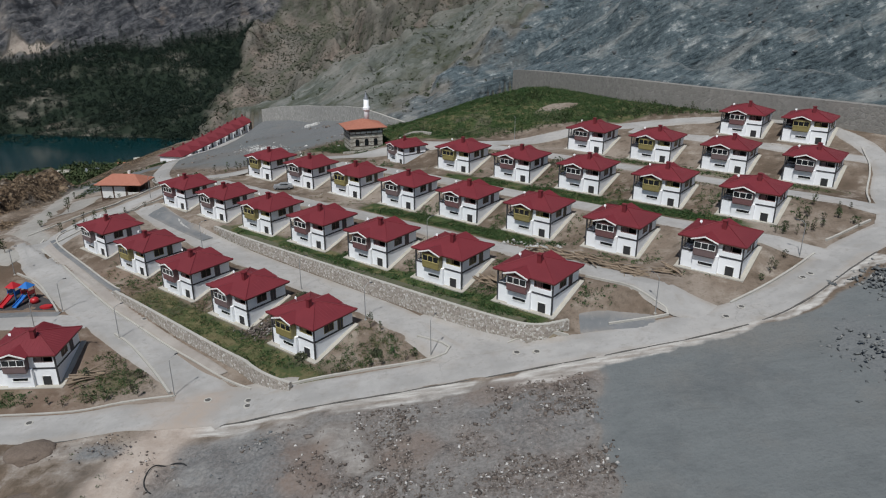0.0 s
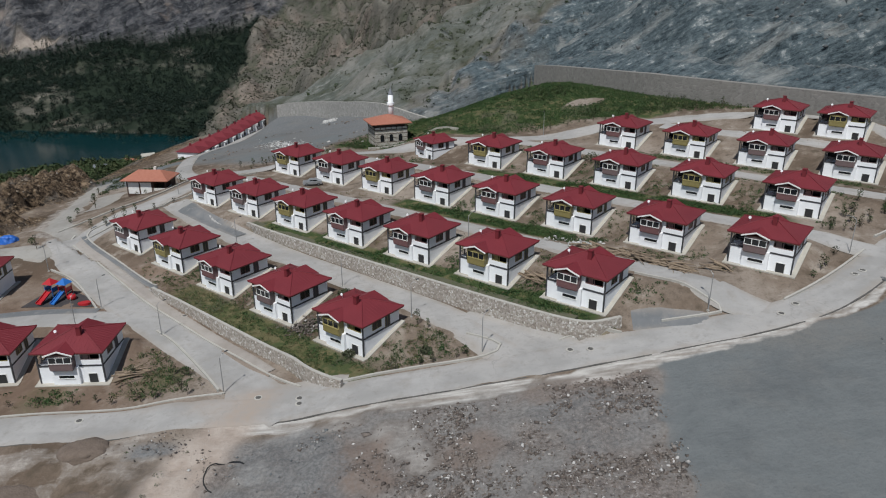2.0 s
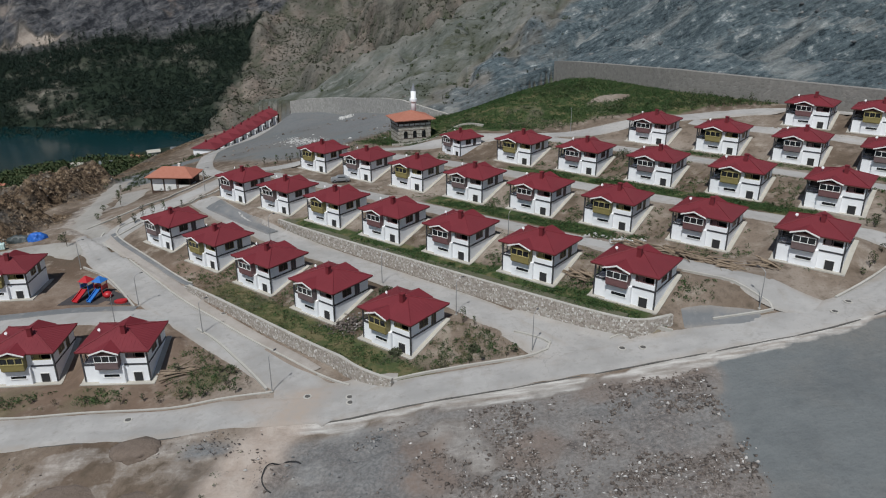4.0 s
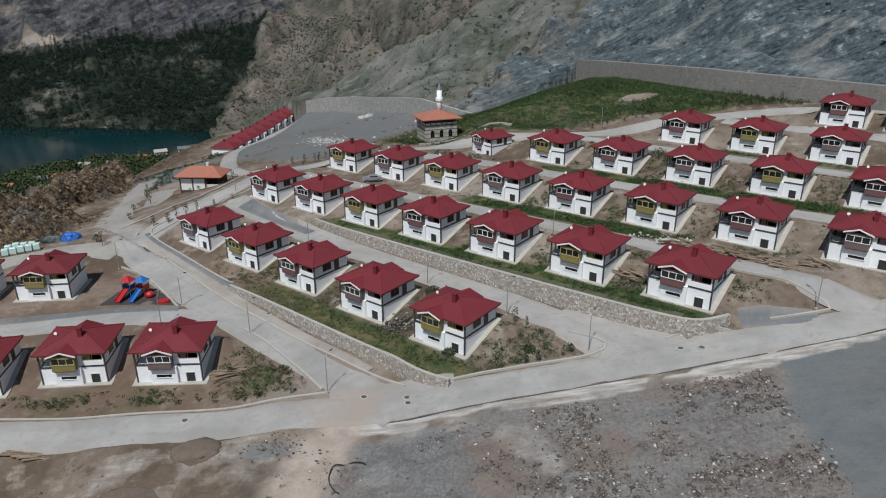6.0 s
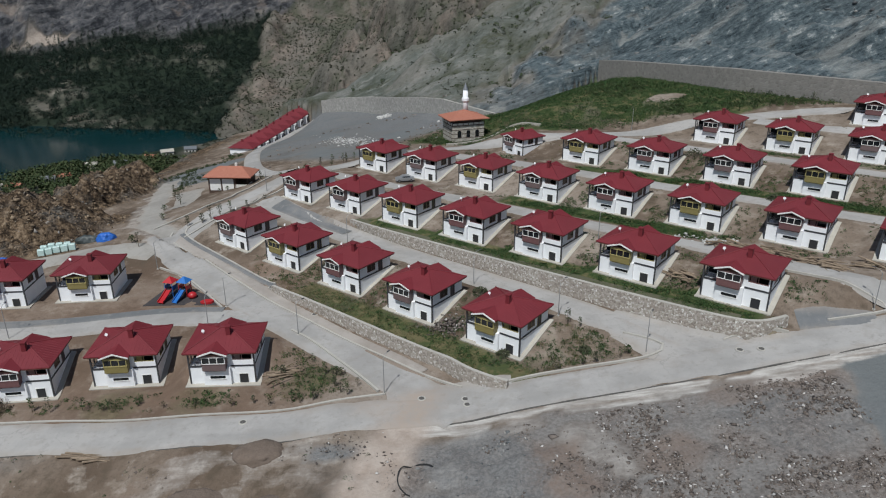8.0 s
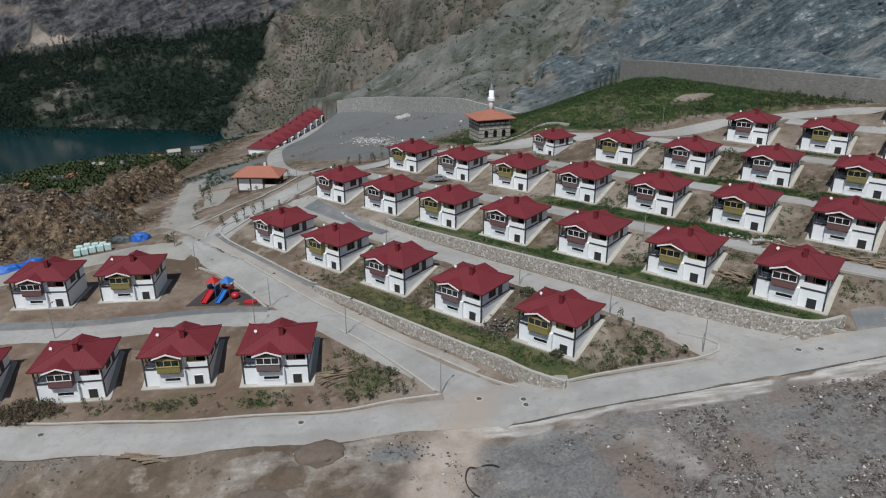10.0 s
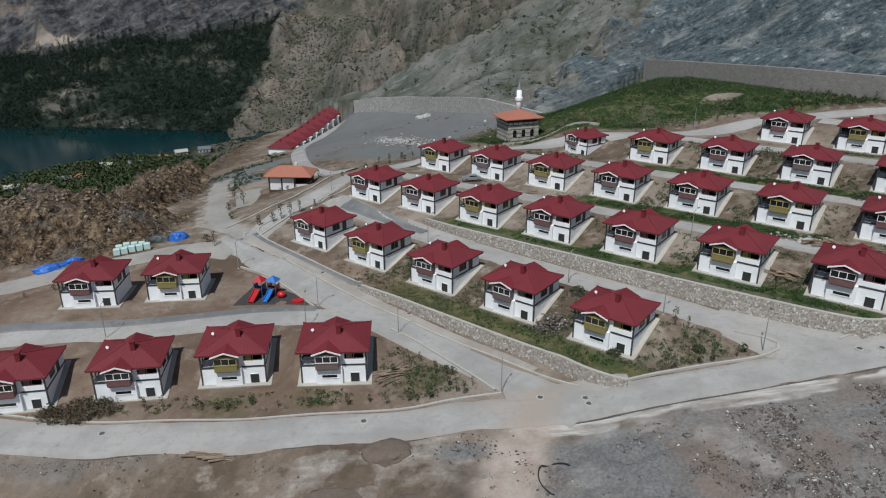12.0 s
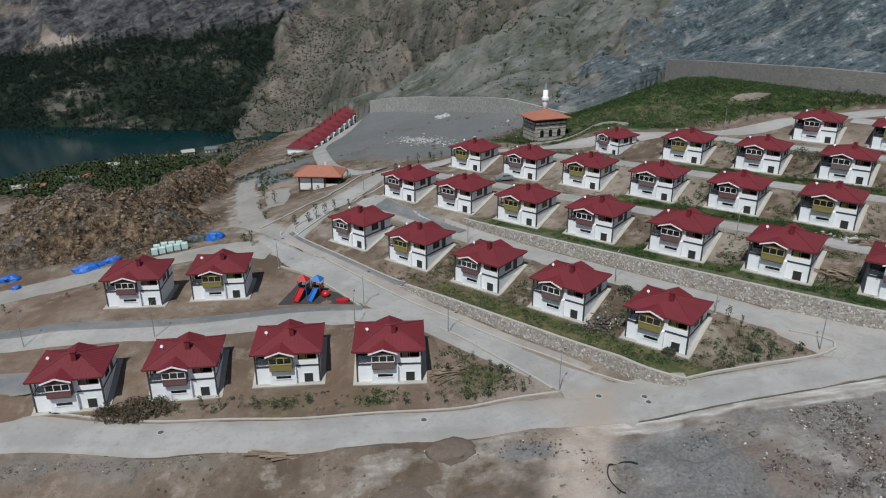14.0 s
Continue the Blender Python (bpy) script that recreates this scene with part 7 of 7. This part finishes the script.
M_earth = surface("tipped_earth", (0.120, 0.090, 0.070), (0.165, 0.128, 0.104), 0.97, 0.9, 5, 0.12, strength=1.0)
M_carpaint = surface("silver_paint", (0.38, 0.39, 0.40), (0.34, 0.35, 0.36), 0.3, 2, 20, 0, metal=0.5)
M_tyre = surface("tyre_rubber", (0.02, 0.02, 0.02), (0.03, 0.03, 0.03), 0.9, 4, 30, 0)
M_iron = surface("cast_iron", (0.07, 0.065, 0.06), (0.10, 0.095, 0.09), 0.8, 4, 25, 0.004)


def lamp_post():
    t = tagged(new("street_lamp"), "slim grey street lamp with a short arm", "street lamp", "street lamps")
    bm = bmesh.new()
    rod(bm, (0, 0, -0.4), (0, 0, 5.2), 0.075, 0.045, 8)
    part("pole", bm, M_pole, t)
    bm = bmesh.new()
    box(bm, -0.17, -0.17, -0.3, 0.17, 0.17, 0.12, 0.03)
    part("foot", bm, M_kerb, t)
    bm = bmesh.new()
    rod(bm, (0, 0, 5.15), (0.5, 0, 5.55), 0.035, 0.03, 6)
    rod(bm, (0.5, 0, 5.55), (1.1, 0, 5.62), 0.03, 0.025, 6)
    part("arm", bm, M_pole, t)
    bm = bmesh.new()
    box(bm, 0.95, -0.1, 5.56, 1.45, 0.1, 5.68, 0.03)
    part("lantern", bm, M_trim, t, "dark flat lantern")
    return t


first = lamp_post()
lamps = [(-35.2, 79.4, 60), (-62.9, 105.2, 40), (-49.3, 95.4, 40), (-80.4, 121.8, 20), (-94.1, 97.4, 90), (-114.4, 97.2, 90), (-63.5, 97.9, 90), (-11.3, 92.4, 40), (-22.9, 104.1, 40), (-1.6, 81.9, 60), (28.4, 85.0, 120), (-2.6, 109.3, 40), (-45.5, 124.5, 40), (-108.5, 118.2, 70), (-68.5, 158.5, 30), (52.5, 96.5, 150), (17.5, 170.8, 90)]
for i, (x, y, a) in enumerate(lamps):
    m = pose(x, y, land_z(x, y) + 0.05, 0, 0, a)
    if i == 0:
        first.matrix_basis = m
    else:
        copy_thing(first, m)


def manhole():
    t = tagged(new("manhole_cover"), "round dark manhole cover in a pale ring", "manhole", "manhole covers")
    bm = bmesh.new()
    bmesh.ops.create_cone(bm, segments=20, radius1=0.55, radius2=0.52, depth=0.06, cap_ends=True)
    part("ring", bm, M_kerb, t)
    bm = bmesh.new()
    bmesh.ops.create_cone(bm, segments=20, radius1=0.36, radius2=0.35, depth=0.05, cap_ends=True, matrix=Matrix.Translation((0, 0, 0.02)))
    part("lid", bm, M_iron, t)
    return t


first = manhole()
for i, (x, y) in enumerate([(-30.4, 78.1), (-24.9, 77.3), (-24.7, 76.1), (-85.9, 76.9), (-52.4, 75.4), (9.5, 80), (12.0, 79.6), (36.8, 82.4), (39.5, 84.4), (50.2, 90.4), (51.6, 91.2), (-57, 111.5), (-48, 101.8)]):
    m = pose(x, y, land_z(x, y) + 0.14)
    if i == 0:
        first.matrix_basis = m
    else:
        copy_thing(first, m)


def playground():
    pg = tagged(new("play_structure"), "red and blue plastic playground towers with slides", "playground")
    zt = 1.3
    for tx, ty, mat, name in ((-1.3, 0.3, M_red, "red pyramid roof"), (0.9, 0.9, M_blue, "blue pyramid roof")):
        for dx in (-0.7, 0.7):
            for dy in (-0.7, 0.7):
                bm = bmesh.new()
                rod(bm, (tx + dx, ty + dy, -0.2), (tx + dx, ty + dy, 3.0), 0.06, seg=8)
                part("post", bm, M_blue if mat is M_red else M_red, pg)
        bm = bmesh.new()
        box(bm, tx - 0.75, ty - 0.75, zt, tx + 0.75, ty + 0.75, zt + 0.1)
        part("deck", bm, M_tyre, pg)
        bm = bmesh.new()
        bmesh.ops.create_cone(bm, segments=4, radius1=1.35, radius2=0.1, depth=0.95, cap_ends=True, matrix=Matrix.Translation((tx, ty, 3.4)) @ Matrix.Rotation(radians(45), 4, "Z"))
        part("tower_roof", bm, mat, pg, name)
        for s in (-1, 1):
            bm = bmesh.new()
            box(bm, tx + s * 0.72 - 0.03, ty - 0.65, zt + 0.15, tx + s * 0.72 + 0.03, ty + 0.65, zt + 0.95, 0.02)
            part("panel", bm, M_blue if mat is M_red else M_red, pg)
    for x0, mat, w in ((-1.3, M_red, 1.0), (0.9, M_blue, 0.8)):
        bm = bmesh.new()
        ya = -0.4 if x0 < 0 else 0.2
        for k in range(6):
            a, b = k / 6, (k + 1) / 6
            za, zb = zt * (1 - a) ** 1.2 + 0.15, zt * (1 - b) ** 1.2 + 0.15
            prism(bm, [(x0 - w / 2, ya - 2.6 * b), (x0 + w / 2, ya - 2.6 * b), (x0 + w / 2, ya - 2.6 * a), (x0 - w / 2, ya - 2.6 * a)], lambda x, y: (za if abs(y - (ya - 2.6 * a)) < 1e-6 else zb) - 0.06, lambda x, y: (za if abs(y - (ya - 2.6 * a)) < 1e-6 else zb))
            for s in (-1, 1):
                xa = x0 + s * w / 2
                prism(bm, [(xa - 0.05, ya - 2.6 * b), (xa + 0.05, ya - 2.6 * b), (xa + 0.05, ya - 2.6 * a), (xa - 0.05, ya - 2.6 * a)], lambda x, y: (za if abs(y - (ya - 2.6 * a)) < 1e-6 else zb), lambda x, y: (za if abs(y - (ya - 2.6 * a)) < 1e-6 else zb) + 0.28)
        part("slide", bm, mat, pg, "moulded plastic slide")
    bm = bmesh.new()
    bmesh.ops.create_uvsphere(bm, u_segments=12, v_segments=8, radius=0.75, matrix=Matrix.Translation((2.6, 0.2, 0.6)) @ Matrix.Diagonal((1, 1, 0.9, 1)))
    part("climbing_shell", bm, M_red, pg, "red moulded climbing shell", True)
    return pg


play = playground()
play.matrix_basis = pose(-72.3, 109.6, land_z(-72, 109.6) + 0.06, 0, 0, -15)
play.scale = (1.02, 1.0, 0.9)
bm = bmesh.new()
rr = [(math.cos(a) * 1.15, math.sin(a) * 0.75) for a in np.linspace(0, 2 * math.pi, 13)[:-1]]
prism(bm, rr, 0.0, lambda x, y: 0.35 + 0.12 * x)
seat = tagged(part("rocking_toy", bm, M_red), "low red plastic rocking toy", "toy")
seat.matrix_basis = pose(-66.6, 107.0, land_z(-66.6, 107) + 0.03, 0, 0, -10)
pad = [(-77.2, 106.8), (-64.4, 105.9), (-66.4, 109.2), (-72.4, 113.2), (-75.6, 114.2)]
bm = bmesh.new()
prism(bm, pad, lambda x, y: land_z(x, y) - 0.4, lambda x, y: land_z(x, y) + 0.1)
tagged(part("play_mat", bm, M_mat), "dark rubber playground surface", "pavement", kind="structure")


def lump(name, length, width, height, material, label, category, seed, seg=32):
    crease = 0.3 if name == "soil_mound" else 1.0
    """A draped or tipped heap: a rounded low body with creases."""
    bm = bmesh.new()
    rows = []
    for i in range(11):
        t = i / 10
        ring = []
        for k in range(seg):
            a = 2 * math.pi * k / seg
            n = 1 + 0.10 * noise.noise((math.cos(a) * 9 + seed, math.sin(a) * 9, t * 9.0)) + crease * 0.45 * noise.noise((math.cos(a) * 1.9 + seed, math.sin(a) * 1.9, t * 2.0)) + crease * 0.28 * noise.noise((math.cos(a) * 4.5 + seed, math.sin(a) * 4.5, t * 5.0))
            r = math.cos(t * math.pi / 2) ** 0.7
            ring.append(bm.verts.new((length / 2 * r * n * math.cos(a), width / 2 * r * n * math.sin(a), height * math.sin(t * math.pi / 2) * (0.9 + 0.2 * n) - 0.25)) if i < 10 else None)
        rows.append(ring)
    for r, q in zip(rows[:-2], rows[1:-1]):
        for k in range(seg):
            bm.faces.new((r[k], r[(k + 1) % seg], q[(k + 1) % seg], q[k]))
    top = bm.verts.new((0, 0, height - 0.2))
    for k in range(seg):
        bm.faces.new((rows[9][k], rows[9][(k + 1) % seg], top))
    return tagged(part(name, bm, material, smooth=True), label, category)


for i, (x, y, l, w, h, a, mat, lab, nm, cat) in enumerate([
        (-117.6, 125.8, 5.4, 2.4, 1.2, 34, M_tarp, "heap of goods under a crumpled blue tarpaulin", "tarpaulin", "tarpaulin"),
        (-114.4, 128.6, 3.4, 1.8, 1.1, 34, M_tarp, "goods under a bright blue tarpaulin", "tarpaulin", "tarpaulin"),
        (-131.0, 122.6, 3.4, 2.2, 1.1, 30, M_tarp, "small heap under a blue tarpaulin", "tarpaulin", "tarpaulin"),
        (-127.8, 118.8, 1.8, 1.4, 0.9, 10, M_tarp, "small blue wrapped bundle", "tarpaulin", "tarpaulin"),
        (-96.6, 137.0, 3.6, 2.4, 1.6, 15, M_tarp, "rounded stack under a blue tarpaulin", "tarpaulin", "tarpaulin"),
        (-100.6, 137.2, 4.6, 2.2, 1.5, 10, M_tarp2, "dark wrapped building materials", "tarpaulin", "tarpaulin"),
        (-49.0, 69.6, 6.0, 4.4, 1.05, 10, M_earth, "tipped heap of brown earth by the road", "soil_mound", "earth heap"),
        (-54.0, 63.0, 7.4, 4.4, 0.6, -5, M_earth, "low spread heap of brown earth", "soil_mound", "earth heap"),
        (-46.0, 61.0, 6.0, 4.4, 0.6, 20, M_earth, "low brown earth heap on the site", "soil_mound", "earth heap")]):
    lump(nm, l, w, h, mat, lab, cat, i * 3.7).matrix_basis = pose(x, y, land_z(x, y), 0, 0, a)


def pallet_stack(n):
    t = tagged(new("wrapped_pallet"), "pallet of building blocks in mint green wrap", "pallet", "wrapped pallets")
    bm = bmesh.new()
    box(bm, -0.6, -0.5, 0.14, 0.6, 0.5, 1.35, 0.06)
    part("load", bm, M_wrap, t)
    for y in (-0.42, 0.0, 0.42):
        bm = bmesh.new()
        box(bm, -0.6, y - 0.05, -0.1, 0.6, y + 0.05, 0.14)
        part("runner", bm, M_log, t)
    return t


first = pallet_stack(0)
for i in range(9):
    x, y = -106.6 + 1.3 * (i % 5), 130.4 + 0.52 * (i % 5) + 1.25 * (i // 5)
    m = pose(x, y, land_z(x, y) + 0.15, 0, 0, 22)
    if i == 0:
        first.matrix_basis = m
    else:
        copy_thing(first, m)


def log_pile(x0, y0, x1, y1, n, seed, label, spread=24, heap=0.32):
    t = tagged(new("log_pile"), label, "timber", "timber piles")
    r = random.Random(seed)
    L = math.hypot(x1 - x0, y1 - y0)
    t.matrix_basis = pose((x0 + x1) / 2, (y0 + y1) / 2, land_z((x0 + x1) / 2, (y0 + y1) / 2), 0, 0, math.degrees(math.atan2(y1 - y0, x1 - x0)))
    meshes = []
    for k in range(4):
        bm = bmesh.new()
        rod(bm, (-1.6, 0, 0), (0.2, 0.05 * k, 0.03), 0.10 + 0.02 * k, 0.08 + 0.01 * k, 7)
        rod(bm, (0.15, 0.05 * k, 0.03), (1.7, -0.06, 0.0), 0.08 + 0.01 * k, 0.05, 7)
        me_ = bpy.data.meshes.new("log")
        bm.to_mesh(me_)
        bm.free()
        me_.materials.append(M_log)
        meshes.append(me_)
    for i in range(n):
        ob = new("log", meshes[i % 4])
        ob.parent = t
        ob.matrix_basis = pose(r.uniform(-L / 2, L / 2), r.gauss(0, 0.7 if spread > 10 else 0.35), 0.12 + abs(r.gauss(0, heap)), 0, r.uniform(-9, 9) * heap * 3, r.gauss(0, spread))
    return t


log_pile(20.4, 101.2, 29.2, 93.6, 70, 1, "long untidy pile of weathered timber")
log_pile(14.5, 105.6, 20.0, 101.8, 34, 2, "scattered branches and poles beside the lane")
log_pile(5.2, 97.6, 8.4, 94.6, 22, 3, "small pile of brown timber between houses")
log_pile(31.5, 95.4, 33.6, 93.8, 12, 4, "short broken planks on bare soil")
log_pile(-50.4, 84.4, -48.0, 85.6, 16, 5, "old planks lying beside the house")
log_pile(-73.0, 71.3, -68.6, 71.0, 16, 6, "grey planks lying along the road edge", 5, 0.1)


def car(paint, label):
    c = tagged(new("car"), label, "car")
    prof = [(-2.1, 0.35), (-2.15, 0.75), (-1.95, 0.95), (-1.15, 1.02), (-0.55, 1.42), (0.9, 1.45), (1.65, 1.02), (2.05, 0.92), (2.1, 0.4)]
    bm = bmesh.new()
    ya = [bm.verts.new((x, -0.82 + (0.12 if z > 1.1 else 0), z)) for x, z in prof]
    yb = [bm.verts.new((x, 0.82 - (0.12 if z > 1.1 else 0), z)) for x, z in prof]
    n = len(prof)
    for i in range(n):
        bm.faces.new((ya[i], ya[(i + 1) % n], yb[(i + 1) % n], yb[i]))
    bm.faces.new(list(reversed(ya)))
    bm.faces.new(yb)
    bmesh.ops.recalc_face_normals(bm, faces=bm.faces)
    part("body", bm, paint, c)
    bm = bmesh.new()
    prism(bm, [(-0.95, -0.74), (1.4, -0.74), (1.4, 0.74), (-0.95, 0.74)], 1.06, lambda x, y: 1.12)
    for s in (-1, 1):
        box(bm, -0.6, s * 0.78 - 0.02, 1.06, 1.1, s * 0.78 + 0.02, 1.34)
    part("window", bm, M_glass, c)
    for x in (-1.3, 1.3):
        for y in (-0.78, 0.78):
            bm = bmesh.new()
            rod(bm, (x, y - 0.1, 0.32), (x, y + 0.1, 0.32), 0.32, seg=14)
            w = part("wheel", bm, M_tyre, c)
            bm = bmesh.new()
            rod(bm, (x, y - 0.11, 0.32), (x, y + 0.11, 0.32), 0.18, seg=10)
            part("rim", bm, M_steel, w)
    return c


car(M_carpaint, "silver parked car on the lane behind the houses").matrix_basis = pose(-36.4, 155.0, land_z(-36.4, 155) + 0.1, 0, 0, 10)
# black hose left on the rubble
cu = bpy.data.curves.new("hose", "CURVE")
cu.dimensions, cu.bevel_depth = "3D", 0.07
sp = cu.splines.new("POLY")
pts = [(-30.2 + 2.3 * math.cos(a), 63.0 + 2.6 * math.sin(a)) for a in np.linspace(0.9, 4.3, 22)]
sp.points.add(len(pts) - 1)
for q, (x, y) in zip(sp.points, pts):
    q.co = (x, y, land_z(x, y) + float(ground_relief(np.array([x]), np.array([y]))[0]) + 0.12, 1)
cu.materials.append(M_tyre)
tagged(new("hose", cu), "curved black hose lying on the rubble", "hose")


# dark round bush by a basement door, stones between plots, bags by the lane
def round_bush(x, y, r, label):
    t = tagged(new("bush"), label, "bush")
    bm = bmesh.new()
    rg = random.Random(int(x * 10))
    for i in range(260):
        d = Vector((rg.gauss(0, 1), rg.gauss(0, 1), abs(rg.gauss(0, 1)))).normalized() * r * rg.uniform(0.6, 1.05)
        d.z *= 0.9
        n = Vector((rg.gauss(0, 1), rg.gauss(0, 1), rg.gauss(0, 1))).normalized()
        e = n.orthogonal().normalized()
        s = rg.uniform(0.10, 0.2)
        bm.faces.new([bm.verts.new(d - e * s), bm.verts.new(d + e * s), bm.verts.new(d + n * s * 1.4)])
    part("crown", bm, M_scrub, t)
    bm = bmesh.new()
    rod(bm, (0, 0, -0.2), (0, 0, r * 0.6), 0.06, 0.03, 6)
    part("stem", bm, M_bark, t)
    t.matrix_basis = pose(x, y, land_z(x, y))


round_bush(-19.6, 85.6, 0.95, "round grey-green bush beside a basement door")
round_bush(-22.0, 100.6, 1.35, "dark grey-green spreading bush beside the lane")
round_bush(-9.0, 84.0, 0.8, "low rounded bush on the corner plot")
round_bush(24.6, 146.5, 1.9, "large green bush between two houses")
round_bush(26.4, 143.6, 1.6, "large green bush between two houses")
round_bush(30.5, 121.2, 1.3, "green bush beside the house wall")
for nm, cx, cy, sx, sy, n, size, mat, lab in (("stone_pile", -26.6, 94.2, 1.8, 1.2, 260, 0.24, M_rubble, "loose stone pile between two houses"), ("bag_pile", 15.3, 107.2, 1.2, 0.7, 60, 0.32, M_chalk, "heap of white bags beside the lane"),
                                             ("bag_pile", 11.2, 110.2, 1.4, 0.4, 30, 0.25, M_chalk, "white planks and bags on the verge"), ("stone_pile", -39.2, 69.2, 2.0, 1.2, 60, 0.12, M_rubble, "scattered ash-grey stones by the track"),
                                             ("stone_pile", 49.5, 70.0, 2.5, 3.0, 120, 0.25, M_slate, "grey stones on the fill"), ("stone_pile", 60.0, 87.0, 2.6, 2.2, 220, 0.3, M_slate, "tipped grey stone beside the road")):
    q = np.stack([rng.normal(cx, sx, n), rng.normal(cy, sy, n)], -1)
    hgt = 0.9 * np.exp(-((q[:, 0] - cx) ** 2 / sx ** 2 + (q[:, 1] - cy) ** 2 / sy ** 2) / 2) * rng.random(n)
    stones(nm, np.stack([q[:, 0], q[:, 1], land(q[:, 0], q[:, 1]) + hgt], -1), size * rng.uniform(0.5, 1.3, n), mat, lab)


# low buildings by the lake
def shore_house(roof_mat, label):
    h = tagged(new("shore_house"), label, "house", "shore houses")
    bm = bmesh.new()
    box(bm, -6, -4, -3, 6, 4, 4)
    part("wall", bm, M_plaster, h)
    bm = bmesh.new()
    v = [bm.verts.new(p_) for p_ in ((-6.8, -4.8, 3.8), (6.8, -4.8, 3.8), (6.8, 4.8, 3.8), (-6.8, 4.8, 3.8), (-6.8, 0, 6.2), (6.8, 0, 6.2))]
    for f in ((0, 1, 5, 4), (2, 3, 4, 5), (0, 4, 3), (1, 2, 5), (3, 2, 1, 0)):
        bm.faces.new([v[k_] for k_ in f])
    part("roof", bm, roof_mat, h)
    for k_ in range(3):
        bm = bmesh.new()
        box(bm, -4.4 + 3.4 * k_, -4.05, 0.8, -2.9 + 3.4 * k_, -3.98, 2.4)
        part("window", bm, M_glass, h)
    return h


kinds = [shore_house(M_steel, "low house with a pale metal roof by the lake"), shore_house(M_tile, "low house with a tiled roof by the lake"), shore_house(M_concrete, "low house with a grey roof among the lakeside trees")]
fresh = [True] * 3
for i, (x, y, a) in enumerate([(-392, 628, 15), (-383, 636, 40), (-378, 682, 5), (-352, 690, 20), (-330, 712, -10), (-322, 735, 30), (-300, 745, 10), (-410, 605, 0), (-425, 600, 30)]):
    k_ = i % 3
    m = pose(x, y, land_z(x, y) - 0.5, 0, 0, a)
    if fresh[k_]:
        kinds[k_].matrix_basis = m
        fresh[k_] = False
    else:
        copy_thing(kinds[k_], m)
